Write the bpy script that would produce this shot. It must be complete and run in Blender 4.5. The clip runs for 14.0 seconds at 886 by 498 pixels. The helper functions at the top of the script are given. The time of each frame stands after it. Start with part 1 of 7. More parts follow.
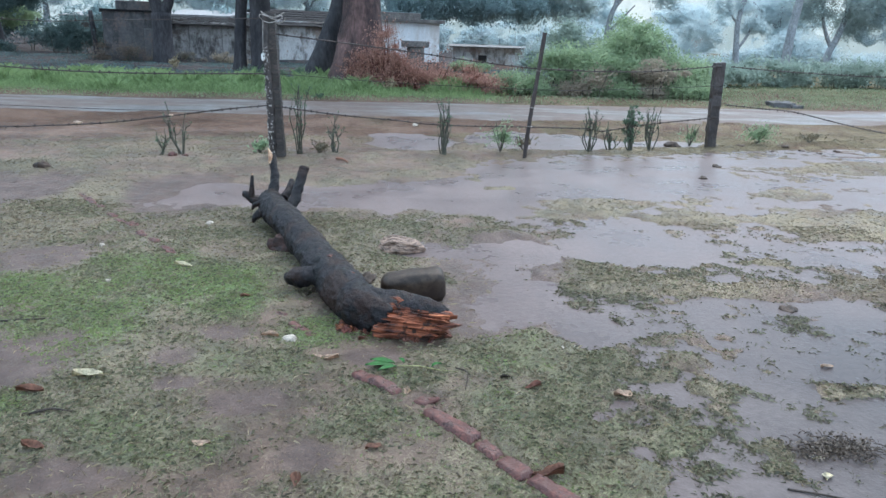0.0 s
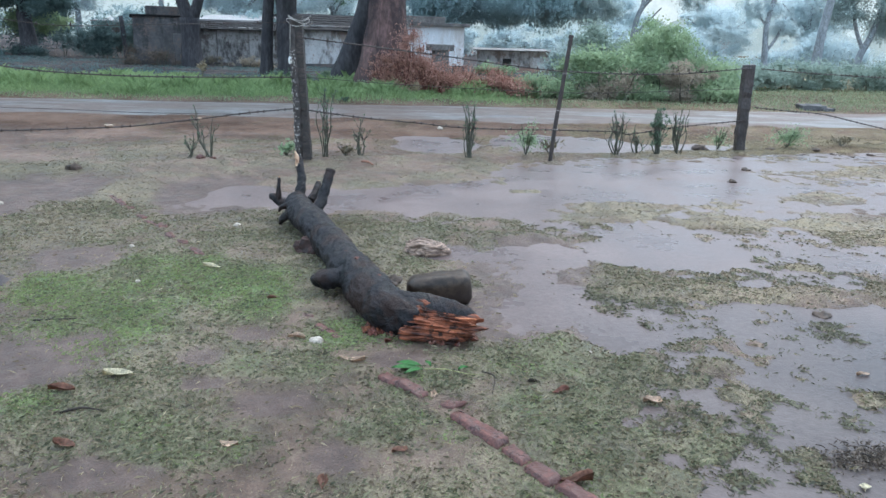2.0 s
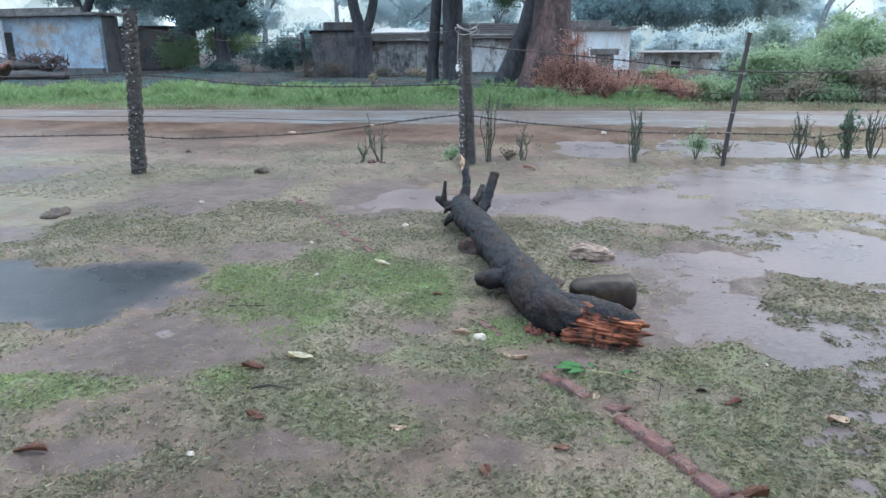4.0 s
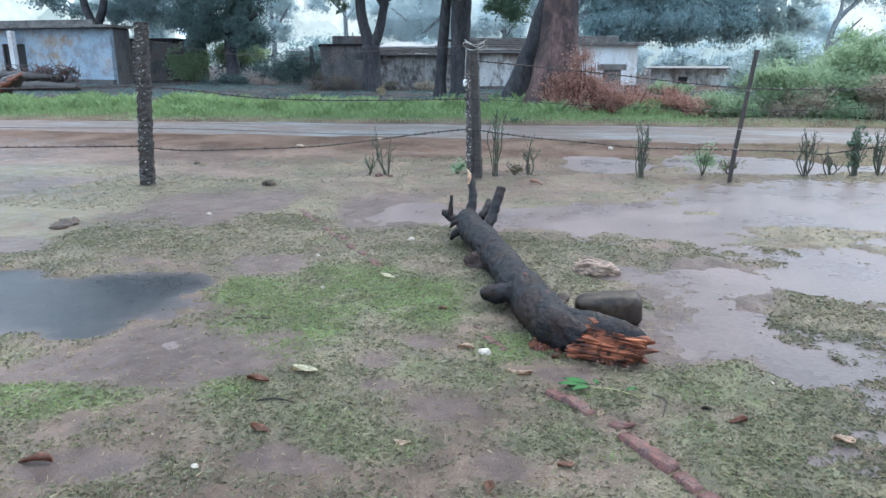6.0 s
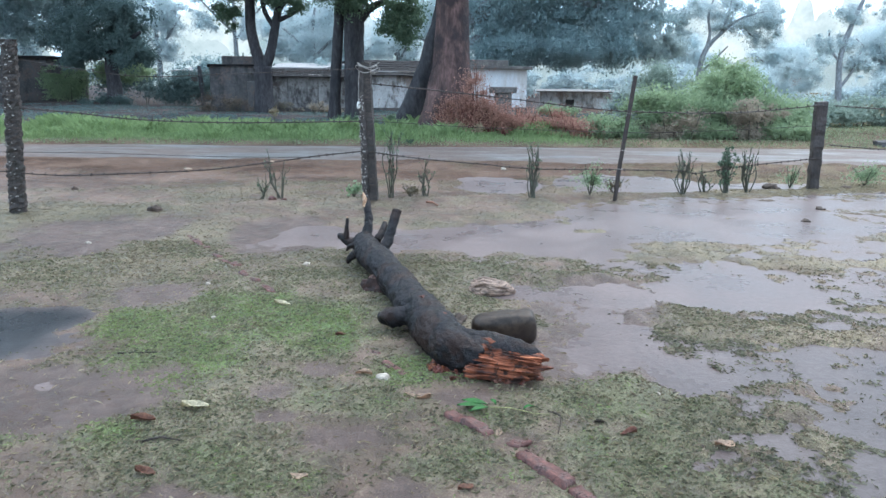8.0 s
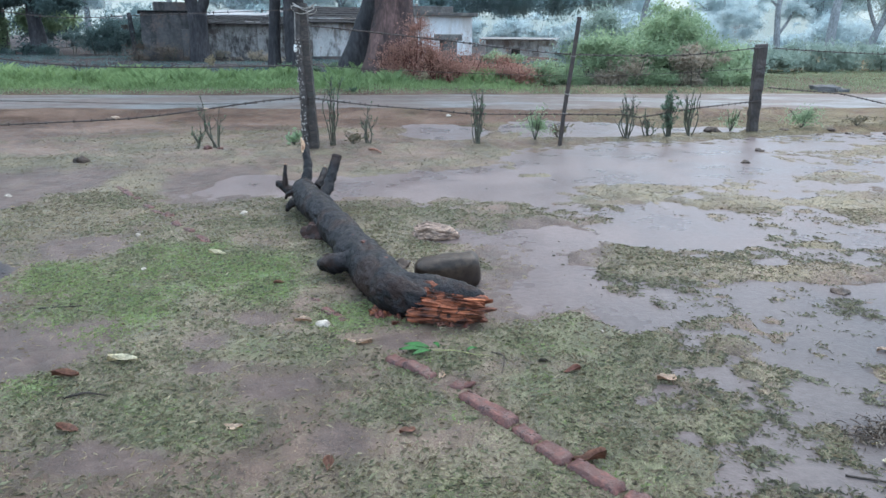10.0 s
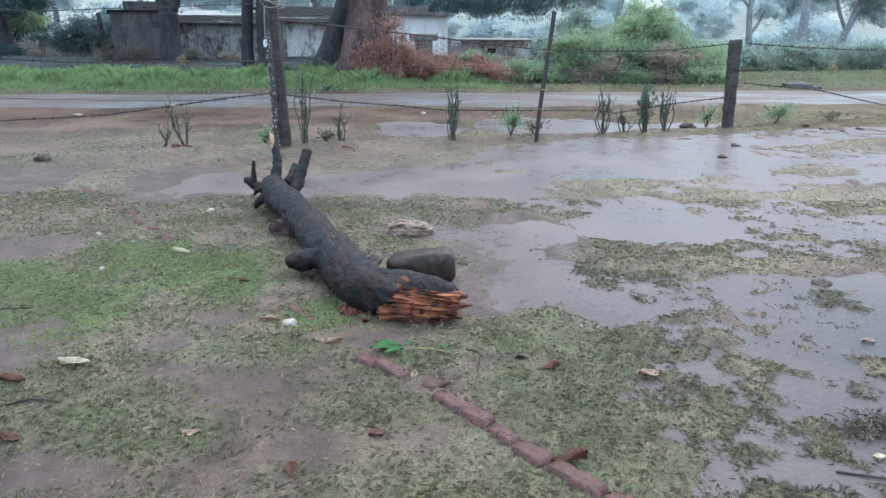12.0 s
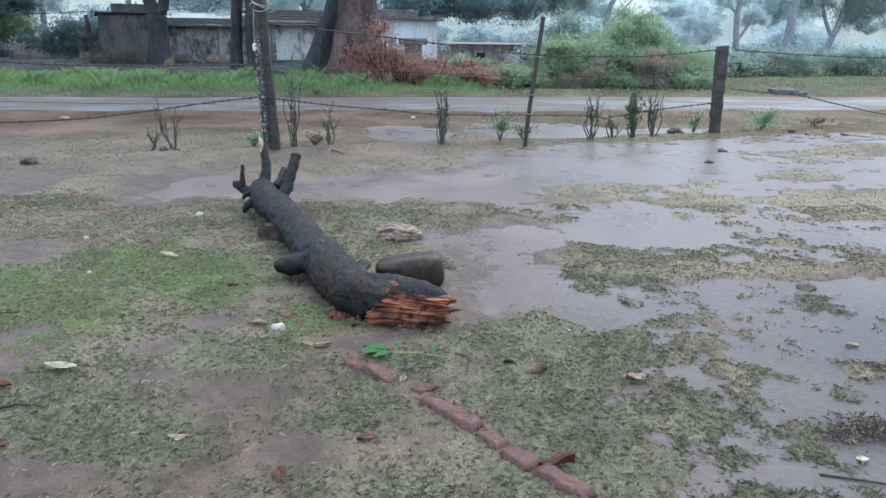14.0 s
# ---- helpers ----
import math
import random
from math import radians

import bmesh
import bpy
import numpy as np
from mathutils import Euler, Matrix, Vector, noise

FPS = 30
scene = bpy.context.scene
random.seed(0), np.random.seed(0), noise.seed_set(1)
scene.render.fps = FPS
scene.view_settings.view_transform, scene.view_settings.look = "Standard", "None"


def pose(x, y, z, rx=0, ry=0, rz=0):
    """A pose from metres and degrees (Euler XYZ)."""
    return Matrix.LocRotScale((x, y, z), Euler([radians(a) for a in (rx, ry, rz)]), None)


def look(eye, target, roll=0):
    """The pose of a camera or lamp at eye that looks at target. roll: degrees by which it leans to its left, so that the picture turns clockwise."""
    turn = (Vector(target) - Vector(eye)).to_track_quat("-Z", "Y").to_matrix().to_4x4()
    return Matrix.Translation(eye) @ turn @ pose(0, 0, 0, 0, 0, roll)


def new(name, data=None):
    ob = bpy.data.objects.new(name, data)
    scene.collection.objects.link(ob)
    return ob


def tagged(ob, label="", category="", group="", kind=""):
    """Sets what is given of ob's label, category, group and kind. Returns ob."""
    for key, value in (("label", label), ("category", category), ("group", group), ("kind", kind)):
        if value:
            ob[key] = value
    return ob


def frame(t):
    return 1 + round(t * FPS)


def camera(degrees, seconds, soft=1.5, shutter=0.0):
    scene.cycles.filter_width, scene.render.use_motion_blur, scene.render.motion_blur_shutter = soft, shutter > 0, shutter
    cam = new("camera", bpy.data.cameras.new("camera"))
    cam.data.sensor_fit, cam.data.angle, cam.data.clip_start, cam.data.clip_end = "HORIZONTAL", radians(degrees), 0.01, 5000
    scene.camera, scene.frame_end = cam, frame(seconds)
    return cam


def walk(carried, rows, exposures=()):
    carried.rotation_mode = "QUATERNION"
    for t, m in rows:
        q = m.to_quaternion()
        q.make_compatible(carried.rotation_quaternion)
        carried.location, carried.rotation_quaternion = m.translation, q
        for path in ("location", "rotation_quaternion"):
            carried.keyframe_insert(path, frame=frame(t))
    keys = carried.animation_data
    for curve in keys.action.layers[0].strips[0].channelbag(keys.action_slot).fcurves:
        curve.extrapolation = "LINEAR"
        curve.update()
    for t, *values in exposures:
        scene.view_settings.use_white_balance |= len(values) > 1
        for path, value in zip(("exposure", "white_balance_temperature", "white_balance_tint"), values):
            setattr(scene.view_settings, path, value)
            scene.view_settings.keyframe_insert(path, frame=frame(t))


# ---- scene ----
cam = camera(64.2, 14.0, soft=1.5)
# seconds, eye x y z, yaw to the left, pitch up, roll, in metres and degrees
ROWS = [
    (0, 0.002, 0.017, 1.497, 0.03, -16.74, 1.99),
    (0.5, 0.007, 0.009, 1.507, -1.15, -16.72, 2.22),
    (1, 0.007, 0.019, 1.506, -1.40, -16.66, 2.23),
    (1.5, -0.002, 0.046, 1.494, -0.40, -16.52, 2.09),
    (2, -0.016, 0.031, 1.489, 2.01, -16.53, 1.73),
    (2.5, -0.028, 0.018, 1.477, 5.56, -16.60, 1.14),
    (3, -0.036, 0.007, 1.469, 8.97, -16.58, 0.55),
    (3.5, -0.047, -0.018, 1.474, 12.84, -16.48, -0.16),
    (3.7, -0.048, -0.029, 1.472, 14.41, -16.30, -0.47),
    (5.8, -0.047, -0.040, 1.478, 16.45, -15.31, -0.16),
    (6, -0.044, -0.040, 1.482, 15.70, -15.07, 0.02),
    (6.5, -0.034, -0.040, 1.488, 13.93, -14.47, 0.26),
    (7, -0.028, -0.025, 1.493, 11.63, -13.70, 0.39),
    (7.5, -0.023, -0.026, 1.494, 9.23, -13.23, 0.45),
    (8, -0.028, -0.022, 1.495, 7.30, -13.37, 0.57),
    (8.5, -0.030, -0.004, 1.485, 5.64, -14.07, 0.56),
    (10.8, 0.023, 0.146, 1.365, 2.16, -17.89, 0.26),
    (11, 0.023, 0.165, 1.354, 1.92, -17.81, 0.20),
    (11.5, 0.028, 0.191, 1.343, 1.52, -17.42, 0.28),
    (12, 0.030, 0.206, 1.336, 1.17, -17.06, 0.39),
    (12.5, 0.035, 0.229, 1.325, 1.00, -16.82, 0.44),
    (13, 0.028, 0.202, 1.343, 0.62, -16.85, 0.63),
    (13.5, 0.032, 0.198, 1.345, 0.45, -16.79, 0.65),
    (14, 0.033, 0.195, 1.343, 0.27, -16.74, 0.72),
]


def aim(x, y, z, yaw, pitch, roll):
    a, b = radians(yaw), radians(pitch)
    ahead = Vector((-math.sin(a) * math.cos(b), math.cos(a) * math.cos(b), math.sin(b)))
    eye = Vector((x, y, z))
    return look(eye, eye + ahead, roll)


EXPOSURES = [(0, 0.31), (1.5, 0.32), (3, 0.42), (6, 0.57), (7.5, 0.48), (8.5, 0.42), (11, 0.39), (14, 0.33)]
walk(cam, [(row[0], aim(*row[1:])) for row in ROWS], EXPOSURES)

# ---- world and light: heavy overcast in rain ----
SKY_STRENGTH, SUN_STRENGTH = 0.205, 1.3
world = bpy.data.worlds.new("overcast")
scene.world = world
world.use_nodes = True
wn, wl = world.node_tree.nodes, world.node_tree.links
wn.clear()
sky = wn.new("ShaderNodeTexSky")
sky.sky_type = "NISHITA"
sky.sun_disc = False
sky.sun_elevation, sky.sun_rotation = radians(55), radians(20)
sky.air_density, sky.dust_density, sky.ozone_density = 1.0, 6.0, 1.0
cloud = wn.new("ShaderNodeMixRGB")
cloud.inputs[0].default_value = 0.82
cloud.inputs[2].default_value = (6.5, 8.75, 11.3, 1)
bg = wn.new("ShaderNodeBackground")
bg.inputs["Strength"].default_value = SKY_STRENGTH
wo = wn.new("ShaderNodeOutputWorld")
wl.new(sky.outputs[0], cloud.inputs[1])
wl.new(cloud.outputs[0], bg.inputs["Color"])
wl.new(bg.outputs[0], wo.inputs["Surface"])
sun_data = bpy.data.lights.new("sun", "SUN")
sun_data.energy, sun_data.angle, sun_data.color = SUN_STRENGTH, radians(40), (1.0, 0.97, 0.92)
sun = new("sun", sun_data)
sun.matrix_world = look((6, 16, 30), (0, 0, 0))


# ---- materials ----
class Nodes:
    """A small builder of node materials."""

    def __init__(self, name):
        self.mat = bpy.data.materials.new(name)
        self.mat.use_nodes = True
        self.t = self.mat.node_tree
        self.t.nodes.clear()
        self.out = self.t.nodes.new("ShaderNodeOutputMaterial")
        self.p = self.t.nodes.new("ShaderNodeBsdfPrincipled")
        self.t.links.new(self.p.outputs[0], self.out.inputs["Surface"])

    def node(self, kind, **sets):
        n = self.t.nodes.new(kind)
        for key, value in sets.items():
            n.inputs[key.replace("_", " ")].default_value = value
        return n

    def link(self, a, b):
        self.t.links.new(a, b)

    def place(self, world_space):
        if world_space:
            return self.t.nodes.new("ShaderNodeNewGeometry").outputs["Position"]
        return self.t.nodes.new("ShaderNodeTexCoord").outputs["Object"]

    def noise(self, where, scale, detail=5.0, rough=0.6, stretch=None):
        if stretch:
            m = self.t.nodes.new("ShaderNodeMapping")
            m.inputs["Scale"].default_value = stretch
            self.link(where, m.inputs["Vector"])
            where = m.outputs[0]
        n = self.node("ShaderNodeTexNoise", Scale=scale, Detail=detail, Roughness=rough)
        self.link(where, n.inputs["Vector"])
        return n.outputs["Fac"]

    def ramp(self, fac, stops):
        r = self.t.nodes.new("ShaderNodeValToRGB")
        el = r.color_ramp.elements
        while len(el) < len(stops):
            el.new(0.5)
        for e, (at, col) in zip(el, stops):
            e.position = at
            e.color = (*col, 1) if len(col) == 3 else col
        self.link(fac, r.inputs[0])
        return r.outputs[0]

    def mix(self, fac, a, b, how="MIX"):
        m = self.t.nodes.new("ShaderNodeMixRGB")
        m.blend_type = how
        for k, v in enumerate((fac, a, b)):
            if isinstance(v, (int, float)):
                m.inputs[k].default_value = v if k == 0 else (v, v, v, 1)
            elif isinstance(v, tuple):
                m.inputs[k].default_value = (*v, 1)
            else:
                self.link(v, m.inputs[k])
        return m.outputs[0]

    def math(self, how, a, b=0.0):
        m = self.t.nodes.new("ShaderNodeMath")
        m.operation = how
        m.use_clamp = how == "MULTIPLY_ADD"
        for k, v in enumerate((a, b)):
            if isinstance(v, (int, float)):
                m.inputs[k].default_value = v
            else:
                self.link(v, m.inputs[k])
        return m.outputs[0]

    def bump(self, fac, strength, distance):
        b = self.node("ShaderNodeBump", Strength=strength, Distance=distance)
        self.link(fac, b.inputs["Height"])
        self.link(b.outputs[0], self.p.inputs["Normal"])

    def finish(self, color, rough, spec=0.5):
        for socket, v in (("Base Color", color), ("Roughness", rough), ("Specular IOR Level", spec)):
            if isinstance(v, tuple):
                self.p.inputs[socket].default_value = (*v, 1)
            elif isinstance(v, (int, float)):
                self.p.inputs[socket].default_value = v
            else:
                self.link(v, self.p.inputs[socket])
        return self.mat


def surface(name, dark, light, scale, rough=(0.4, 0.8), bump=0.4, depth=0.01, fine=6.0, world_space=False, stretch=None, stain=None, stain_scale=0.6, spec=0.5, piecewise=False):
    """A rough natural surface: two colours at one scale, fine grain over it, stains at a larger scale."""
    n = Nodes(name)
    at = n.place(world_space)
    big = n.noise(at, scale, 6, 0.62, stretch)
    small = n.noise(at, scale * fine, 4, 0.6, stretch)
    mid = tuple((a + b) / 2 for a, b in zip(dark, light))
    col = n.ramp(big, [(0.38, dark), (0.5, mid), (0.62, light)])
    col = n.mix(0.55, col, n.ramp(small, [(0.38, (0.45,) * 3), (0.62, (1.5,) * 3)]), "MULTIPLY")
    if piecewise:
        pick = n.t.nodes.new("ShaderNodeObjectInfo").outputs["Random"]
        col = n.mix(1.0, col, n.ramp(pick, [(0.0, (0.35,) * 3), (0.5, (0.8,) * 3), (1.0, (1.3,) * 3)]), "MULTIPLY")
    if stain:
        s = n.ramp(n.noise(at, stain_scale, 5, 0.65), [(0.5, (0, 0, 0)), (0.58, (1, 1, 1))])
        col = n.mix(s, col, stain)
    r = n.ramp(big, [(0.4, (rough[0],) * 3), (0.6, (rough[1],) * 3)])
    if bump:
        n.bump(n.math("ADD", big, n.math("MULTIPLY", small, 0.5)), bump, depth)
    return n.finish(col, r, spec)


def foliage(name, dark, light, rough=0.45, through_light=0.25, spec=0.5, uneven=0.65):
    """Leaves: colour varies from leaf to leaf and in patches; some light passes through."""
    n = Nodes(name)
    at = n.place(True)
    island = n.t.nodes.new("ShaderNodeNewGeometry").outputs["Random Per Island"]
    patch = n.noise(at, 0.8, 3)
    fac = n.math("ADD", n.math("MULTIPLY", island, uneven), n.math("MULTIPLY", patch, 1.1 - uneven))
    col = n.ramp(fac, [(0.15, dark), (0.9, light)])
    n.finish(col, rough, spec)
    if through_light:
        tr = n.node("ShaderNodeBsdfTranslucent")
        n.link(col, tr.inputs["Color"])
        mixer = n.node("ShaderNodeMixShader")
        mixer.inputs[0].default_value = through_light
        n.link(n.p.outputs[0], mixer.inputs[1])
        n.link(tr.outputs[0], mixer.inputs[2])
        n.link(mixer.outputs[0], n.out.inputs["Surface"])
    return n.mat


def ground_material():
    """Wet soil under thin turf; the three channels of cover give turf, red soil and mud."""
    n = Nodes("wet_ground")
    at = n.place(True)
    cover = n.t.nodes.new("ShaderNodeAttribute")
    cover.attribute_name = "cover"
    split = n.t.nodes.new("ShaderNodeSeparateColor")
    n.link(cover.outputs["Color"], split.inputs[0])
    turf, red, mud = split.outputs[0], split.outputs[1], split.outputs[2]
    tint = n.t.nodes.new("ShaderNodeAttribute")
    tint.attribute_name = "tint"
    hues = n.t.nodes.new("ShaderNodeSeparateColor")
    n.link(tint.outputs["Color"], hues.inputs[0])
    big, mid, fine, grit = n.noise(at, 0.8, 5), n.noise(at, 6, 6, 0.7), n.noise(at, 105, 4, 0.75), n.noise(at, 210, 2)
    soil = n.ramp(n.mix(0.45, mid, big), [(0.42, (0.072, 0.043, 0.031)), (0.5, (0.122, 0.077, 0.058)), (0.58, (0.178, 0.117, 0.091))])
    soil = n.mix(n.math("MULTIPLY", red, 0.8), soil, n.ramp(n.mix(0.5, mid, big), [(0.44, (0.082, 0.050, 0.039)), (0.5, (0.136, 0.086, 0.066)), (0.56, (0.195, 0.128, 0.098))]))
    soil = n.mix(n.math("MULTIPLY", mud, 0.8), soil, n.ramp(n.mix(0.5, mid, big), [(0.43, (0.072, 0.047, 0.040)), (0.57, (0.128, 0.088, 0.077))]))
    soil = n.mix(n.ramp(hues.outputs[2], [(0.6, (0, 0, 0)), (1.0, (1, 1, 1))]), soil, n.ramp(n.mix(0.5, mid, big), [(0.44, (0.052, 0.047, 0.050)), (0.56, (0.110, 0.098, 0.098))]))
    olive = n.ramp(n.mix(0.5, mid, big), [(0.42, (0.086, 0.075, 0.047)), (0.5, (0.132, 0.112, 0.072)), (0.58, (0.190, 0.157, 0.104))])
    straw = n.ramp(n.mix(0.5, mid, big), [(0.42, (0.150, 0.118, 0.072)), (0.5, (0.215, 0.170, 0.106)), (0.58, (0.290, 0.230, 0.148))])
    grass = n.mix(hues.outputs[1], olive, straw)
    grass = n.mix(n.math("MULTIPLY", hues.outputs[0], 0.75), grass, n.ramp(mid, [(0.4, (0.070, 0.130, 0.042)), (0.6, (0.125, 0.200, 0.068))]))
    pick = n.ramp(n.math("ADD", turf, n.math("MULTIPLY", n.math("SUBTRACT", fine, 0.5), 2.4)), [(0.22, (0, 0, 0)), (0.66, (1, 1, 1))])
    col = n.mix(pick, soil, grass)
    col = n.mix(0.85, col, n.ramp(fine, [(0.38, (0.55,) * 3), (0.5, (0.95,) * 3), (0.63, (1.45,) * 3)]), "MULTIPLY")
    col = n.mix(n.ramp(grit, [(0.63, (0, 0, 0)), (0.69, (0.5,) * 3)]), col, (0.33, 0.28, 0.22))
    rough = n.ramp(n.mix(0.5, mid, fine), [(0.43, (0.30,) * 3), (0.54, (0.75,) * 3)])
    rough = n.mix(n.math("MULTIPLY", mud, 0.6), rough, (0.40, 0.40, 0.40))
    n.bump(n.math("ADD", n.math("MULTIPLY", mid, 0.4), fine), 0.7, 0.016)
    spec = n.math("SUBTRACT", n.math("SUBTRACT", 0.36, n.math("MULTIPLY", mud, 0.02)), n.math("MULTIPLY", hues.outputs[2], 0.7))
    return n.finish(col, rough, spec)


def water_material():
    """Shallow muddy rainwater, its surface broken up by raindrops."""
    n = Nodes("muddy_rainwater")
    at = n.place(True)
    mid, drops, speck = n.noise(at, 1.1, 5, 0.65), n.noise(at, 26, 4, 0.7), n.noise(at, 90, 2)
    col = n.ramp(mid, [(0.4, (0.122, 0.090, 0.084)), (0.6, (0.182, 0.140, 0.132))])
    murk_reflection = n.t.nodes.new("ShaderNodeAttribute")
    murk_reflection.attribute_name = "murk_reflection"
    # dark tone paints in mirrored trees, and shows clearer water at the right
    col = n.mix(murk_reflection.outputs["Fac"], n.ramp(mid, [(0.42, (0.024, 0.025, 0.027)), (0.58, (0.048, 0.047, 0.048))]), col)
    col = n.mix(0.5, col, n.ramp(drops, [(0.4, (0.75,) * 3), (0.6, (1.2,) * 3)]), "MULTIPLY")
    n.bump(n.math("ADD", drops, n.math("MULTIPLY", speck, 0.5)), 0.28, 0.010)
    n.p.inputs["IOR"].default_value = 1.33
    return n.finish(col, n.ramp(mid, [(0.4, (0.26,) * 3), (0.6, (0.42,) * 3)]), 0.24)


def road_material():
    """Worn wet asphalt, much of it under washed-on red mud."""
    n = Nodes("wet_asphalt")
    at = n.place(True)
    big, mid, fine = n.noise(at, 0.30, 5, 0.62, (1, 2.5, 1)), n.noise(at, 5, 5), n.noise(at, 70, 3)
    col = n.ramp(mid, [(0.3, (0.105, 0.095, 0.090)), (0.7, (0.165, 0.150, 0.142))])
    silt = n.ramp(big, [(0.44, (1, 1, 1)), (0.60, (0, 0, 0))])
    col = n.mix(silt, col, n.ramp(mid, [(0.3, (0.115, 0.082, 0.070)), (0.7, (0.175, 0.130, 0.112))]))
    col = n.mix(0.4, col, n.ramp(fine, [(0.4, (0.6,) * 3), (0.6, (1.3,) * 3)]), "MULTIPLY")
    n.bump(n.math("ADD", mid, fine), 0.25, 0.008)
    return n.finish(col, n.ramp(big, [(0.44, (0.72,) * 3), (0.60, (0.40,) * 3)]), 0.26)


def wall_material(name, base, stain, grime, scale=0.8, run=0.3, grain=0.6):
    """Old lime plaster: damp stains, runs below the eaves, patches fallen off."""
    n = Nodes(name)
    at = n.place(True)
    streak = n.noise(at, 1.7, 6, 0.72, (1.0, 1.0, run))
    patch = n.noise(at, scale, 6, 0.7)
    fine = n.noise(at, 9, 6, 0.75)
    col = n.ramp(patch, [(0.42, tuple(0.72 * v for v in base)), (0.58, base)])
    col = n.mix(n.ramp(streak, [(0.47, (0, 0, 0)), (0.60, (0.9, 0.9, 0.9))]), col, stain)
    col = n.mix(n.ramp(n.mix(0.45, patch, fine), [(0.50, (0, 0, 0)), (0.56, (0.9, 0.9, 0.9))]), col, grime)
    col = n.mix(grain, col, n.ramp(fine, [(0.4, (0.65,) * 3), (0.6, (1.25,) * 3)]), "MULTIPLY")
    n.bump(n.math("ADD", patch, fine), 0.4, 0.02)
    return n.finish(col, 0.75, 0.35)


def plain(name, color, rough=0.6, spec=0.4):
    """A small thing's own colour, with a little grain."""
    return surface(name, tuple(0.72 * v for v in color), tuple(1.15 * v for v in color), 18, (rough * 0.8, min(1, rough * 1.2)), 0.15, 0.003, spec=spec)


M_GROUND, M_WATER, M_ROAD = ground_material(), water_material(), road_material()
M_BARK_WET = surface("wet_dark_bark", (0.004, 0.004, 0.005), (0.020, 0.018, 0.021), 13, (0.34, 0.62), 1.0, 0.016, 4, stretch=(1, 0.6, 1), stain=(0.023, 0.012, 0.010), stain_scale=5, spec=0.22)
M_SPLINTER = surface("torn_red_wood", (0.060, 0.017, 0.010), (0.34, 0.112, 0.050), 22, (0.4, 0.7), 0.9, 0.012, 4, stretch=(0.2, 1.5, 1.5), spec=0.35, piecewise=True)
M_HEART = surface("torn_heartwood", (0.040, 0.011, 0.008), (0.27, 0.084, 0.042), 22, (0.4, 0.7), 0.8, 0.010, 4, stretch=(0.25, 1.2, 1.2), stain=(0.024, 0.010, 0.007), stain_scale=18, spec=0.3)
M_FRESH_WOOD = surface("fresh_broken_wood", (0.30, 0.15, 0.085), (0.56, 0.36, 0.23), 22, (0.5, 0.7), 0.5, 0.005)
M_BARK_RED = surface("red_bark_strip", (0.050, 0.016, 0.012), (0.205, 0.064, 0.046), 18, (0.35, 0.65), 0.9, 0.008, 4, stain=(0.165, 0.072, 0.052), stain_scale=9, spec=0.3)
M_BRICK = surface("wet_red_brick", (0.050, 0.021, 0.018), (0.150, 0.060, 0.049), 26, (0.25, 0.6), 0.8, 0.006, 4, stain=(0.085, 0.034, 0.028), stain_scale=11, spec=0.35)
M_BLOCK = surface("wet_brown_sandstone", (0.022, 0.014, 0.010), (0.072, 0.049, 0.036), 4, (0.35, 0.6), 0.4, 0.008, 8, stain=(0.026, 0.016, 0.013), stain_scale=4, spec=0.28)
M_LUMP = surface("weathered_grey_wood", (0.11, 0.072, 0.056), (0.40, 0.275, 0.21), 16, (0.55, 0.85), 1.0, 0.012, 3, stretch=(0.7, 0.7, 2.6))
M_POST = surface("stained_concrete", (0.014, 0.011, 0.011), (0.080, 0.062, 0.055), 22, (0.55, 0.85), 1.0, 0.016, 3, stretch=(0.6, 0.6, 2.2), stain=(0.036, 0.032, 0.028), stain_scale=5)
M_POST_PALE = surface("flaking_lime_spots", (0.20, 0.18, 0.165), (0.42, 0.39, 0.36), 20, (0.6, 0.9), 0.5, 0.005)
M_WOODPOST = surface("dark_wet_wood", (0.018, 0.014, 0.014), (0.060, 0.047, 0.043), 10, (0.35, 0.65), 0.9, 0.01, 4, stretch=(1, 1, 0.5))
M_IRON = surface("rusty_iron", (0.018, 0.014, 0.014), (0.062, 0.043, 0.038), 25, (0.5, 0.8), 0.4, 0.002)
M_CERAMIC = plain("white_porcelain", (0.75, 0.75, 0.73), 0.25)
M_TRUNK = surface("tree_bark_dark", (0.022, 0.022, 0.027), (0.062, 0.058, 0.063), 3, (0.6, 0.85), 1.0, 0.04, 5, stretch=(1, 1, 0.3), spec=0.25)
M_TRUNK_RED = surface("tree_bark_reddish", (0.048, 0.031, 0.031), (0.150, 0.092, 0.085), 3, (0.6, 0.85), 1.0, 0.05, 5, stretch=(1, 1, 0.3), stain=(0.040, 0.029, 0.031), stain_scale=0.9, spec=0.2)
# bark of far trees, lightened so its colour carries the rain haze
M_TRUNK_HAZED = surface("tree_bark_hazed", (0.180, 0.195, 0.212), (0.285, 0.300, 0.315), 3, (0.6, 0.85), 0.8, 0.03, 5, stretch=(1, 1, 0.4))
M_WHITE = wall_material("white_limewash", (0.86, 0.87, 0.90), (0.50, 0.46, 0.44), (0.42, 0.36, 0.33), 0.4, 0.15, 0.2)
M_DIRTY = wall_material("stained_limewash", (0.33, 0.31, 0.305), (0.10, 0.088, 0.084), (0.15, 0.110, 0.092), 0.6)
M_PLASTER = wall_material("dirty_white_plaster", (0.70, 0.69, 0.69), (0.13, 0.115, 0.112), (0.30, 0.23, 0.20), 0.5, 0.5, 0.35)
M_STAINED = wall_material("stained_brown_plaster", (0.40, 0.385, 0.38), (0.034, 0.030, 0.032), (0.080, 0.060, 0.055), 0.6, 0.5)
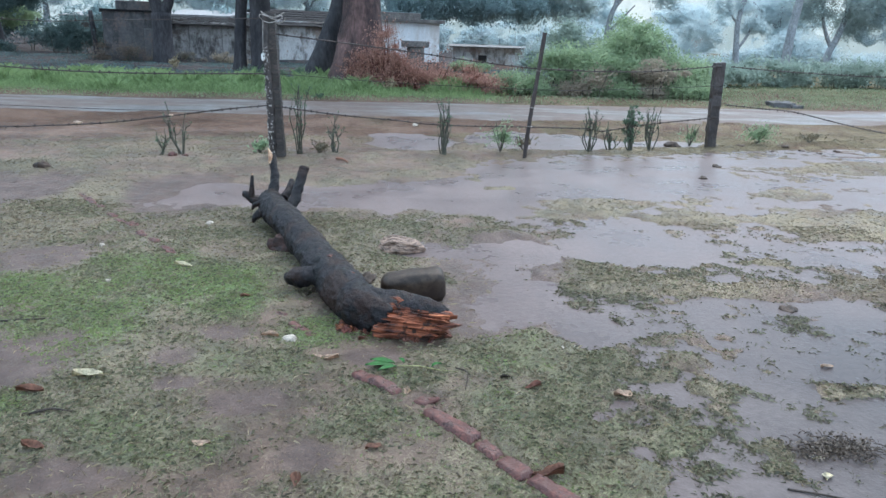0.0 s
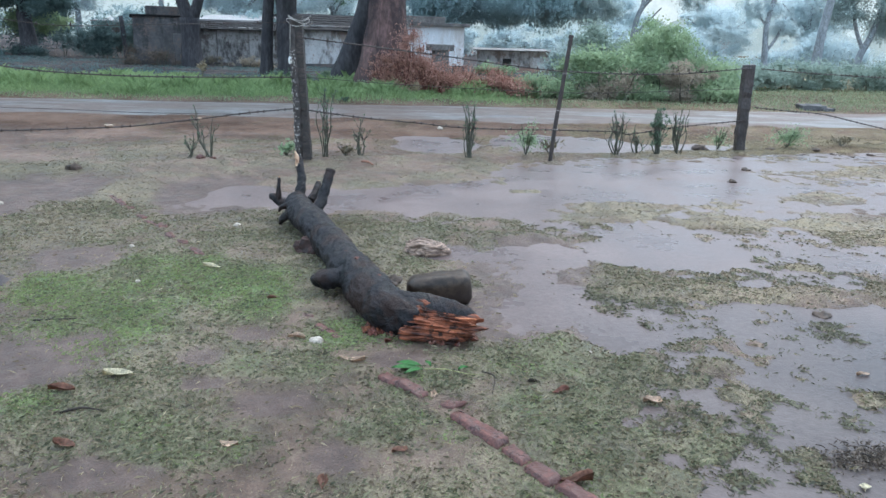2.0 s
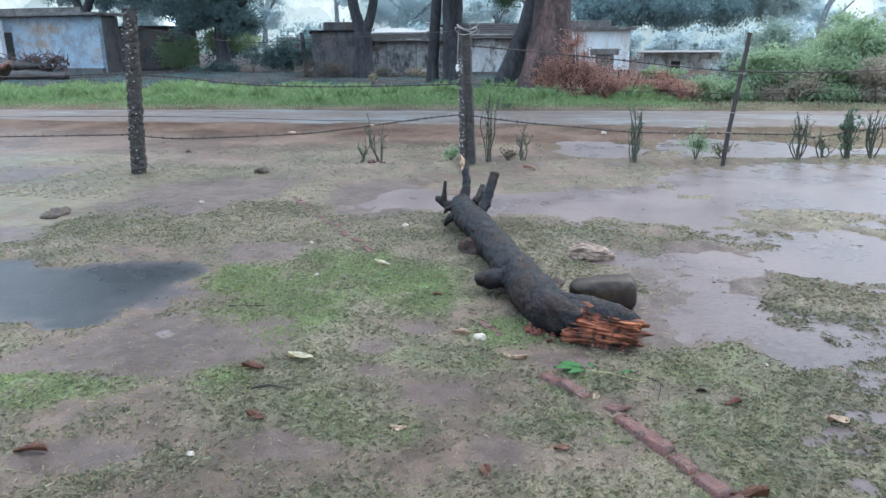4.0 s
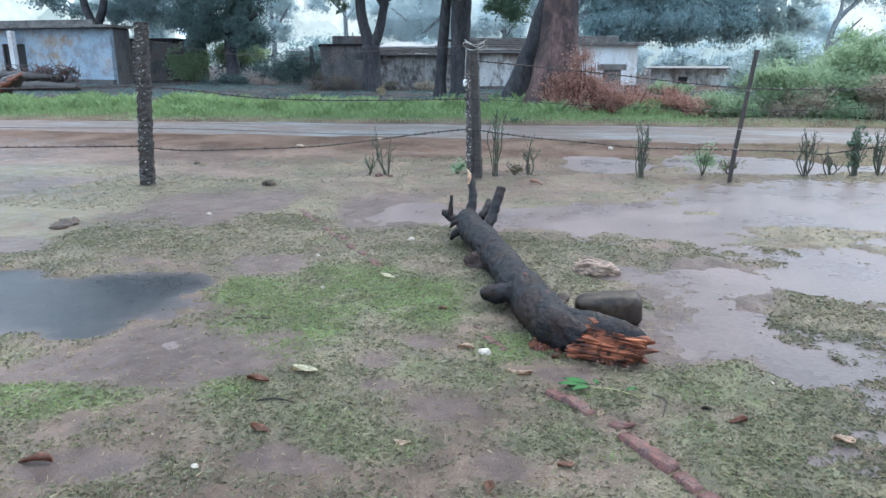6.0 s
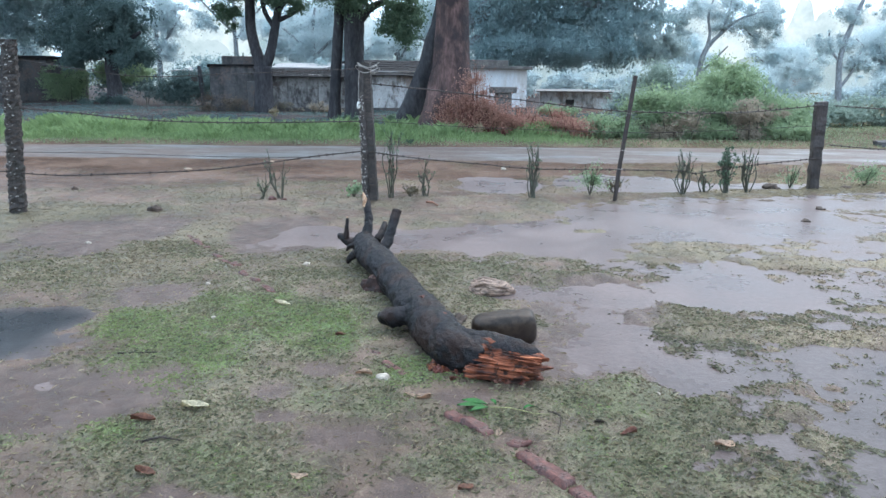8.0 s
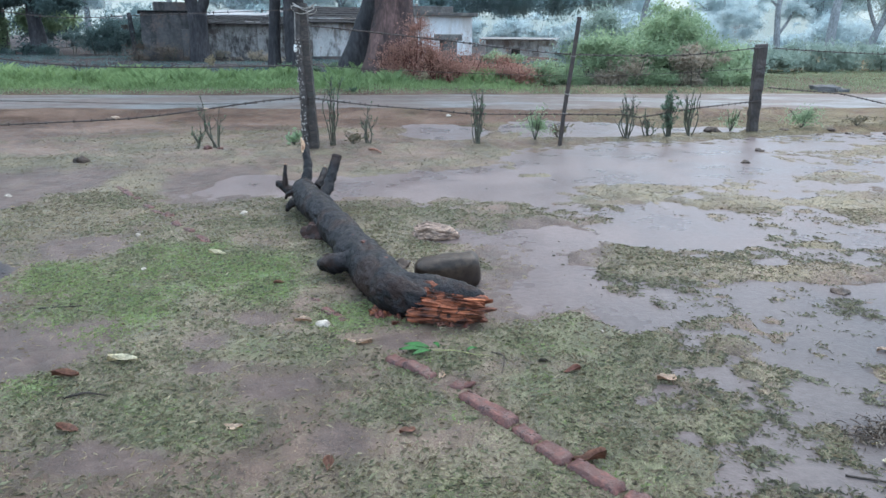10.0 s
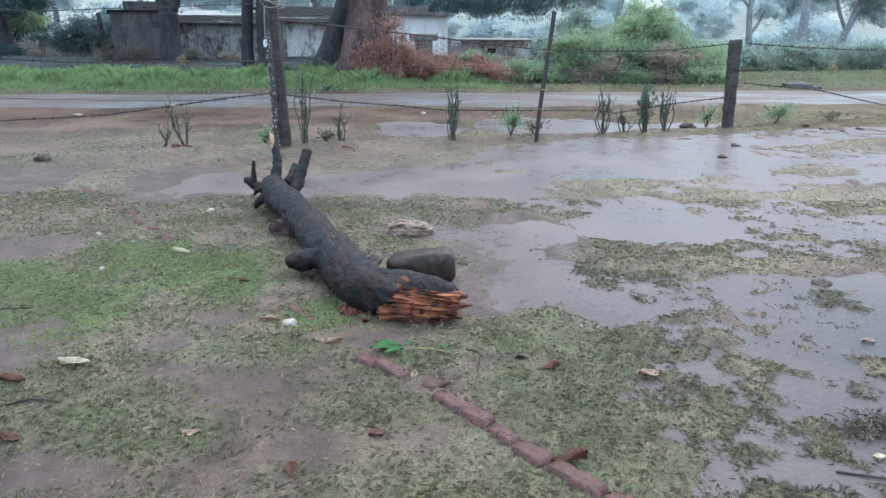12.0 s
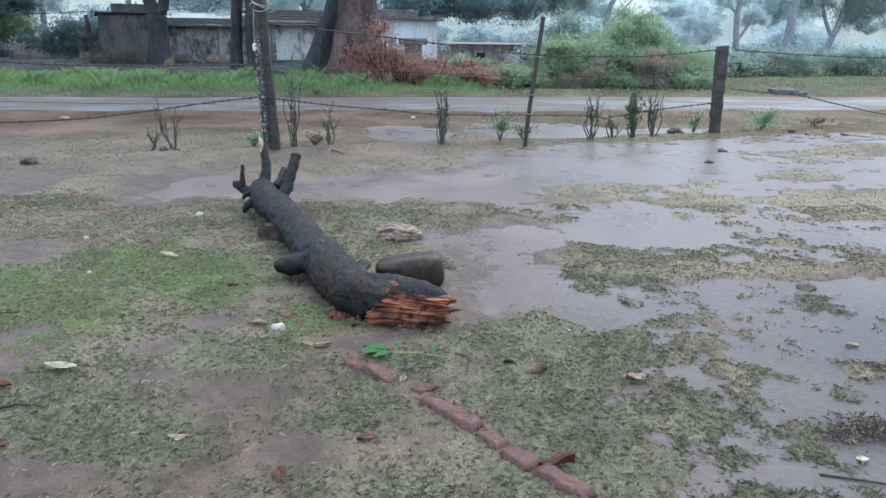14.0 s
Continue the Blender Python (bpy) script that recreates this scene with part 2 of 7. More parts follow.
# dark masonry, its tone raised a little to imitate rain haze
M_STONE = wall_material("dark_mossy_masonry", (0.135, 0.130, 0.133), (0.050, 0.049, 0.053), (0.125, 0.095, 0.086), 1.2)
M_BLUE = wall_material("pale_blue_limewash", (0.38, 0.49, 0.60), (0.22, 0.24, 0.27), (0.30, 0.19, 0.105), 0.45, 0.9)
M_ROOF = surface("old_roof_tiles", (0.013, 0.013, 0.015), (0.036, 0.033, 0.034), 2.5, (0.65, 0.9), 0.7, 0.03, 6, world_space=True, spec=0.12)
M_SLAB = surface("weathered_cement", (0.070, 0.062, 0.060), (0.18, 0.162, 0.152), 2, (0.6, 0.85), 0.6, 0.02, 6, world_space=True)
M_TIN = surface("pale_tin_sheet", (0.22, 0.21, 0.21), (0.36, 0.34, 0.335), 1.5, (0.4, 0.7), 0.2, 0.01, world_space=True)
# dark colour painted in for unlit rooms behind openings
M_DARK = plain("dark_interior", (0.03, 0.028, 0.028), 0.8)
M_GRASS = foliage("turf_blades", (0.098, 0.083, 0.053), (0.245, 0.200, 0.130), 0.5, 0.3)
M_GRASS_DULL = foliage("dull_turf_blades", (0.066, 0.053, 0.038), (0.320, 0.252, 0.176), 0.5, 0.35, 0.5, 0.8)
M_GRASS_GREEN = foliage("green_turf_blades", (0.066, 0.070, 0.044), (0.290, 0.282, 0.172), 0.5, 0.4, 0.5, 0.8)
M_GRASS_BRIGHT = foliage("bright_grass", (0.070, 0.135, 0.040), (0.185, 0.300, 0.092), 0.5, 0.35)
M_GRASS_LUSH = foliage("lush_grass", (0.150, 0.192, 0.078), (0.300, 0.358, 0.150), 0.5, 0.4)
M_GRASS_VERGE = foliage("verge_grass_blades", (0.140, 0.210, 0.090), (0.300, 0.405, 0.185), 0.6, 0.45)
M_GRASS_SOAKED = foliage("soaked_turf_blades", (0.050, 0.052, 0.036), (0.320, 0.295, 0.200), 0.5, 0.25)
M_GRASS_FAR = foliage("far_verge_grass", (0.150, 0.185, 0.105), (0.290, 0.330, 0.200), 0.5, 0.4)
# base colour raised to pale blue in place of rain haze
M_LEAF_BLUE_HAZED = foliage("blue_hazed_leaves", (0.275, 0.372, 0.385), (0.365, 0.470, 0.482), 0.8, 0.55, 0.08, 0.3)
# leaves of the dark trees, colour lifted a little towards haze blue
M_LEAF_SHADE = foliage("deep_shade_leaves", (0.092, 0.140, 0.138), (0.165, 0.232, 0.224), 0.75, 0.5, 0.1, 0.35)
# hedge green paled and flattened to stand for mist over it
M_LEAF_HEDGE = foliage("hazed_hedge_leaves", (0.260, 0.335, 0.290), (0.370, 0.445, 0.385), 0.7, 0.55, 0.1, 0.3)
# farthest leaves: mist painted into the colour, strongest here
M_LEAF_MIST = foliage("mist_tinted_leaves", (0.57, 0.655, 0.670), (0.67, 0.755, 0.770), 0.8, 0.6, 0.05, 0.3)
M_LEAF_MID = foliage("green_leaves", (0.075, 0.122, 0.088), (0.165, 0.240, 0.155), 0.6, 0.5, 0.3)
# far leaves paled in base colour to imitate haze
M_LEAF_HAZE_PALE = foliage("haze_paled_leaves", (0.370, 0.445, 0.445), (0.450, 0.525, 0.515), 0.8, 0.62, 0.08, 0.25)
# bush green, lightened to include the haze over the thicket
M_LEAF_BUSH = foliage("bush_leaves", (0.220, 0.310, 0.195), (0.385, 0.485, 0.305), 0.6, 0.6, 0.2, 0.4)
# haze put into the leaf colour of trees and scrub far off
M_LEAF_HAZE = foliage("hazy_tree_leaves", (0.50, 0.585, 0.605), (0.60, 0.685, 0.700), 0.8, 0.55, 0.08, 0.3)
M_LEAF_RUST = foliage("withered_rust_leaves", (0.230, 0.112, 0.088), (0.52, 0.29, 0.225), 0.6, 0.35)
M_LEAF_BROWN = foliage("brown_green_leaves", (0.290, 0.250, 0.200), (0.430, 0.365, 0.290), 0.55, 0.5)
M_LEAF_ROTTEN = foliage("rotten_leaves", (0.060, 0.045, 0.036), (0.190, 0.143, 0.108), 0.5, 0.15)
M_LEAF_STRAW = foliage("dry_straw_leaves", (0.22, 0.17, 0.10), (0.48, 0.40, 0.27), 0.6, 0.3)
M_STEM = surface("green_brown_stem", (0.030, 0.031, 0.024), (0.092, 0.090, 0.064), 20, (0.4, 0.7), 0.4, 0.003)
M_TAN = plain("dead_leaf_tan", (0.48, 0.34, 0.25), 0.6)
M_TWIG = plain("yellow_green_twig", (0.27, 0.26, 0.12), 0.6)
M_CREAM = plain("dead_leaf_cream", (0.64, 0.58, 0.42), 0.65, 0.25)
M_ORANGE = plain("dead_leaf_orange", (0.225, 0.112, 0.080), 0.65, 0.2)
M_REDLEAF = plain("dead_leaf_red", (0.21, 0.085, 0.062), 0.6, 0.25)
M_FRESHLEAF = plain("fresh_green_leaf", (0.030, 0.115, 0.030), 0.65, 0.2)
M_PEBBLE = plain("pale_pebble", (0.42, 0.36, 0.30), 0.7, 0.25)
M_CLOD = surface("muddy_clod", (0.036, 0.025, 0.020), (0.110, 0.078, 0.062), 12, (0.5, 0.8), 0.8, 0.01, spec=0.3)
M_ROOT = surface("rotten_red_root", (0.016, 0.008, 0.007), (0.075, 0.034, 0.027), 16, (0.5, 0.8), 0.8, 0.01, spec=0.3)
M_LITTER = plain("dark_wet_litter", (0.050, 0.040, 0.034), 0.75, 0.2)


# ---- building helpers ----


def mesh_object(name, verts, faces, material, parent=None, label="", smooth=False):
    me = bpy.data.meshes.new(name)
    me.from_pydata([tuple(v) for v in verts], [], [tuple(f) for f in faces])
    if smooth:
        me.polygons.foreach_set("use_smooth", [True] * len(me.polygons))
    me.materials.append(material)
    me.update()
    ob = new(name, me)
    ob.parent = parent
    return tagged(ob, label)


def part(name, bm, material, parent=None, label="", smooth=False):
    """Links a bmesh as one mesh object under a thing or under a part."""
    me = bpy.data.meshes.new(name)
    bm.to_mesh(me)
    bm.free()
    if smooth:
        me.polygons.foreach_set("use_smooth", [True] * len(me.polygons))
    me.materials.append(material)
    ob = new(name, me)
    ob.parent = parent
    return tagged(ob, label)


def thing(name, at, label, category, group="", kind=""):
    ob = new(name)
    ob.location = at
    ob.empty_display_size = 0.1
    return tagged(ob, label, category, group, kind)


def value_noise(x, y, size, seed):
    """Smooth noise in 0..1 with features of that size."""
    r = np.random.default_rng(seed)
    table = r.random((256, 256))
    u, v = np.asarray(x) / size + 91.3, np.asarray(y) / size + 47.7
    i, j = np.floor(u).astype(int), np.floor(v).astype(int)
    a, b = u - i, v - j
    a, b = a * a * (3 - 2 * a), b * b * (3 - 2 * b)
    t = lambda p, q: table[p % 256, q % 256]
    return (t(i, j) * (1 - a) + t(i + 1, j) * a) * (1 - b) + (t(i, j + 1) * (1 - a) + t(i + 1, j + 1) * a) * b


def fbm(x, y, size, seed, octaves=4):
    total, weight, amp = 0, 0, 1.0
    for k in range(octaves):
        total = total + amp * value_noise(x, y, size / 2**k, seed + k)
        weight, amp = weight + amp, amp * 0.5
    return total / weight


def lump_noise(v, size, seed):
    return noise.fractal(Vector(v) / size + Vector((seed * 3.1, seed * 1.7, seed)), 1.0, 2.0, 4)


def tube(path, radii, sides=10, rough=0.0, grain=0.15, seed=0, closed=True, squash=1.0, step=None):
    """A bmesh tube along a path, with uneven skin."""
    pts = [Vector(p) for p in path]
    if step:
        dense, rad = [], []
        for k in range(len(pts) - 1):
            p0, p3 = pts[max(k - 1, 0)], pts[min(k + 2, len(pts) - 1)]
            m = max(2, int((pts[k + 1] - pts[k]).length / step))
            for s in range(m):
                f = s / m
                a, b = pts[k], pts[k + 1]
                q = 0.5 * (2 * a + (b - p0) * f + (2 * p0 - 5 * a + 4 * b - p3) * f * f + (3 * a - p0 - 3 * b + p3) * f**3)
                dense.append(q)
                rad.append(radii[k] * (1 - f) + radii[k + 1] * f)
        dense.append(pts[-1])
        rad.append(radii[-1])
        pts, radii = dense, rad
    bm = bmesh.new()
    rings, side = [], None
    for k, p in enumerate(pts):
        ahead = (pts[min(k + 1, len(pts) - 1)] - pts[max(k - 1, 0)]).normalized()
        if side is None:
            side = ahead.orthogonal().normalized()
        side = (side - ahead * side.dot(ahead)).normalized()
        up = ahead.cross(side)
        ring = []
        for s in range(sides):
            a = 2 * math.pi * s / sides
            d = side * math.cos(a) + up * math.sin(a) * squash
            r = radii[k]
            q = p + d * r
            if rough:
                q = p + d * r * (1 + rough * lump_noise(q, max(grain, 0.01), seed))
            ring.append(bm.verts.new(q))
        rings.append(ring)
    for a, b in zip(rings, rings[1:]):
        for s in range(sides):
            bm.faces.new((a[s], a[(s + 1) % sides], b[(s + 1) % sides], b[s]))
    if closed:
        bm.faces.new(rings[0][::-1])
        bm.faces.new(rings[-1])
    return bm


def box(x0, y0, z0, x1, y1, z1, bevel=0.0):
    bm = bmesh.new()
    bmesh.ops.create_cube(bm, size=1)
    for v in bm.verts:
        v.co = Vector((x0 + (v.co.x + 0.5) * (x1 - x0), y0 + (v.co.y + 0.5) * (y1 - y0), z0 + (v.co.z + 0.5) * (z1 - z0)))
    if bevel:
        bmesh.ops.bevel(bm, geom=bm.edges[:], offset=bevel, segments=2, affect="EDGES", profile=0.6)
    return bm


def roughen(bm, amount, size, seed, cuts=0):
    if cuts:
        bmesh.ops.subdivide_edges(bm, edges=bm.edges[:], cuts=cuts, use_grid_fill=True)
    bm.normal_update()
    moves = [(v, v.normal * amount * lump_noise(v.co, size, seed)) for v in bm.verts]
    for v, m in moves:
        v.co += m
    return bm


def blob(radii, amount, size, seed, subdivisions=3, flat=None):
    """A rounded lump with uneven skin, its base at z = 0."""
    bm = bmesh.new()
    bmesh.ops.create_icosphere(bm, subdivisions=subdivisions, radius=1)
    for v in bm.verts:
        v.co = Vector((v.co.x * radii[0], v.co.y * radii[1], v.co.z * radii[2]))
    roughen(bm, amount, size, seed)
    for v in bm.verts:
        v.co.z = max(v.co.z, -radii[2] * (0.5 if flat is None else flat))
    low = min(v.co.z for v in bm.verts)
    for v in bm.verts:
        v.co.z -= low + 0.004
    return bm


def leaf_cloud(name, blobs, count, size, material, parent, seed=1, shell=0.55, droop=0.0, label="", slim=0.5):
    """Many small folded leaves filling uneven blobs (centre x y z, radii x y z)."""
    r = np.random.default_rng(seed)
    weights = np.array([b[3] * b[4] + b[4] * b[5] + b[3] * b[5] for b in blobs], float)
    pick = r.choice(len(blobs), count, p=weights / weights.sum())
    bl = np.array(blobs, float)[pick]
    d = r.normal(size=(count, 3))
    d /= np.linalg.norm(d, axis=1, keepdims=True)
    rad = np.minimum(np.abs(r.normal(size=count)) * 0.75, 1.5) * (1 - shell) + shell * r.random(count)
    rad *= 0.78 + 0.5 * value_noise(d[:, 0] * 3 + bl[:, 0], d[:, 2] * 3 + bl[:, 1] + bl[:, 2], 0.8, seed + 5)
    c = bl[:, :3] + d * bl[:, 3:6] * rad[:, None]
    keep = (c[:, 2] > 0.03) & (value_noise(c[:, 0] + c[:, 1], c[:, 2] * 1.3, size * 5, seed + 9) > 0.22)
    c = c[keep]
    n = len(c)
    a = r.normal(size=(n, 3))
    a[:, 2] -= droop
    a /= np.linalg.norm(a, axis=1, keepdims=True)
    b = np.cross(a, r.normal(size=(n, 3)))
    b /= np.linalg.norm(b, axis=1, keepdims=True)
    nn = np.cross(a, b)
    s = size * (0.55 + 0.9 * r.random(n))[:, None]
    verts = np.stack([c - a * s * 0.5, c + b * s * slim * 0.5 + nn * s * 0.12, c + a * s * 0.5, c - b * s * slim * 0.5 + nn * s * 0.12], 1).reshape(-1, 3)
    q = np.arange(n)[:, None] * 4
    faces = np.concatenate([q + [0, 1, 2], q + [0, 2, 3]])
    return mesh_object(name, verts.tolist(), faces.tolist(), material, parent, label)


# ---- ground ----
FENCE_AT, FENCE_WAY = Vector((-2.02, 8.43, 0)), Vector((9.71, 3.82, 0)).normalized()
# still pools before the fence and beside the log: centre x y, half axes, turn in degrees
POOLS = [
    (-0.67, 6.74, 1.78, 1.13, 9), (-2.1, 6.62, 0.45, 0.6, 9), (1.38, 7.84, 1.05, 0.96, 10), (2.31, 8.75, 0.84, 0.50, 11), (2.97, 8.39, 0.52, 0.46, 10), (3.51, 8.03, 0.43, 0.26, 10),
    (3.05, 9.30, 0.58, 0.34, 12), (4.36, 9.52, 0.61, 0.31, 12), (-0.20, 4.98, 0.52, 0.40, 7), (1.40, 5.20, 0.52, 0.40, 7),
]
POOLS_WEST = [
    (2.77, 5.13, 0.58, 0.30, 6), (2.79, 6.82, 0.32, 0.36, 8), (4.35, 7.39, 0.64, 0.29, 9), (1.75, 6.47, 0.24, 0.20, 8), (1.11, 3.72, 0.48, 0.36, 5), (1.68, 3.77, 0.42, 0.40, 5),
    (2.17, 3.57, 0.48, 0.42, 4), (1.79, 3.13, 0.55, 0.25, 4), (2.52, 3.75, 0.3, 0.36, 4), (0.44, 4.64, 0.40, 0.64, 6), (0.36, 3.84, 0.40, 0.46, 5), (0.8, 3.6, 0.3, 0.25, 5),
]
# pools on the far side of the fence
POOLS_BEYOND = [(-0.63, 10.43, 0.75, 1.13, 14), (1.46, 11.13, 1.3, 1.60, 14), (3.40, 11.02, 0.85, 0.52, 14), (5.6, 8.4, 0.9, 0.25, 10)]
# little pools among the soaked turf
POOLS_SMALL = [
    (0.83, 2.76, 0.10, 0.11, 3), (1.08, 2.38, 0.13, 0.13, 3), (0.67, 2.62, 0.06, 0.06, 3), (1.45, 2.75, 0.15, 0.12, 3), (1.07, 2.78, 0.10, 0.08, 3), (1.53, 2.59, 0.13, 0.10, 3),
    (0.80, 2.39, 0.06, 0.05, 3), (1.86, 2.75, 0.18, 0.13, 3), (1.11, 2.19, 0.14, 0.07, 3), (2.1, 2.4, 0.25, 0.14, 0), (1.62, 2.25, 0.15, 0.08, 4),
]
# the dark puddle at the muddy side of the yard, tree reflections in its colour
HOLLOWS_DEEP = [(-3.31, 3.44, 0.66, 0.60, 16), (-3.83, 3.38, 0.35, 0.42, 16), (-3.02, 3.85, 0.27, 0.32, 16), (-3.03, 3.03, 0.24, 0.20, 16), (-4.3, 3.5, 0.4, 0.4, 10)]
# low swells that stand out of the wet
ISLANDS = [
    (1.54, 6.48, 0.61, 0.45, 8), (2.15, 6.21, 0.54, 0.29, 8), (3.76, 7.43, 0.40, 0.22, 9), (3.54, 6.40, 0.87, 0.34, 8), (3.55, 5.92, 0.52, 0.26, 7), (0.97, 4.54, 0.35, 0.20, 6),
    (1.38, 4.35, 0.46, 0.22, 5), (2.11, 4.31, 0.52, 0.22, 5), (2.81, 4.43, 0.38, 0.22, 5), (2.33, 4.92, 0.22, 0.11, 6), (0.52, 7.24, 0.27, 0.08, 9), (5.1, 9.2, 1.1, 0.5, 11), (4.6, 6.2, 0.7, 0.5, 5),
]
TUSSOCKS = [
    (0.41, 5.42, 0.30, 0.13, 7), (-0.67, 5.45, 0.42, 0.17, 7), (0.81, 3.18, 0.17, 0.11, 4), (1.21, 3.21, 0.14, 0.10, 4), (0.51, 3.30, 0.17, 0.25, 4), (0.99, 3.04, 0.17, 0.08, 4),
    (1.92, 2.96, 0.14, 0.07, 4), (0.95, 2.48, 0.12, 0.12, 3), (1.33, 2.45, 0.09, 0.11, 3), (0.69, 2.24, 0.13, 0.10, 2), (1.19, 2.91, 0.08, 0.06, 4),
]
LUSH = [
    (-2.05, 3.66, 0.34, 0.42, 12), (-2.43, 3.89, 0.21, 0.24, 16), (-1.75, 3.22, 0.20, 0.24, 12), (-1.31, 4.04, 0.29, 0.36, 16), (-1.92, 4.29, 0.24, 0.24, 16), (-2.46, 2.26, 0.33, 0.14, 16),
    (-1.77, 2.54, 0.13, 0.13, 16), (-0.55, 3.4, 0.2, 0.15, 4),
]
GREENISH = [
    (-0.24, 2.46, 0.22, 0.16, 3), (-0.25, 2.88, 0.18, 0.12, 3), (0.47, 2.41, 0.20, 0.16, 3), (0.32, 2.71, 0.18, 0.14, 3), (-1.03, 2.30, 0.18, 0.11, 3), (-1.28, 2.44, 0.20, 0.10, 3),
    (-0.82, 3.01, 0.24, 0.11, 4), (0.5, 3.2, 0.3, 0.2, 4), (0.9, 2.45, 0.3, 0.2, 4), (0.15, 2.1, 0.4, 0.22, 4), (0.6, 2.0, 0.3, 0.2, 4), (-3.2, 2.55, 0.3, 0.15, 0),
]
YELLOW = [(-5.96, 5.47, 0.9, 0.6, 16), (-3.24, 5.59, 0.56, 1.0, 16), (-4.02, 4.72, 0.9, 0.22, 16), (-5.48, 6.95, 0.9, 0.37, 16), (-0.75, 5.49, 0.36, 0.22, 16), (-7.81, 7.65, 0.93, 0.40, 15)]
# bare wet mud
MUDDY = [
    (-2.26, 2.85, 0.56, 0.36, 16), (-2.61, 2.55, 0.38, 0.18, 16), (-4.30, 6.13, 0.72, 0.80, 16), (-2.46, 6.45, 0.39, 0.75, 16), (-4.89, 4.37, 0.28, 0.25, 16), (-6.87, 6.78, 0.48, 0.5, 16),
    (-2.62, 4.45, 0.30, 0.30, 12), (-0.79, 2.62, 0.18, 0.12, 10), (-0.47, 2.25, 0.11, 0.11, 6), (-1.22, 2.10, 0.20, 0.10, 8), (-1.96, 1.83, 0.23, 0.10, 16), (-1.23, 3.02, 0.15, 0.14, 12),
]
MUDDY_SMALL = [(-1.85, 3.04, 0.15, 0.24, 4), (-3.81, 6.43, 0.33, 0.70, 9), (-1.15, 2.77, 0.12, 0.09, 4), (-0.30, 3.11, 0.13, 0.09, 4), (-1.09, 3.31, 0.14, 0.10, 4), (0.44, 4.64, 0.42, 0.66, 6), (0.36, 3.84, 0.42, 0.46, 5), (0.75, 3.55, 0.25, 0.2, 5)]


def inside(x, y, spots, wobble=0.6, seed=40):
    """1 in the middle of the nearest spot, 0 at its edge, below 0 outside, with uneven outline."""
    best = np.full(np.shape(x), -3.0)
    shake = ((fbm(x, y, 0.8, seed, 4) - 0.5) + 0.5 * (fbm(x, y, 0.2, seed + 7, 3) - 0.5)) * 2 * wobble
    for cx, cy, rx, ry, turn in spots:
        a = radians(turn)
        u, v = (x - cx) * math.cos(a) + (y - cy) * math.sin(a), -(x - cx) * math.sin(a) + (y - cy) * math.cos(a)
        best = np.maximum(best, 1 - np.sqrt((u / rx) ** 2 + (v / ry) ** 2) + shake)
    return best


def road_near(x):
    return 13.3 + 0.13 * x


def road_far(x):
    return 17.0 + 0.17 * x


def fence_away(x, y):
    """Metres behind the line of the fence."""
    return (x - FENCE_AT.x) * -FENCE_WAY.y + (y - FENCE_AT.y) * FENCE_WAY.x


def ground_height(x, y):
    x, y = np.asarray(x, float), np.asarray(y, float)
    soaked = 1 / (1 + np.exp(-(x - 0.62 + 0.10 * np.clip(y - 4, -2, 6)) * 4.0)) / (1 + np.exp(-(10.0 + 0.393 * x - y) * 2.0))
    pool = np.maximum(inside(x, y, POOLS, 0.45), inside(x, y, POOLS_BEYOND, 0.4))
    film = np.maximum(inside(x, y, POOLS_WEST, 0.7, 46), inside(x, y, POOLS_SMALL, 1.0, 48))
    still = np.clip(pool * 1.6 + 0.5, 0, 1)
    rough = 0.024 * (fbm(x, y, 0.26, 11, 3) - 0.5) + 0.020 * (value_noise(x, y, 0.05, 15) - 0.5) + soaked * (0.052 * (fbm(x, y, 0.10, 17, 3) - 0.5) + 0.018 * (fbm(x, y, 0.4, 19, 3) - 0.5))
    z = 0.024 - (0.0310 + 0.004 * np.clip((3.4 - y) / 0.5, 0, 1)) * soaked + 0.024 * (fbm(x, y, 1.1, 3) - 0.5) * (1 - 0.5 * soaked) + rough * (1 - 0.75 * still)
    z -= 0.046 * np.clip(pool + 0.22, 0, 0.9) + 0.024 * np.clip(film + 0.25, 0, 0.6)
    z -= 0.11 * np.clip(inside(x, y, HOLLOWS_DEEP, 0.42) + 0.15, 0, 0.5)
    z += 0.046 * np.clip(np.maximum(inside(x, y, ISLANDS, 0.6, 44), inside(x, y, TUSSOCKS, 0.6, 45)) + 0.25, 0, 0.75)
    z -= 0.020 * np.clip(np.maximum(inside(x, y, MUDDY, 0.35, 55), inside(x, y, MUDDY_SMALL, 0.35, 56)) + 0.2, 0, 0.5)
    z += 0.045 * np.exp(-((fence_away(x, y) / 0.28) ** 2)) * (0.4 + fbm(x, y, 0.6, 61))
    past = np.clip((y - road_far(x)) / 1.0, 0, 1)
    z = np.where(y > road_near(x) + 0.3, 0.0 + 0.05 * past + 0.05 * past * (fbm(x, y, 2.0, 81) - 0.5), z)
    z += 0.012 * np.clip(y - 9, 0, 1) * (y < road_near(x) + 0.3) * (fbm(x, y, 1.5, 71) - 0.35)
    z -= 1.6 * np.exp(-(((x - 4) / 9) ** 2 + ((y - 62) / 11) ** 2))
    edge = np.clip((np.hypot(x, y) - 12) / 20, 0, 1)
    return z + edge * 0.03


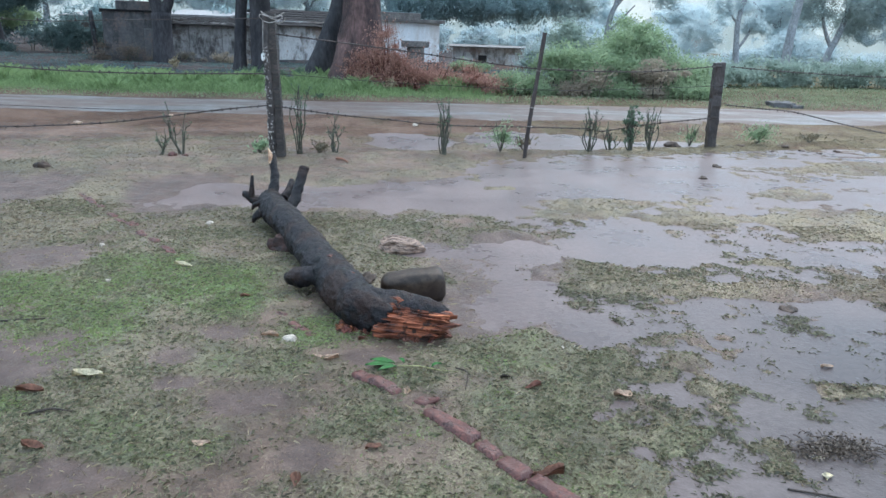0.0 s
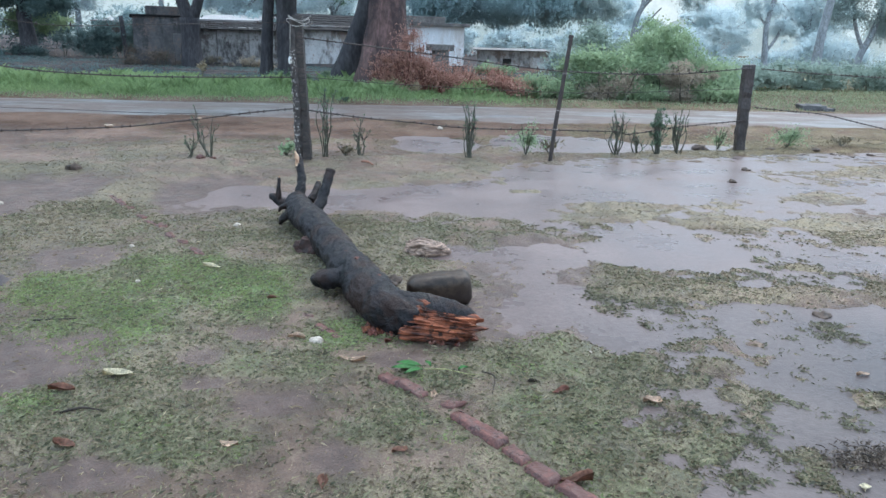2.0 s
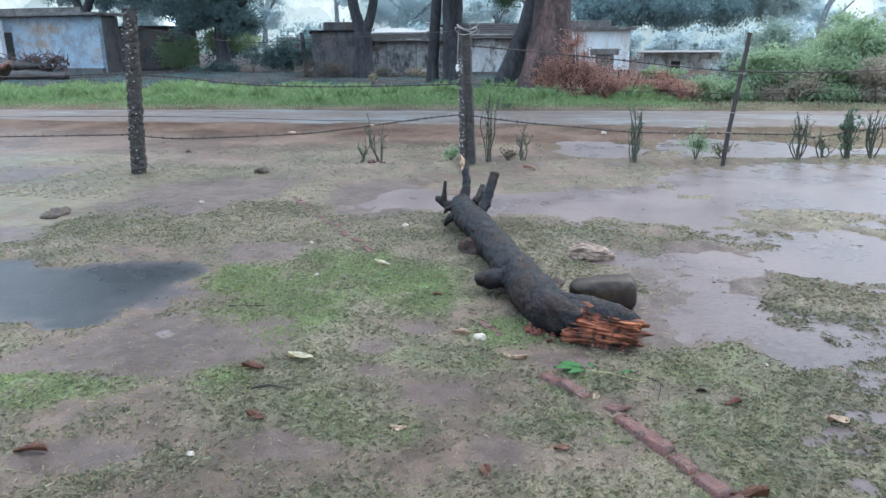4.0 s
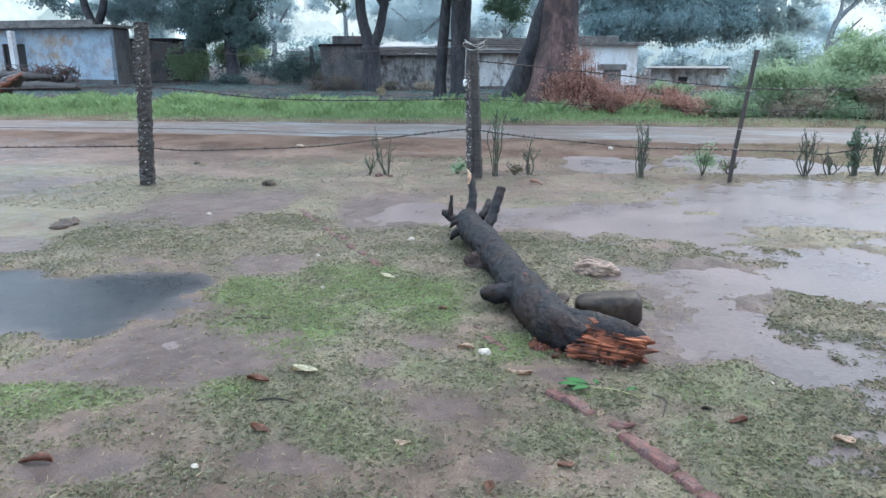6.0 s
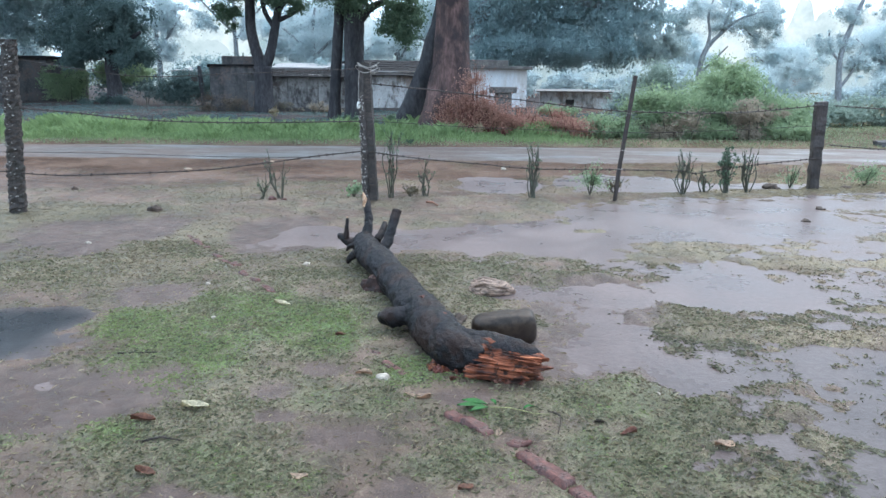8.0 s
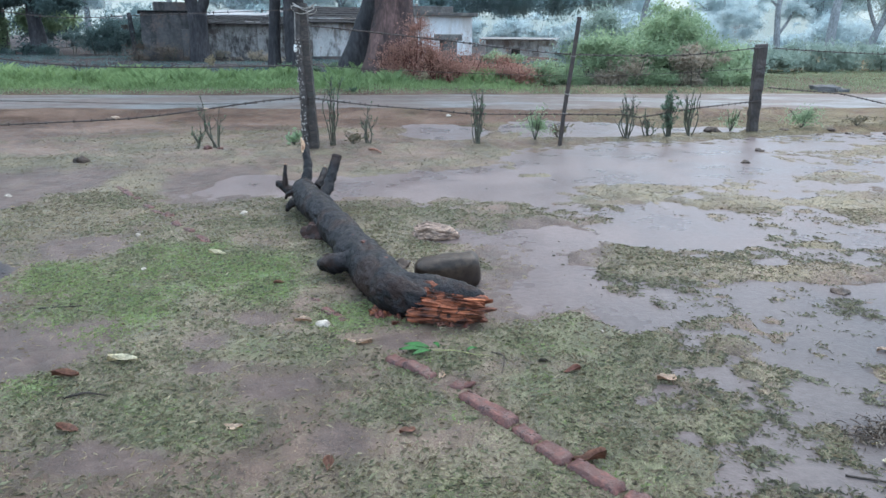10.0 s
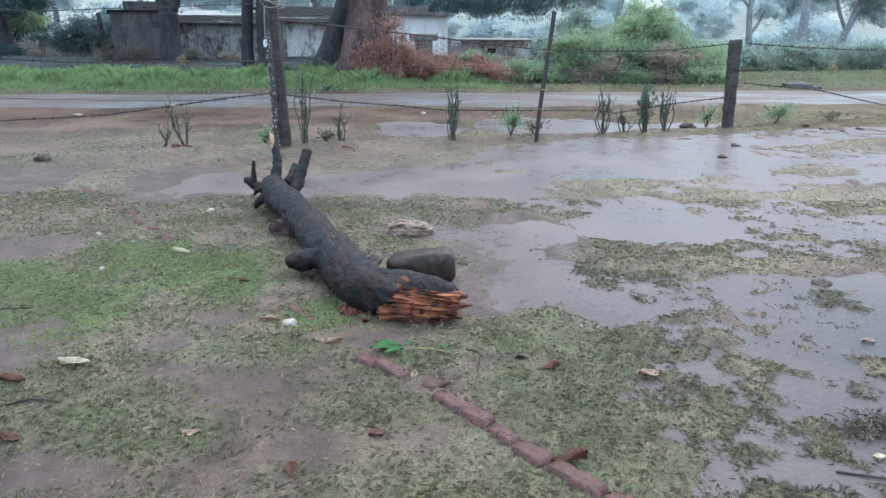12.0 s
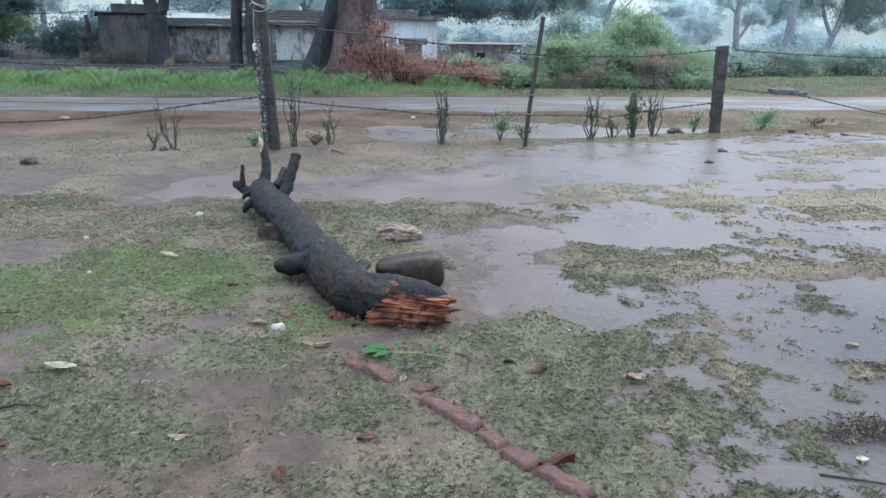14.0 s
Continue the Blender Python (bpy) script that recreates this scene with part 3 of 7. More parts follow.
class Field:
    """A function of x and y worked out once on a fine grid over the yard and read between its points."""

    X0, Y0, STEP, NX, NY = -8.0, -6.2, 0.025, 700, 800

    def __init__(self, of):
        self.of = of
        gx, gy = np.meshgrid(self.X0 + self.STEP * np.arange(self.NX), self.Y0 + self.STEP * np.arange(self.NY))
        self.table = of(gx, gy)

    def __call__(self, x, y):
        x, y = np.asarray(x, float), np.asarray(y, float)
        u, v = (x - self.X0) / self.STEP, (y - self.Y0) / self.STEP
        known = (u > 0) & (v > 0) & (u < self.NX - 1.001) & (v < self.NY - 1.001)
        u, v = np.clip(u, 0, self.NX - 1.001), np.clip(v, 0, self.NY - 1.001)
        i, j = u.astype(int), v.astype(int)
        a, b, t = u - i, v - j, self.table
        got = (t[j, i] * (1 - a) + t[j, i + 1] * a) * (1 - b) + (t[j + 1, i] * (1 - a) + t[j + 1, i + 1] * a) * b
        if np.all(known):
            return got
        return np.where(known, got, self.of(x, y))


ground_height = Field(ground_height)


def axis(inner0, inner1, step, far):
    mid = list(np.arange(inner0, inner1, step))
    out, d = [], step
    while (out[-1] if out else 0) < far:
        d *= 1.16
        out.append((out[-1] if out else 0) + d)
    return np.array([inner0 - o for o in out[::-1]] + mid + [inner1 + o for o in out])


gx, gy = axis(-5.6, 5.0, 0.028, 700), axis(1.3, 10.6, 0.032, 700)
X, Y = np.meshgrid(gx, gy)
Z = ground_height(X, Y)
cols, rows_n = len(gx), len(gy)
gv = np.stack([X.ravel(), Y.ravel(), Z.ravel()], 1)
gi = np.arange(cols * rows_n).reshape(rows_n, cols)
gf = np.stack([gi[:-1, :-1], gi[:-1, 1:], gi[1:, 1:], gi[1:, :-1]], -1).reshape(-1, 4)
ground_mesh = bpy.data.meshes.new("ground")
ground_mesh.from_pydata(gv.tolist(), [], gf.tolist())
ground_mesh.polygons.foreach_set("use_smooth", [True] * len(ground_mesh.polygons))
ground_mesh.materials.append(M_GROUND)


def turf_cover(x, y):
    t = 0.34 + 0.10 * np.clip((4.2 - y) / 1.0, 0, 1) + 0.75 * (fbm(x, y, 1.0, 21) - 0.5) + 0.9 * (fbm(x, y, 0.22, 25, 3) - 0.5)
    t += 0.35 * np.clip(np.maximum(inside(x, y, LUSH, 0.8, 50), inside(x, y, GREENISH, 0.8, 51)) + 0.4, 0, 0.8)
    t += 0.35 * np.clip(np.maximum(inside(x, y, ISLANDS, 0.6, 44), inside(x, y, TUSSOCKS, 0.6, 45)) + 0.3, 0, 0.8)
    t -= 1.0 * np.clip(np.maximum(inside(x, y, MUDDY, 0.4, 55), inside(x, y, MUDDY_SMALL, 0.4, 56)) + 0.25, 0, 0.7)
    t += 0.12 * np.clip((y - 3.8) / 0.6, 0, 1) * np.clip((7.2 - y) / 0.6, 0, 1) * (x < -0.2)
    t += 0.4 * np.clip(inside(x, y, YELLOW, 0.6, 57) + 0.3, 0, 0.8)
    away = fence_away(x, y)
    t -= 0.35 * ((away > 1.6 + 0.8 * fbm(x, y, 1.2, 63)) & (y < road_far(x)) & (x < 1.5))
    t += (0.10 + 0.25 * np.clip(x / 2, 0, 1)) * np.exp(-(((away - 0.3) / 0.9) ** 2))
    return np.clip(t, 0, 1)


def lush_cover(x, y):
    """Young green grass: strong in spots, thinning out round them."""
    g = np.clip(inside(x, y, LUSH, 0.8, 50) * 0.8 + 0.55, 0, 1.0) ** 1.4
    g = np.maximum(g, 0.24 * np.clip(inside(x, y, GREENISH, 0.9, 51) * 0.9 + 0.6, 0, 1))
    return np.clip(g * (2.2 * fbm(x, y, 0.16, 58, 3) - 0.15), 0, 1)


def tan_cover(x, y):
    """Bleached grass towards the wet side of the yard."""
    t = 1 / (1 + np.exp(-(x - 1.1 + 0.6 * np.clip(4.0 - y, 0, 2)) * 2.2))
    t = t * np.clip(1.15 - 0.12 * np.clip(y - 5, 0, 5), 0.5, 1)
    return np.clip(t + 0.4 * np.clip(inside(x, y, YELLOW, 0.8, 57) + 0.4, 0, 1) + 0.6 * (fbm(x, y, 0.7, 59) - 0.5), 0, 1) * np.clip((19 - y) / 4, 0, 1) * np.clip((y - 2.8) / 1.6, 0.3, 1)


turf_cover, lush_cover, tan_cover = Field(turf_cover), Field(lush_cover), Field(tan_cover)
red = np.clip((fence_away(X, Y) + 0.3) / 1.0, 0, 1) * (Y < road_near(X) + 1) * np.clip(1.0 - 0.30 * (X + 0.5), 0, 1)
red = red * np.clip(0.3 + 1.2 * fbm(X, Y, 1.6, 33), 0, 1)
# red brick dust worn into the soil along the old edging
along_edging = ((X + 3.3) * 1.33 + (Y - 6.3) * -1.47) / math.hypot(1.33, 1.47)
off_edging = ((X + 3.3) * 1.47 + (Y - 6.3) * 1.33) / math.hypot(1.33, 1.47)
red = np.maximum(red, np.exp(-((off_edging / 0.09) ** 2)) * (along_edging > -0.1) * (along_edging < 6.2) * np.clip(fbm(X, Y, 0.3, 35) * 2.2 - 0.3, 0, 1))
mud = np.clip(np.maximum(inside(X, Y, MUDDY, 0.4, 55), inside(X, Y, MUDDY_SMALL, 0.4, 56)) * 2 + 0.8, 0, 1)
mud = np.maximum(mud, np.clip((Y - 20) / 3, 0, 1))
turf = turf_cover(X, Y)
turf = np.where(Y > 24, np.where(X > 4, 0.9, 0.1), turf)
cover = np.stack([turf, red, mud, np.ones_like(turf)], -1).reshape(-1, 4)
tint = np.stack([lush_cover(X, Y), tan_cover(X, Y), np.clip((Y - 8) / 6, 0, 0.5) + 0.5 * np.clip((Y - road_far(X) - 3.5) / 2, 0, 1) * np.clip((4 - X) / 4, 0, 1), np.ones_like(turf)], -1).reshape(-1, 4)
tint_attr = ground_mesh.color_attributes.new("tint", "FLOAT_COLOR", "POINT")
tint_attr.data.foreach_set("color", tint.ravel().astype(np.float32))
attr = ground_mesh.color_attributes.new("cover", "FLOAT_COLOR", "POINT")
attr.data.foreach_set("color", cover.ravel().astype(np.float32))
ground = tagged(new("ground", ground_mesh), "wet trampled earth with thin turf and mud", "ground", kind="structure")

# rainwater lies level in every hollow of the yard
wx, wy = np.linspace(-7, 9, 161), np.linspace(-6.0, 13.2, 193)
WX, WY = np.meshgrid(wx, wy)
wi = np.arange(WX.size).reshape(WX.shape)
wf = np.stack([wi[:-1, :-1], wi[:-1, 1:], wi[1:, 1:], wi[1:, :-1]], -1).reshape(-1, 4)
water = mesh_object("water", np.stack([WX.ravel(), WY.ravel(), 0 * WX.ravel()], 1).tolist(), wf.tolist(), M_WATER)
murk_reflection = water.data.attributes.new("murk_reflection", "FLOAT", "POINT")
# falls in the deep puddle for mirrored trees, at the near right for clearness
murk_reflection.data.foreach_set("value", (np.clip(0.6 - 2.0 * inside(WX, WY, HOLLOWS_DEEP, 0.25), 0, 1) * (1 - 0.6 / (1 + np.exp((WY - 4.2) * 2.5)) / (1 + np.exp((0.8 - WX) * 4)))).ravel().astype(np.float32))
tagged(water, "shallow muddy rainwater standing in the yard", "puddle", kind="structure")

# road
road_x = np.concatenate([np.linspace(-260, -30, 24), np.linspace(-28, 30, 233), np.linspace(34, 260, 24)])
rv, rf = [], []
for k, x in enumerate(road_x):
    wob0, wob1 = 0.9 * (fbm(x, 0, 2.2, 90) - 0.5) * 2 + 0.25 * (value_noise(x, 0, 0.35, 92) - 0.5), 0.25 * (fbm(x, 9, 2.0, 95) - 0.5) * 2
    for f in np.linspace(0, 1, 7):
        y = (road_near(x) + wob0) * (1 - f) + (road_far(x) + wob1) * f
        rv.append((x, y, 0.046 - 0.03 * abs(2 * f - 1) ** 3 - (0.03 if f in (0, 1) else 0)))
for k in range(len(road_x) - 1):
    for j in range(6):
        a = k * 7 + j
        rf.append((a, a + 7, a + 8, a + 1))
road = tagged(mesh_object("road", rv, rf, M_ROAD, smooth=True), "narrow wet grey asphalt road with broken edges", "road", kind="structure")


def grass_field(name, px, py, height, width, material, label, seed, lean=0.5):
    """One blade, a bent strip of two triangles, at every place."""
    r = np.random.default_rng(seed)
    n = len(px)
    pz = ground_height(px, py) - 0.003
    bend = r.random(n) * 2 * np.pi
    turn = bend + np.pi / 2 + r.normal(size=n) * 0.5
    h, w = height * (0.5 + r.random(n)), width * (0.6 + 0.8 * r.random(n))
    off = lean * h * r.random(n)
    cx, cy = np.cos(turn) * w / 2, np.sin(turn) * w / 2
    base = np.stack([px, py, pz], 1)
    v0 = base + np.stack([cx, cy, 0 * w], 1)
    v1 = base - np.stack([cx, cy, 0 * w], 1)
    midp = base + np.stack([np.cos(bend) * off * 0.35, np.sin(bend) * off * 0.35, h * 0.6], 1)
    tip = base + np.stack([np.cos(bend) * off, np.sin(bend) * off, h * np.sqrt(np.clip(1 - lean * lean * 0.6, 0.15, 1))], 1)
    m0 = midp + np.stack([cx, cy, 0 * w], 1) * 0.7
    verts = np.stack([v0, v1, m0, tip], 1).reshape(-1, 3)
    q = np.arange(n)[:, None] * 4
    faces = np.concatenate([q + [0, 1, 2], q + [1, 3, 2]])
    ob = mesh_object(name, verts.tolist(), faces.tolist(), material)
    return tagged(ob, label, "grass", kind="stuff")


def scatter(count, x0, x1, y0, y1, keep, seed, near_power=0.0):
    r = np.random.default_rng(seed)
    x, y = x0 + (x1 - x0) * r.random(count), y0 + (y1 - y0) * r.random(count) ** (1 + near_power)
    k = keep(x, y) > r.random(count)
    return x[k], y[k]


def turf_keep(x, y):
    dry = np.clip((ground_height(x, y) + 0.018) / 0.020, 0, 1)
    return dry * np.clip(turf_cover(x, y) * 1.5 - 0.2, 0, 1) * (0.35 + 0.65 * fbm(x, y, 0.13, 27, 2)) * (y < road_near(x))


px, py = scatter(620000, -4.8, 3.6, 1.3, 6.0, lambda x, y: turf_keep(x, y) * np.clip(0.45 + 0.9 * tan_cover(x, y), 0, 1), 101, 0.5)
grass_field("turf", px, py, 0.013, 0.0042, M_GRASS_DULL, "short sparse trampled turf in the wet yard", 102, 2.2)
px, py = scatter(700000, -4.8, 3.6, 1.3, 6.0, lambda x, y: turf_keep(x, y) * np.clip(fbm(x, y, 0.3, 140, 3) * 2.4 - 0.5, 0, 1) * (1 - 0.7 * tan_cover(x, y)), 111, 0.5)
grass_field("green_turf", px, py, 0.015, 0.0044, M_GRASS_GREEN, "short green turf growing in tufts in the wet yard", 112, 1.9)
px, py = scatter(330000, -7.5, 8.5, 5.6, 13.0, turf_keep, 103)
grass_field("turf_far", px, py, 0.013, 0.0075, M_GRASS, "thin yellowish turf before the road", 104, 2.2)


px, py = scatter(120000, -6, 6, -6.0, 1.3, turf_keep, 119)
grass_field("turf_behind", px, py, 0.012, 0.0075, M_GRASS_GREEN, "short trampled turf on the near side of the yard", 120, 2.4)


def soaked_keep(x, y):
    z = ground_height(x, y)
    side = 1 / (1 + np.exp(-(x - 0.55) * 4))
    bare = np.maximum(inside(x, y, MUDDY_SMALL, 0.4, 56), inside(x, y, POOLS[:8], 0.45)) > -0.1
    return np.where(bare, 0.06, 1.0) * side * (z < 0.004) * (z > -0.022) * np.clip(fbm(x, y, 0.3, 160, 3) * 2.6 - 0.85, 0.05, 1) * np.clip((6.0 - y) / 2, 0, 1)


px, py = scatter(260000, 0.2, 4.2, 1.6, 6.0, soaked_keep, 115, 0.3)
grass_field("soaked_turf", px, py, 0.021, 0.0040, M_GRASS_SOAKED, "drowned turf showing through thin rainwater", 116, 1.6)


px, py = scatter(46000, -4.5, 3.0, 1.3, 5.5, lambda x, y: 0.3 + 0 * x, 117, 0.5)
grass_field("dry_straw", px, py, 0.013, 0.0026, M_LEAF_STRAW, "scattered bits of dry straw on the ground", 118, 3.4)


def lush_keep(x, y):
    return np.clip(lush_cover(x, y) * 1.5 - 0.25, 0, 1) * (ground_height(x, y) > -0.002) * 0.75


px, py = scatter(240000, -4.5, 0.7, 1.9, 4.8, lush_keep, 105)
grass_field("lush_turf", px, py, 0.013, 0.0046, M_GRASS_LUSH, "scattered brighter green young grass", 106, 2.0)


def verge_keep(x, y):
    d = y - road_far(x)
    edge = np.clip((d - 0.15) * 0.9, 0, 1) * (d < 4.2 + 1.6 * fbm(x, y, 2.2, 126))
    return edge * np.clip(-0.35 + 2.3 * fbm(x, y, 1.1, 120), 0.04, 1) * np.clip((1.8 - x) / 2, 0, 1)


px, py = scatter(330000, -24, 4, 13.0, 24.0, verge_keep, 107)
hgt = np.clip((py - road_far(px) - 0.3) * 0.17, 0.04, 0.30) * (0.15 + 2.0 * fbm(px, py, 0.7, 128) ** 1.8)
grass_field("verge_grass", px, py, hgt, 0.013, M_GRASS_VERGE, "uneven bright green grass along the road", 108, 0.75)


def yard_keep(x, y):
    return (y > road_far(x) + 3.5) * np.clip(fbm(x, y, 1.5, 150) * 2.2 - 0.7, 0, 1)


px, py = scatter(90000, -30, 6, 19, 36, yard_keep, 113)
grass_field("yard_weeds", px, py, 0.06, 0.035, M_LEAF_SHADE, "low dark trodden weeds before the houses", 114, 1.2)


def verge_right_keep(x, y):
    d = y - road_far(x)
    return (d > -0.1) * (d < np.where(x < -1, 1.4, 9.0)) * (0.35 + 0.6 * fbm(x, y, 1.2, 130))


px, py = scatter(230000, -24, 26, 12.5, 30, verge_right_keep, 109)
grass_field("verge_turf", px, py, 0.045, 0.026, M_GRASS_FAR, "low pale grass on the far road edge", 110, 0.8)


# ---- fallen log ----
def log_point(x, y, z, of):
    return Vector((x, y, z)) - Vector(of)


def torn_plate(a0, a1, x0, x1, radius, seed, at):
    """A slab of torn wood round the log's axis, ridged along the grain, its ends ragged."""
    bm = bmesh.new()
    ns, nt = 34, 22
    sheets = []
    for depth in (0.0, 0.022):
        sheet = []
        for i in range(ns + 1):
            row = []
            for j in range(nt + 1):
                s, t = i / ns, j / nt
                a = math.radians(a0 + (a1 - a0) * t)
                end = x1 + 0.07 * noise.noise(Vector((t * 4, seed, 0))) + 0.022 * noise.noise(Vector((t * 15, seed, 3)))
                begin = x0 + 0.05 * noise.noise(Vector((t * 5, seed, 7)))
                x = begin + (end - begin) * s
                rr = radius * (1 - 0.18 * s * s) + 0.016 * noise.noise(Vector((t * 5, s * 1.3, seed))) + 0.008 * noise.noise(Vector((t * 9, s * 4, seed + 5))) - depth
                row.append(bm.verts.new(Vector((x, 3.40 - 0.05 * (x + 0.30) - rr * math.cos(a), max(0.008, 0.085 - 0.02 * s + rr * math.sin(a)))) - Vector(at)))
            sheet.append(row)
        sheets.append(sheet)
    top, low = sheets
    for i in range(ns):
        for j in range(nt):
            bm.faces.new((top[i][j], top[i + 1][j], top[i + 1][j + 1], top[i][j + 1]))
            bm.faces.new((low[i][j], low[i][j + 1], low[i + 1][j + 1], low[i + 1][j]))
        for j in (0, nt):
            bm.faces.new((top[i][j], low[i][j], low[i + 1][j], top[i + 1][j]))
    for j in range(nt):
        for i in (0, ns):
            bm.faces.new((top[i][j], top[i][j + 1], low[i][j + 1], low[i][j]))
    bmesh.ops.recalc_face_normals(bm, faces=bm.faces)
    return bm


def build_log():
    at = (-0.69, 4.15, 0.0)
    log = thing("fallen_log", at, "wet blackened fallen tree log with a torn reddish end", "log")
    path = [(-0.235, 3.425, 0.092), (-0.30, 3.44, 0.098), (-0.416, 3.50, 0.112), (-0.54, 3.72, 0.124), (-0.665, 3.985, 0.130), (-0.84, 4.38, 0.132), (-1.018, 4.775, 0.135), (-1.322, 5.40, 0.155), (-1.432, 5.66, 0.165)]
    radii = [0.086, 0.100, 0.116, 0.122, 0.118, 0.112, 0.112, 0.116, 0.092]
    bm = tube([log_point(*p, at) for p in path], radii, 56, 0.15, 0.16, 3, step=0.014)
    roughen(bm, 0.011, 0.035, 7)
    part("trunk", bm, M_BARK_WET, log, "wet black bark with scars", True)
    # torn end: plates and splinters of red wood lying along the grain
    r = random.Random(5)
    core = tube([log_point(*p, at) for p in [(-0.34, 3.455, 0.098), (-0.24, 3.415, 0.096), (-0.13, 3.40, 0.090), (-0.03, 3.385, 0.080), (0.045, 3.38, 0.076)]], [0.070, 0.092, 0.088, 0.074, 0.052], 72, 0, 0.05, 11, squash=0.88, step=0.010)
    core.normal_update()
    for v in core.verts:
        ridge = noise.fractal(Vector((v.co.x * 4, v.co.y * 20, v.co.z * 20)), 1.0, 2.0, 2)
        fibre = noise.noise(Vector((v.co.x * 9, v.co.y * 75, v.co.z * 75)))
        v.co += v.normal * (0.050 * ridge + 0.010 * fibre - 0.008)
        v.co.x += 0.08 * noise.noise(Vector((0, v.co.y * 24, v.co.z * 24))) * max(0, (v.co.x - 0.55) / 0.2)
    part("torn_heart", core, M_HEART, log, "torn orange brown heartwood")
    for a0, a1, x0, x1, radius, seed in ((72, 38, -0.22, 0.05, 0.098, 1.7), (44, 8, -0.27, 0.005, 0.104, 4.1), (14, -30, -0.33, -0.05, 0.106, 8.3)):
        part("torn_plate", torn_plate(a0, a1, x0, x1, radius, seed, at), M_HEART, log, "ridged plate of torn red brown wood")
    for k in range(7):
        a = math.pi * r.uniform(-0.15, 0.55)
        x0 = -0.26 + 0.20 * r.random()
        ln = min(r.uniform(0.08, 0.26), 0.05 - x0)
        axis_y = 3.40 - 0.05 * (x0 + 0.30)
        c = Vector((x0, axis_y - 0.085 * math.cos(a * 0.8) * r.uniform(0.8, 1.05), max(0.012, 0.076 + 0.076 * math.sin(a) * r.uniform(0.3, 1.05))))
        way = Vector((1.0, -0.02 + r.uniform(-0.03, 0.03), r.uniform(-0.05, 0.02) - 0.25 * (c.z - 0.07))).normalized()
        w, h = r.uniform(0.004, 0.011), r.uniform(0.003, 0.007)
        side = way.cross(Vector((0, math.sin(a), math.cos(a)))).normalized()
        up = side.cross(way)
        bm = bmesh.new()
        pts = []
        for s, taper in ((0, 0.9), (0.3, 1.0), (0.6, 0.95), (0.88, 0.8), (1.0, 0.5)):
            p = c + way * ln * s + up * r.uniform(-0.005, 0.005) + side * r.uniform(-0.004, 0.004)
            p.z = max(p.z, 0.014)
            w2 = w * r.uniform(0.6, 1.4)
            pts.append([bm.verts.new(p + side * w2 * taper * i + up * h * taper * j - Vector(at)) for i, j in ((-1, -1), (1, -1), (1, 1), (-1, 1))])
        for q0, q1 in zip(pts, pts[1:]):
            for s in range(4):
                bm.faces.new((q0[s], q0[(s + 1) % 4], q1[(s + 1) % 4], q1[s]))
        bm.faces.new(pts[0][::-1])
        bm.faces.new(pts[-1])
        bmesh.ops.recalc_face_normals(bm, faces=bm.faces)
        part("splinter", bm, M_SPLINTER, log)
    # ragged lip of torn bark along the underside
    for k in range(24):
        x = -0.52 + 0.50 * k / 24 + r.uniform(-0.012, 0.012)
        p = Vector((x, 3.46 - 0.20 * (x + 0.52) + r.uniform(-0.015, 0.015), 0.02 + r.uniform(0, 0.02)))
        ln, w = r.uniform(0.02, 0.06), r.uniform(0.012, 0.028)
        bm = blob((w * 1.1, ln, 0.012), 0.028, 0.016, 500 + k, 3)
        for v in bm.verts:
            v.co = v.co + p - Vector(at) - Vector((0, 0.03, 0.01))
        part("torn_bark", bm, M_BARK_RED if k % 3 else M_SPLINTER, log)
    part("bark_plate", tube([log_point(*p, at) for p in [(-0.40, 3.48, 0.165), (-0.24, 3.46, 0.162), (-0.08, 3.435, 0.146), (0.04, 3.425, 0.122)]], [0.07, 0.076, 0.060, 0.026], 28, 0.16, 0.06, 17, squash=0.40, step=0.012), M_BARK_WET, log, "black bark left along the torn top", True)
    limbs = [
        ("stub", [(-0.62, 3.92, 0.13), (-0.73, 3.95, 0.125), (-0.83, 3.96, 0.112), (-0.90, 3.97, 0.104), (-0.935, 3.975, 0.112)], [0.100, 0.066, 0.060, 0.046, 0.012], M_BARK_WET, "thick broken stub with a pointed tip"),
        ("branch", [(-1.40, 5.62, 0.20), (-1.40, 5.72, 0.33), (-1.43, 5.80, 0.47), (-1.445, 5.82, 0.52)], [0.050, 0.036, 0.031, 0.022], M_BARK_WET, "snapped upright branch"),
        ("branch", [(-1.22, 5.35, 0.13), (-1.18, 5.46, 0.24), (-1.145, 5.58, 0.40), (-1.135, 5.62, 0.455)], [0.044, 0.042, 0.039, 0.038], M_BARK_WET, "sawn upright branch"),
        ("branch", [(-1.40, 5.62, 0.17), (-1.54, 5.66, 0.15), (-1.62, 5.68, 0.20), (-1.66, 5.68, 0.205)], [0.055, 0.040, 0.034, 0.022], M_BARK_WET, "crooked side branch"),
        ("branch", [(-1.585, 5.67, 0.19), (-1.582, 5.68, 0.28), (-1.580, 5.70, 0.36)], [0.028, 0.020, 0.012], M_BARK_WET, "short spike"),
        ("branch", [(-1.28, 5.52, 0.22), (-1.255, 5.62, 0.29), (-1.25, 5.68, 0.34)], [0.034, 0.028, 0.02], M_BARK_WET, "short broken spur"),
        ("knot", [(-1.42, 5.35, 0.14), (-1.48, 5.38, 0.09), (-1.50, 5.38, 0.05)], [0.04, 0.028, 0.010], M_BARK_WET, "small jagged knot"),
        ("knot", [(-1.43, 5.45, 0.20), (-1.50, 5.47, 0.17), (-1.53, 5.47, 0.13)], [0.03, 0.022, 0.008], M_BARK_WET, "small jagged knot"),
    ]
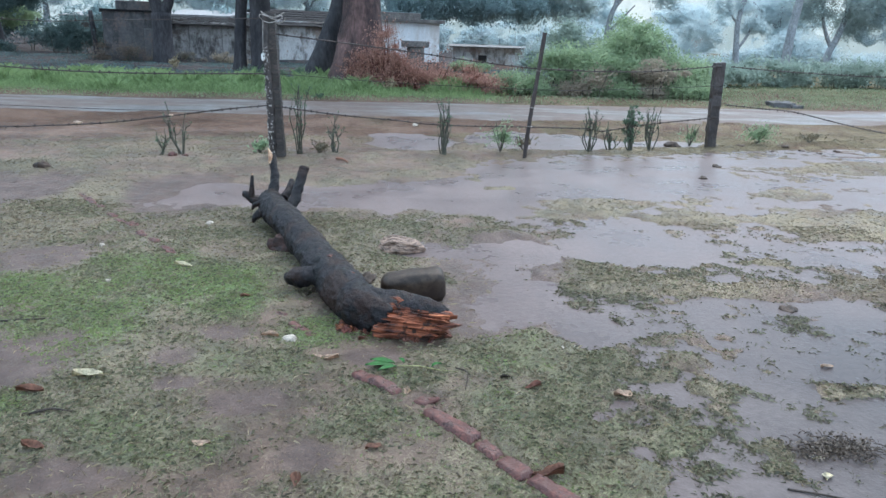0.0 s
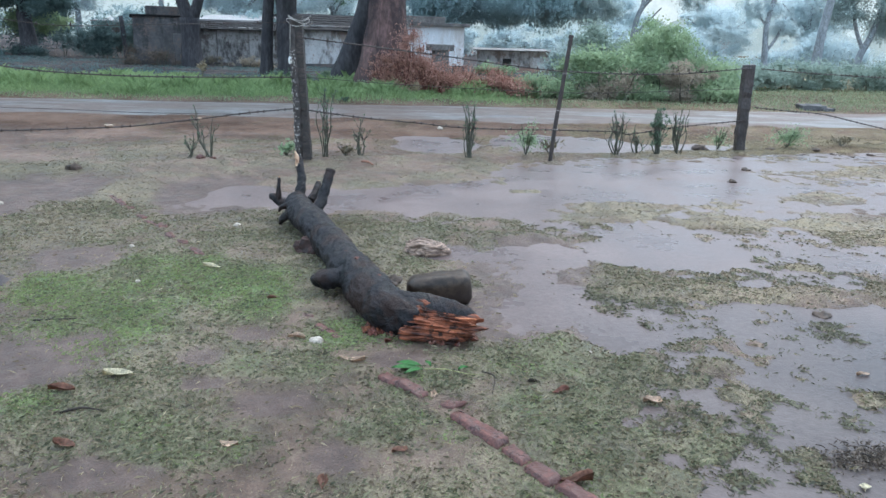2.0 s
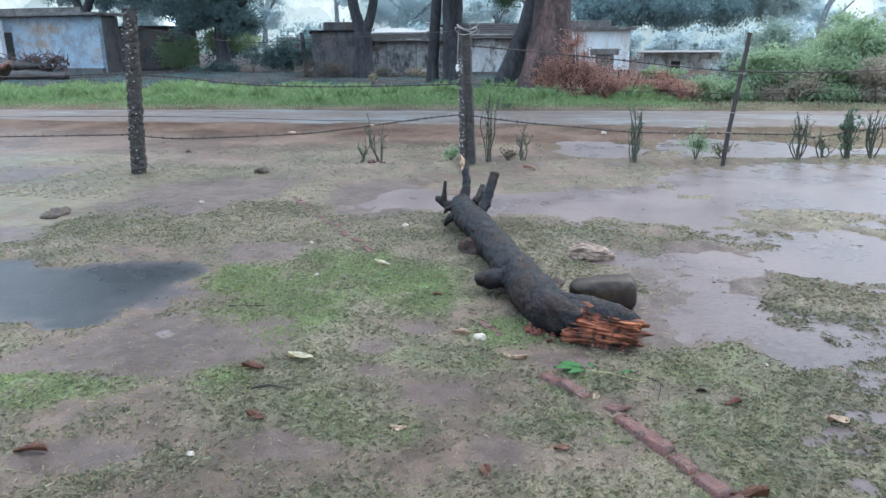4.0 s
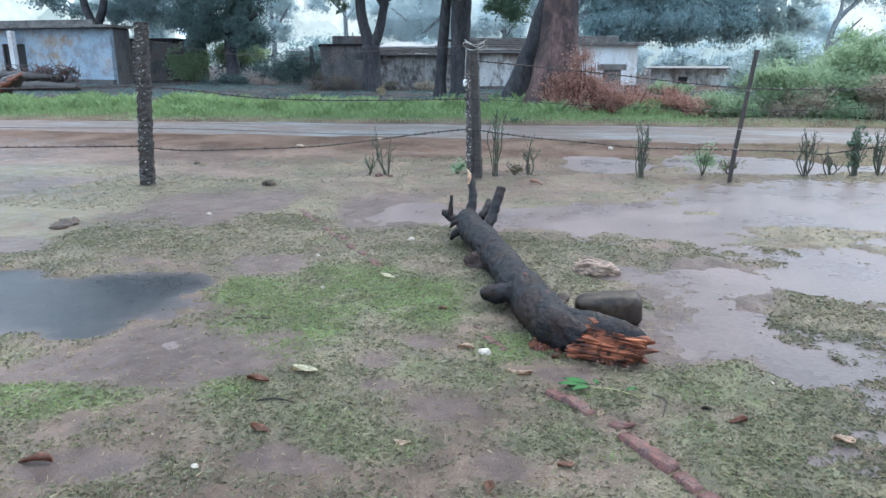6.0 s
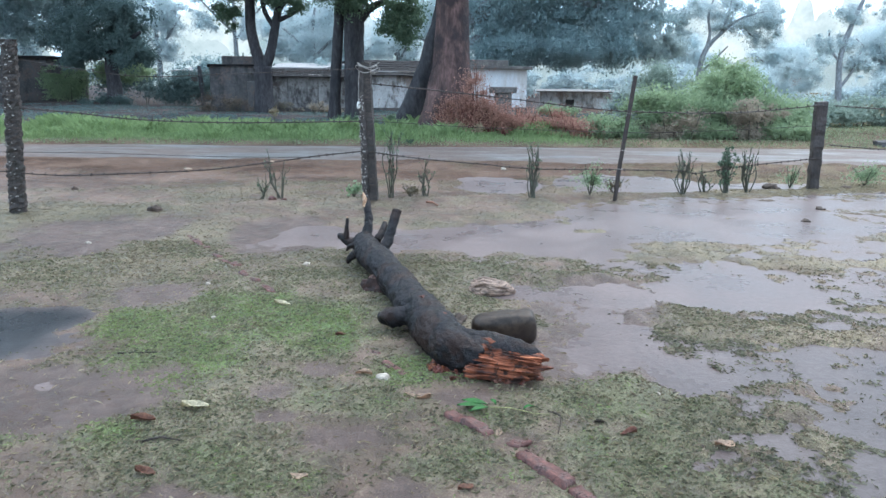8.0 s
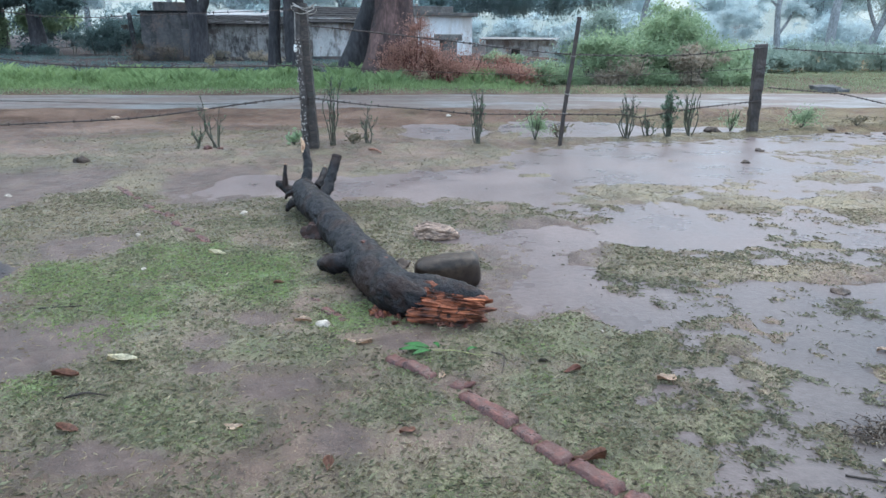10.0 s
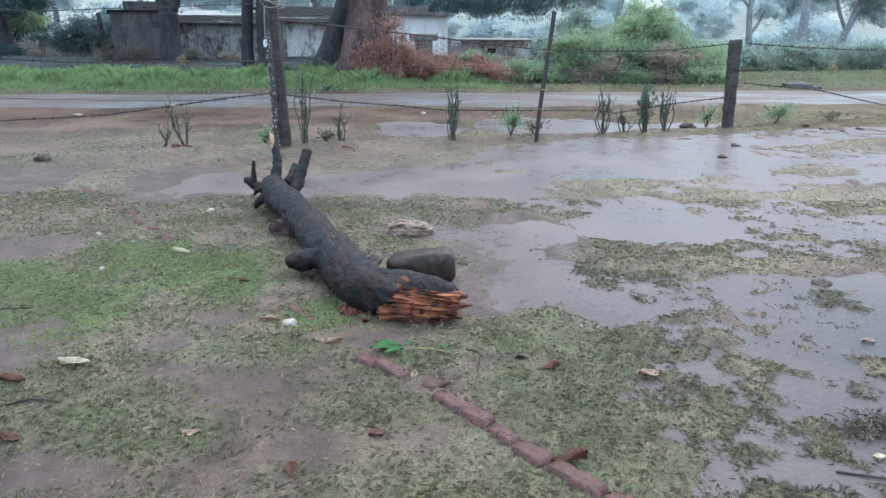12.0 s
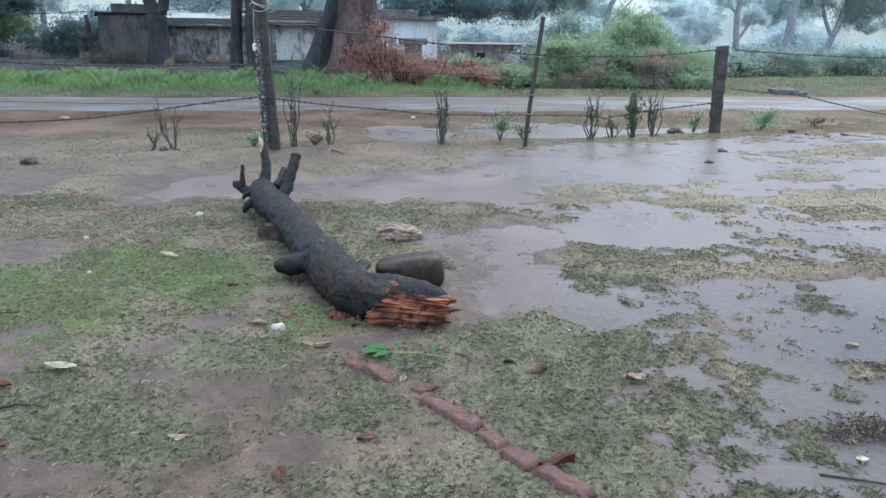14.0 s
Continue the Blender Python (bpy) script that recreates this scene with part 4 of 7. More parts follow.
    for k, (name, pts, rad, m, label) in enumerate(limbs):
        part(name, tube([log_point(*p, at) for p in pts], rad, 18, 0.32 if k == 0 else 0.22, 0.05, 10 + k, step=0.012), m, log, label, True)
    part("broken_tip", tube([log_point(*p, at) for p in [(-1.432, 5.79, 0.45), (-1.45, 5.80, 0.51), (-1.47, 5.81, 0.57)]], [0.030, 0.022, 0.004], 9, 0.5, 0.03, 31, step=0.01), M_FRESH_WOOD, log, "pale freshly broken wood")
    part("broken_tip", tube([log_point(*p, at) for p in [(-1.58, 5.695, 0.34), (-1.578, 5.70, 0.375)]], [0.013, 0.004], 7), M_FRESH_WOOD, log, "pale freshly broken wood")
    part("broken_tip", tube([log_point(*p, at) for p in [(-1.25, 5.675, 0.33), (-1.248, 5.68, 0.355)]], [0.018, 0.010], 7), M_FRESH_WOOD, log, "pale freshly broken wood")
    b = blob((0.10, 0.09, 0.085), 0.05, 0.06, 77, 3)
    for v in b.verts:
        v.co += log_point(-1.12, 4.76, 0.0, at)
    part("root", b, M_ROOT, log, "reddish brown rotten root under the trunk")
    for k, (x, y, z, s) in enumerate([(-0.965, 4.68, 0.236, 0.065), (-0.735, 4.12, 0.238, 0.03), (-0.655, 3.98, 0.240, 0.04), (-0.90, 4.52, 0.236, 0.02), (-0.50, 3.70, 0.236, 0.03)]):
        b = blob((s * 0.7, s * 0.4, 0.006), 0.008, 0.015, 60 + k, 2)
        for v in b.verts:
            v.co += log_point(x, y, z, at)
        part("bark_scar", b, M_BARK_RED, log, "raw red scar in the bark")
    return log


build_log()


def build_block():
    block = thing("stone_block", (-0.175, 4.02, 0.0), "wet brown rounded stone block beside the log", "stone")
    bm = box(-0.19, -0.095, 0.0, 0.19, 0.095, 0.20)
    for v in bm.verts:
        if v.co.x < 0:
            v.co.y *= 0.85
            v.co.z = v.co.z * 0.86
    bmesh.ops.bevel(bm, geom=bm.edges[:], offset=0.058, segments=5, affect="EDGES", profile=0.5)
    bmesh.ops.subdivide_edges(bm, edges=[e for e in bm.edges if e.calc_length() > 0.06], cuts=4, use_grid_fill=True)
    roughen(bm, 0.007, 0.09, 4)
    part("body", bm, M_BLOCK, block, "", True)
    block.matrix_basis = pose(-0.165, 3.95, -0.012, 0, -3, 5)


build_block()


def build_lump():
    lump = thing("weathered_lump", (-0.315, 4.92, 0.0), "grey weathered wood lump lying in a puddle", "driftwood")
    bm = blob((0.165, 0.11, 0.055), 0.035, 0.07, 8, 4)
    part("body", bm, M_LUMP, lump)
    for k in range(5):
        y = -0.075 + 0.032 * k
        pts = [(-0.15 + 0.03 * random.random(), y, 0.06), (-0.05, y + 0.012, 0.082 + 0.012 * (k % 2)), (0.05, y - 0.01, 0.078), (0.14, y + 0.005, 0.052)]
        part("ridge", tube(pts, [0.008, 0.016, 0.015, 0.006], 7, 0.4, 0.03, 70 + k, step=0.02), M_LUMP, lump)


build_lump()


# ---- old brick edging sunk in the turf ----
EDGING_AT, EDGING_WAY = Vector((-3.3, 6.3, 0)), Vector((1.33, -1.47, 0)).normalized()


def worn_brick(edging, start, end, width, rise, seed):
    """One brick between two places on the ground, worn round, its top rise above the soil."""
    a, b = Vector((*start, 0)), Vector((*end, 0))
    way = (b - a).normalized()
    side = Vector((way.y, -way.x, 0))
    bm = bmesh.new()
    nl, nw = max(6, int((b - a).length / 0.016)), 9
    grid = []
    for i in range(nl + 1):
        f = i / nl
        row = []
        for j in range(nw):
            q = 2 * j / (nw - 1) - 1
            p = a.lerp(b, f)
            jag = noise.noise(Vector((p.x * 34, p.y * 34, seed * 2.3)))
            chip = noise.noise(Vector((p.x * 16 + q * 1.1, p.y * 16, seed * 5.1)))
            end_in = 0.010 * noise.noise(Vector((q * 3.1, seed * 1.9, 4.0 if i else 9.0))) if i in (0, nl) else 0
            at = p + side * (q * width / 2 * (1 + 0.17 * jag)) + way * end_in
            fall = max(0, abs(q) - 0.70) / 0.30
            cap = min(1, min(f, 1 - f) * (b - a).length / 0.010)
            z = rise * (1 - 0.8 * fall**1.6) * (0.6 + 0.4 * cap) + 0.013 * chip + 0.004 * jag
            if abs(q) > 0.99 or i in (0, nl):
                z = min(z, rise * 0.25) - 0.03
            row.append(bm.verts.new((at.x, at.y, max(float(ground_height(p.x, p.y)), 0.004) + z)))
        grid.append(row)
    for r0, r1 in zip(grid, grid[1:]):
        for j in range(nw - 1):
            bm.faces.new((r0[j], r0[j + 1], r1[j + 1], r1[j]))
    ring = [r[0] for r in grid] + grid[-1][1:] + [r[-1] for r in grid[-2::-1]] + grid[0][-2:0:-1]
    low = [bm.verts.new(v.co - Vector((0, 0, 0.03))) for v in ring]
    for k in range(len(ring)):
        m = (k + 1) % len(ring)
        bm.faces.new((ring[m], ring[k], low[k], low[m]))
    bm.faces.new(low)
    bmesh.ops.recalc_face_normals(bm, faces=bm.faces)
    for v in bm.verts:
        v.co -= edging.location
    return part("brick", bm, M_BRICK, edging, "", True)


def build_edging():
    edging = thing("brick_edging", EDGING_AT, "line of worn wet red bricks half sunk in turf", "brick edging")
    bricks = [
        ((-0.385, 2.935), (-0.165, 2.745), 0.072, 0.020), ((-0.095, 2.700), (-0.035, 2.650), 0.05, 0.006), ((-0.045, 2.600), (0.160, 2.385), 0.074, 0.024),
        ((0.158, 2.386), (0.240, 2.276), 0.070, 0.012), ((0.236, 2.280), (0.334, 2.162), 0.086, 0.026), ((0.330, 2.166), (0.485, 2.010), 0.074, 0.022), ((0.484, 2.010), (0.66, 1.835), 0.072, 0.019),
        ((-0.790, 3.455), (-0.640, 3.315), 0.066, 0.006), ((-0.90, 3.60), (-0.83, 3.53), 0.05, 0.004),
    ]
    for k, (p, q, w, h) in enumerate(bricks):
        worn_brick(edging, p, q, w, h, k + 1)
    r = random.Random(12)
    for f in (0.10, 0.33, 0.56, 0.86, 1.10, 1.32, 1.62, 1.86, 2.08):
        a = EDGING_AT + EDGING_WAY * f + Vector((r.uniform(-0.02, 0.02) - 0.06, r.uniform(-0.02, 0.02), 0))
        b = a + EDGING_WAY * r.uniform(0.14, 0.22)
        worn_brick(edging, a.to_2d(), b.to_2d(), r.uniform(0.055, 0.08), r.uniform(0.006, 0.013), 30 + int(f * 50))


build_edging()


def build_brick_flake():
    """A loose spalled flake, curled up at one side, beside the edging."""
    bm = blob((0.046, 0.026, 0.010), 0.012, 0.03, 6, 3)
    for v in bm.verts:
        v.co.z += max(0, v.co.x) ** 2 * 9
    flake = part("brick_flake", bm, M_BRICK, None, "", True)
    flake.matrix_basis = pose(-0.035, 2.688, max(float(ground_height(-0.035, 2.688)), 0), 0, 0, 8)
    tagged(flake, "loose flake of wet red brick on thin turf", "brick piece")


build_brick_flake()


# ---- leaves, stones and litter ----
def fallen_leaf(x, y, length, width, turn, material, label, seed, curl=0.25, name="fallen_leaf"):
    z = max(float(ground_height(x, y)), 0.0) + 0.006
    bm = bmesh.new()
    r = random.Random(seed)
    rings = []
    for k in range(7):
        f = k / 6
        w = width * 0.9 * math.sin(math.pi * (0.05 + 0.90 * f**1.25)) * (0.72 + 0.5 * r.random())
        bend = 0.16 * width * math.sin(2.6 * f + seed)
        row = []
        for j in (-2, -1, 0, 1, 2):
            q = j / 2
            h = abs(q) * width * curl * (1 + 0.6 * math.sin(3 * f + seed)) + 0.25 * width * curl * math.sin(5 * f + seed * 2) + 0.02 * length * f
            row.append(bm.verts.new((length * (f - 0.5) + 0.05 * length * (r.random() - 0.5), w * q * 0.5 + bend, h)))
        rings.append(row)
    for a, b in zip(rings, rings[1:]):
        for j in range(4):
            bm.faces.new((a[j], a[j + 1], b[j + 1], b[j]))
    bmesh.ops.solidify(bm, geom=bm.faces[:], thickness=0.0018)
    low = min(v.co.z for v in bm.verts)
    for v in bm.verts:
        v.co.z -= low
    ob = part(name, bm, material, None, "", True)
    ob.matrix_basis = pose(x, y, z - 0.006, 0, 0, turn)
    return tagged(ob, label, "leaf", "fallen leaves in the yard")


fallen_leaf(-1.666, 4.312, 0.13, 0.055, -12, M_CREAM, "pale cream dead leaf on grass", 1)
fallen_leaf(-1.529, 2.793, 0.125, 0.075, 14, M_CREAM, "pale cream curled dead leaf on grass", 2)
fallen_leaf(0.813, 2.827, 0.085, 0.075, 20, M_TAN, "tan dead leaf on wet turf", 3)
fallen_leaf(-0.539, 3.077, 0.125, 0.045, -12, M_TAN, "tan curled dead leaf", 4, 0.35)
fallen_leaf(0.421, 2.852, 0.075, 0.05, 5, M_REDLEAF, "small red dead leaf", 5)
fallen_leaf(-0.853, 3.268, 0.09, 0.045, -10, M_TAN, "tan dead leaf beside a pebble", 6)
fallen_leaf(-1.686, 2.626, 0.11, 0.06, 10, M_ORANGE, "orange brown dead leaf", 7)
fallen_leaf(-1.460, 2.244, 0.09, 0.06, 0, M_ORANGE, "orange brown dead leaf", 8)
fallen_leaf(-0.235, 2.332, 0.065, 0.05, 40, M_ORANGE, "small orange dead leaf", 9)
fallen_leaf(-0.872, 2.313, 0.075, 0.04, -10, M_TAN, "tan leaf pressed into mud", 10)
fallen_leaf(0.397, 2.190, 0.115, 0.06, -10, M_ORANGE, "large wet orange brown leaf over a brick edge", 11, 0.4)
fallen_leaf(-2.146, 1.803, 0.13, 0.06, 10, M_ORANGE, "broad orange dead leaf on muddy grass", 12)
fallen_leaf(-1.127, 3.822, 0.06, 0.04, 30, M_ORANGE, "small orange dead leaf", 13)
fallen_leaf(-0.392, 3.303, 0.05, 0.05, 70, M_REDLEAF, "small red scrap of bark leaf", 14)
fallen_leaf(1.911, 3.205, 0.07, 0.04, 20, M_TAN, "tan leaf floating in a puddle", 15)
fallen_leaf(2.205, 3.087, 0.10, 0.04, 5, M_TAN, "tan leaf at a puddle's edge", 16)
fallen_leaf(-0.137, 2.759, 0.05, 0.035, 60, M_TAN, "small tan leaf scrap by the bricks", 17)
fallen_leaf(-0.470, 2.087, 0.06, 0.045, 80, M_ORANGE, "small orange dead leaf", 18)
fallen_leaf(0.304, 2.930, 0.05, 0.03, 15, M_LITTER, "dark wet leaf scrap", 19)
fallen_leaf(1.460, 2.381, 0.05, 0.03, 15, M_CREAM, "pale green leaf scrap on twigs", 20)
fallen_leaf(1.431, 2.264, 0.05, 0.04, 80, M_CREAM, "pale leaf on twigs", 21)
fallen_leaf(1.862, 2.940, 0.08, 0.03, -30, M_LITTER, "dark curled leaf in a puddle", 22)


def stone(x, y, size, material, label, seed, name="pebble", category="stone", flat=0.6):
    ob = part(name, blob((size, size * 0.75, size * flat), size * (0.2 if material is M_PEBBLE else 0.5), size * 0.7, seed, 3), material, None, "", True)
    ob.location = (x, y, max(float(ground_height(x, y)), 0) - 0.002)
    ob.rotation_euler = (0, 0, seed)
    return tagged(ob, label, category, "stones and clods in the yard")


stone(-1.842, 5.380, 0.034, M_PEBBLE, "white stone on the grass", 1)
stone(-2.391, 4.743, 0.026, M_PEBBLE, "small white stone on the grass", 2)
stone(-0.750, 3.259, 0.036, M_PEBBLE, "pale round stone near the log", 3)
stone(0.608, 3.244, 0.014, M_PEBBLE, "tiny white stone in wet turf", 4)
stone(-2.009, 4.018, 0.018, M_PEBBLE, "tiny pale stone on the grass", 5)
stone(-1.548, 1.931, 0.018, M_PEBBLE, "tiny white stone on the grass", 6)
stone(-4.067, 5.831, 0.03, M_PEBBLE, "flat pale stone by a puddle", 16)
stone(-4.243, 7.340, 0.075, M_CLOD, "brown muddy clod on thin turf", 7, "mud_clod", "clod")
stone(-5.027, 5.037, 0.14, M_CLOD, "low mound of dark mud", 8, "mud_clod", "clod", 0.15)
stone(3.018, 8.232, 0.055, M_CLOD, "dark clod at a puddle's edge", 9, "mud_clod", "clod", 0.4)
stone(3.5, 9.1, 0.06, M_CLOD, "dark clod between puddles", 10, "mud_clod", "clod", 0.35)
stone(2.087, 3.989, 0.06, M_CLOD, "dark clod in wet turf", 11, "mud_clod", "clod", 0.3)
stone(-6.174, 8.722, 0.05, M_CLOD, "small dark clod beyond the fence", 12, "mud_clod", "clod")
stone(3.45, 10.85, 0.11, M_CLOD, "dark stone in a pool behind the fence", 13, "mud_clod", "clod", 0.5)
stone(-0.466, 4.185, 0.06, M_CLOD, "dark wet clod beside the stone block", 17, "mud_clod", "clod", 0.45)
for k, (x, y, size) in enumerate([(4.54, 10.98, 0.09), (5.24, 11.09, 0.08), (5.43, 10.84, 0.06), (5.6, 10.66, 0.07), (6.0, 10.86, 0.07), (4.9, 10.7, 0.05)]):
    stone(x, y, size, M_CLOD, "low wet clod along the fence", 30 + k, "mud_clod", "clod", 0.16)
stone(0.0, 14.9, 0.05, M_PEBBLE, "white stone on the road", 14)
stone(-0.55, 12.1, 0.05, M_PEBBLE, "white stone beyond the fence", 15)


def stick(pts, radius, material, label, seed, name="stick"):
    at = Vector((pts[0][0], pts[0][1], max(float(ground_height(pts[0][0], pts[0][1])), 0)))
    path = [Vector((x, y, max(float(ground_height(x, y)), 0) + z + radius)) - at for x, y, z in pts]
    ob = part(name, tube(path, [radius] * (len(pts) - 1) + [radius * 0.5], 7, 0.25, 0.03, seed, step=0.03), material, None, "", True)
    ob.location = at
    return tagged(ob, label, "stick", "sticks in the yard")


stick([(-1.60, 2.46, 0), (-1.53, 2.49, 0.004), (-1.44, 2.50, 0)], 0.005, M_LITTER, "short dark wet stick on the grass", 1)
stick([(1.25, 2.18, 0), (1.45, 2.12, 0.004), (1.62, 2.03, 0)], 0.004, M_LITTER, "thin dark stick on wet turf", 2)
stick([(2.1, 2.95, 0), (2.25, 2.85, 0)], 0.006, M_LITTER, "thin dark stick in a puddle", 3)
stick([(-2.25, 3.35, 0.0), (-2.05, 3.40, 0.0)], 0.006, M_LITTER, "thin dark stick at the mud's edge", 4)
stick([(-1.32, 8.42, 0), (-1.24, 8.38, 0.01), (-1.16, 8.30, 0)], 0.014, M_ORANGE, "short brown split stick by the fence", 5)
stone(-3.156, 8.105, 0.05, M_BRICK, "broken piece of red brick under a shrub", 41, "brick_piece", "brick piece")
stone(-3.038, 8.163, 0.035, M_BRICK, "small piece of red brick under a shrub", 42, "brick_piece", "brick piece")
stick([(0.08, 2.98, 0.02), (0.13, 2.90, 0.03), (0.12, 2.80, 0.0)], 0.0035, M_LITTER, "thin curved dark twig", 7)


def build_leaf_twig():
    twig = thing("leafy_twig", (-0.19, 3.0, 0.02), "fresh green leafy twig fallen on the grass", "twig")
    part("stem", tube([(0, 0, 0.006), (0.10, -0.005, 0.012), (0.2, -0.04, 0.01), (0.27, -0.02, 0.0)], [0.003, 0.003, 0.0022, 0.0015], 6), M_TWIG, twig, "pale yellow green stem")
    for k, (x, y, turn, ln) in enumerate([(-0.05, 0.02, 170, 0.12), (-0.06, -0.01, 190, 0.13), (-0.03, -0.035, 215, 0.10), (0.02, 0.03, 120, 0.06), (0.17, 0.0, 40, 0.06)]):
        bm = bmesh.new()
        a = radians(turn)
        way, side = Vector((math.cos(a), math.sin(a), 0.08)), Vector((-math.sin(a), math.cos(a), 0))
        rows_ = []
        for s in range(6):
            f = s / 5
            c = Vector((x, y, 0.012)) + way * ln * (f - 0.3)
            w = ln * 0.19 * math.sin(math.pi * min(0.98, f * 0.95 + 0.04))
            rows_.append([bm.verts.new(c + side * w * q + Vector((0, 0, abs(q) * 0.006 + 0.006 * math.sin(4 * f)))) for q in (-1, 0, 1)])
        for q0, q1 in zip(rows_, rows_[1:]):
            for j in (0, 1):
                bm.faces.new((q0[j], q0[j + 1], q1[j + 1], q1[j]))
        part("leaf", bm, M_FRESHLEAF, twig)


build_leaf_twig()


def build_twig_heap():
    heap = thing("twig_heap", (1.55, 2.45, max(float(ground_height(1.55, 2.45)), 0.0) - 0.030), "flat heap of wet dark twigs and rotten leaves", "litter")
    r = random.Random(4)
    leaf_cloud("rotten_leaves", [(0, 0, 0.040, 0.17, 0.10, 0.012), (0.08, 0.02, 0.044, 0.12, 0.07, 0.014), (-0.1, -0.03, 0.040, 0.10, 0.05, 0.01)], 1700, 0.015, M_LEAF_ROTTEN, heap, 4, 0.1)
    for k in range(80):
        a = r.random() * 2 * math.pi
        d = 0.16 * math.sqrt(r.random())
        c = Vector((d * math.cos(a) * 1.25, d * math.sin(a) * 0.65, 0.040 + 0.014 * r.random()))
        w = Vector((r.uniform(-1, 1), r.uniform(-0.6, 0.6), r.uniform(-0.12, 0.12))).normalized() * r.uniform(0.008, 0.03)
        part("twig", tube([c - w, c + Vector((0, 0, 0.004)), c + w], [0.0018, 0.0025, 0.0012], 5), M_LITTER if k % 3 else M_CLOD, heap)


build_twig_heap()


# ---- fence ----
def along(u, z=0.0, off=0.0):
    """A place u metres along the fence, z high, off metres behind it."""
    p = FENCE_AT + FENCE_WAY * u + Vector((-FENCE_WAY.y, FENCE_WAY.x, 0)) * off
    return Vector((p.x, p.y, z))


def concrete_post(at, top, width, label, seed, spots):
    """A square rough post from its foot to its leaning top, with flaked pale spots."""
    foot = Vector(at)
    ob = thing("fence_post", foot, label, "fence post", "posts of the wire fence")
    lean = Vector(top) - foot
    bm = bmesh.new()
    steps, sides = 90, 24
    rings = []
    for k in range(steps + 1):
        f = k / steps
        c = lean * f
        ring = []
        for s in range(sides):
            a = 2 * math.pi * (s + 0.5) / sides
            d = Vector((math.cos(a), math.sin(a), 0))
            m = max(abs(d.x), abs(d.y))
            q = c + d * (width / 2) * (0.80 + 0.20 / m if m else 1) * (1 - 0.12 * f)
            q += d * 0.022 * lump_noise((q.x * 1.3, q.y * 1.3, q.z * 1.1), 0.05, seed)
            ring.append(bm.verts.new(q - Vector((0, 0, 0.05 if k == 0 else 0))))
        rings.append(ring)
    for a, b in zip(rings, rings[1:]):
        for s in range(sides):
            bm.faces.new((a[s], a[(s + 1) % sides], b[(s + 1) % sides], b[s]))
    bm.faces.new(rings[-1])
    turn = Matrix.Rotation(math.atan2(FENCE_WAY.y, FENCE_WAY.x), 3, "Z")
    for v in bm.verts:
        c = lean * (v.co.z / lean.z)
        v.co = turn @ (v.co - c) + c
    part("shaft", bm, M_POST, ob)
    r = random.Random(seed)
    for k in range(spots):
        f = r.random()
        b = blob((r.uniform(0.006, 0.020), 0.004, r.uniform(0.004, 0.009)), 0.004, 0.02, seed + k, 1, 1.0)
        c = lean * f + Vector((r.uniform(-0.45, 0.45) * width, -0.47 * width, 0))
        for v in b.verts:
            v.co += c
        part("lime_spot", b, M_POST_PALE, ob)
    return ob


concrete_post((-5.66, 6.99, 0), (-5.52, 7.0, 1.875), 0.165, "weathered square concrete fence post with pale flaking spots", 3, 90)


def build_wooden_post():
    ob = thing("fence_post", (-1.995, 8.40, 0), "old double fence post of dark timber and stained stone", "fence post", "posts of the wire fence")
    part("timber", tube([(-0.065, -0.03, -0.04), (-0.075, -0.03, 0.6), (-0.095, -0.02, 1.2), (-0.105, -0.02, 1.66)], [0.047, 0.047, 0.043, 0.038], 12, 0.35, 0.06, 5, step=0.03), M_WOODPOST, ob, "rotten dark timber with pale scales", True)
    bm = box(-0.02, -0.04, -0.04, 0.075, 0.05, 1.70)
    bmesh.ops.subdivide_edges(bm, edges=[e for e in bm.edges if abs(e.verts[0].co.z - e.verts[1].co.z) > 0.5], cuts=26)
    for v in bm.verts:
        v.co.x -= 0.075 * max(v.co.z, 0) / 1.7
    roughen(bm, 0.012, 0.07, 6)
    part("stone_slab", bm, M_POST, ob, "upright stained stone slab")
    r = random.Random(9)
    for k in range(110):
        f = r.random()
        b = blob((r.uniform(0.004, 0.010), 0.005, r.uniform(0.005, 0.015)), 0.004, 0.015, 200 + k, 1, 1.0)
        c = Vector((-0.065 - 0.04 * f + r.uniform(-0.035, 0.035), -0.082, 0.05 + 1.3 * f))
        for v in b.verts:
            v.co += c
        part("lime_spot", b, M_POST_PALE, ob)
    part("insulator", tube([(-0.135, -0.05, 1.165), (-0.135, -0.05, 1.185), (-0.135, -0.05, 1.23), (-0.135, -0.05, 1.25)], [0.014, 0.022, 0.022, 0.012], 12), M_CERAMIC, ob, "white porcelain insulator", True)
    part("hanging_wire", tube([(-0.135, -0.05, 1.25), (-0.130, -0.05, 1.45), (-0.12, -0.05, 1.64)], [0.005] * 3, 5), M_POST_PALE, ob, "pale thin hanging wire")
    for k, (z, dx) in enumerate([(1.64, 0.0), (1.67, 0.02), (1.61, 0.03)]):
        loop = [(-0.05 + dx + 0.13 * math.cos(a), 0.02 + 0.10 * math.sin(a), z + 0.03 * math.sin(a * 2 + k)) for a in np.linspace(0, 5.8, 14)]
        part("wire_loop", tube(loop, [0.005] * 14, 5), M_POST_PALE, ob, "loop of pale wire")
    return ob


build_wooden_post()


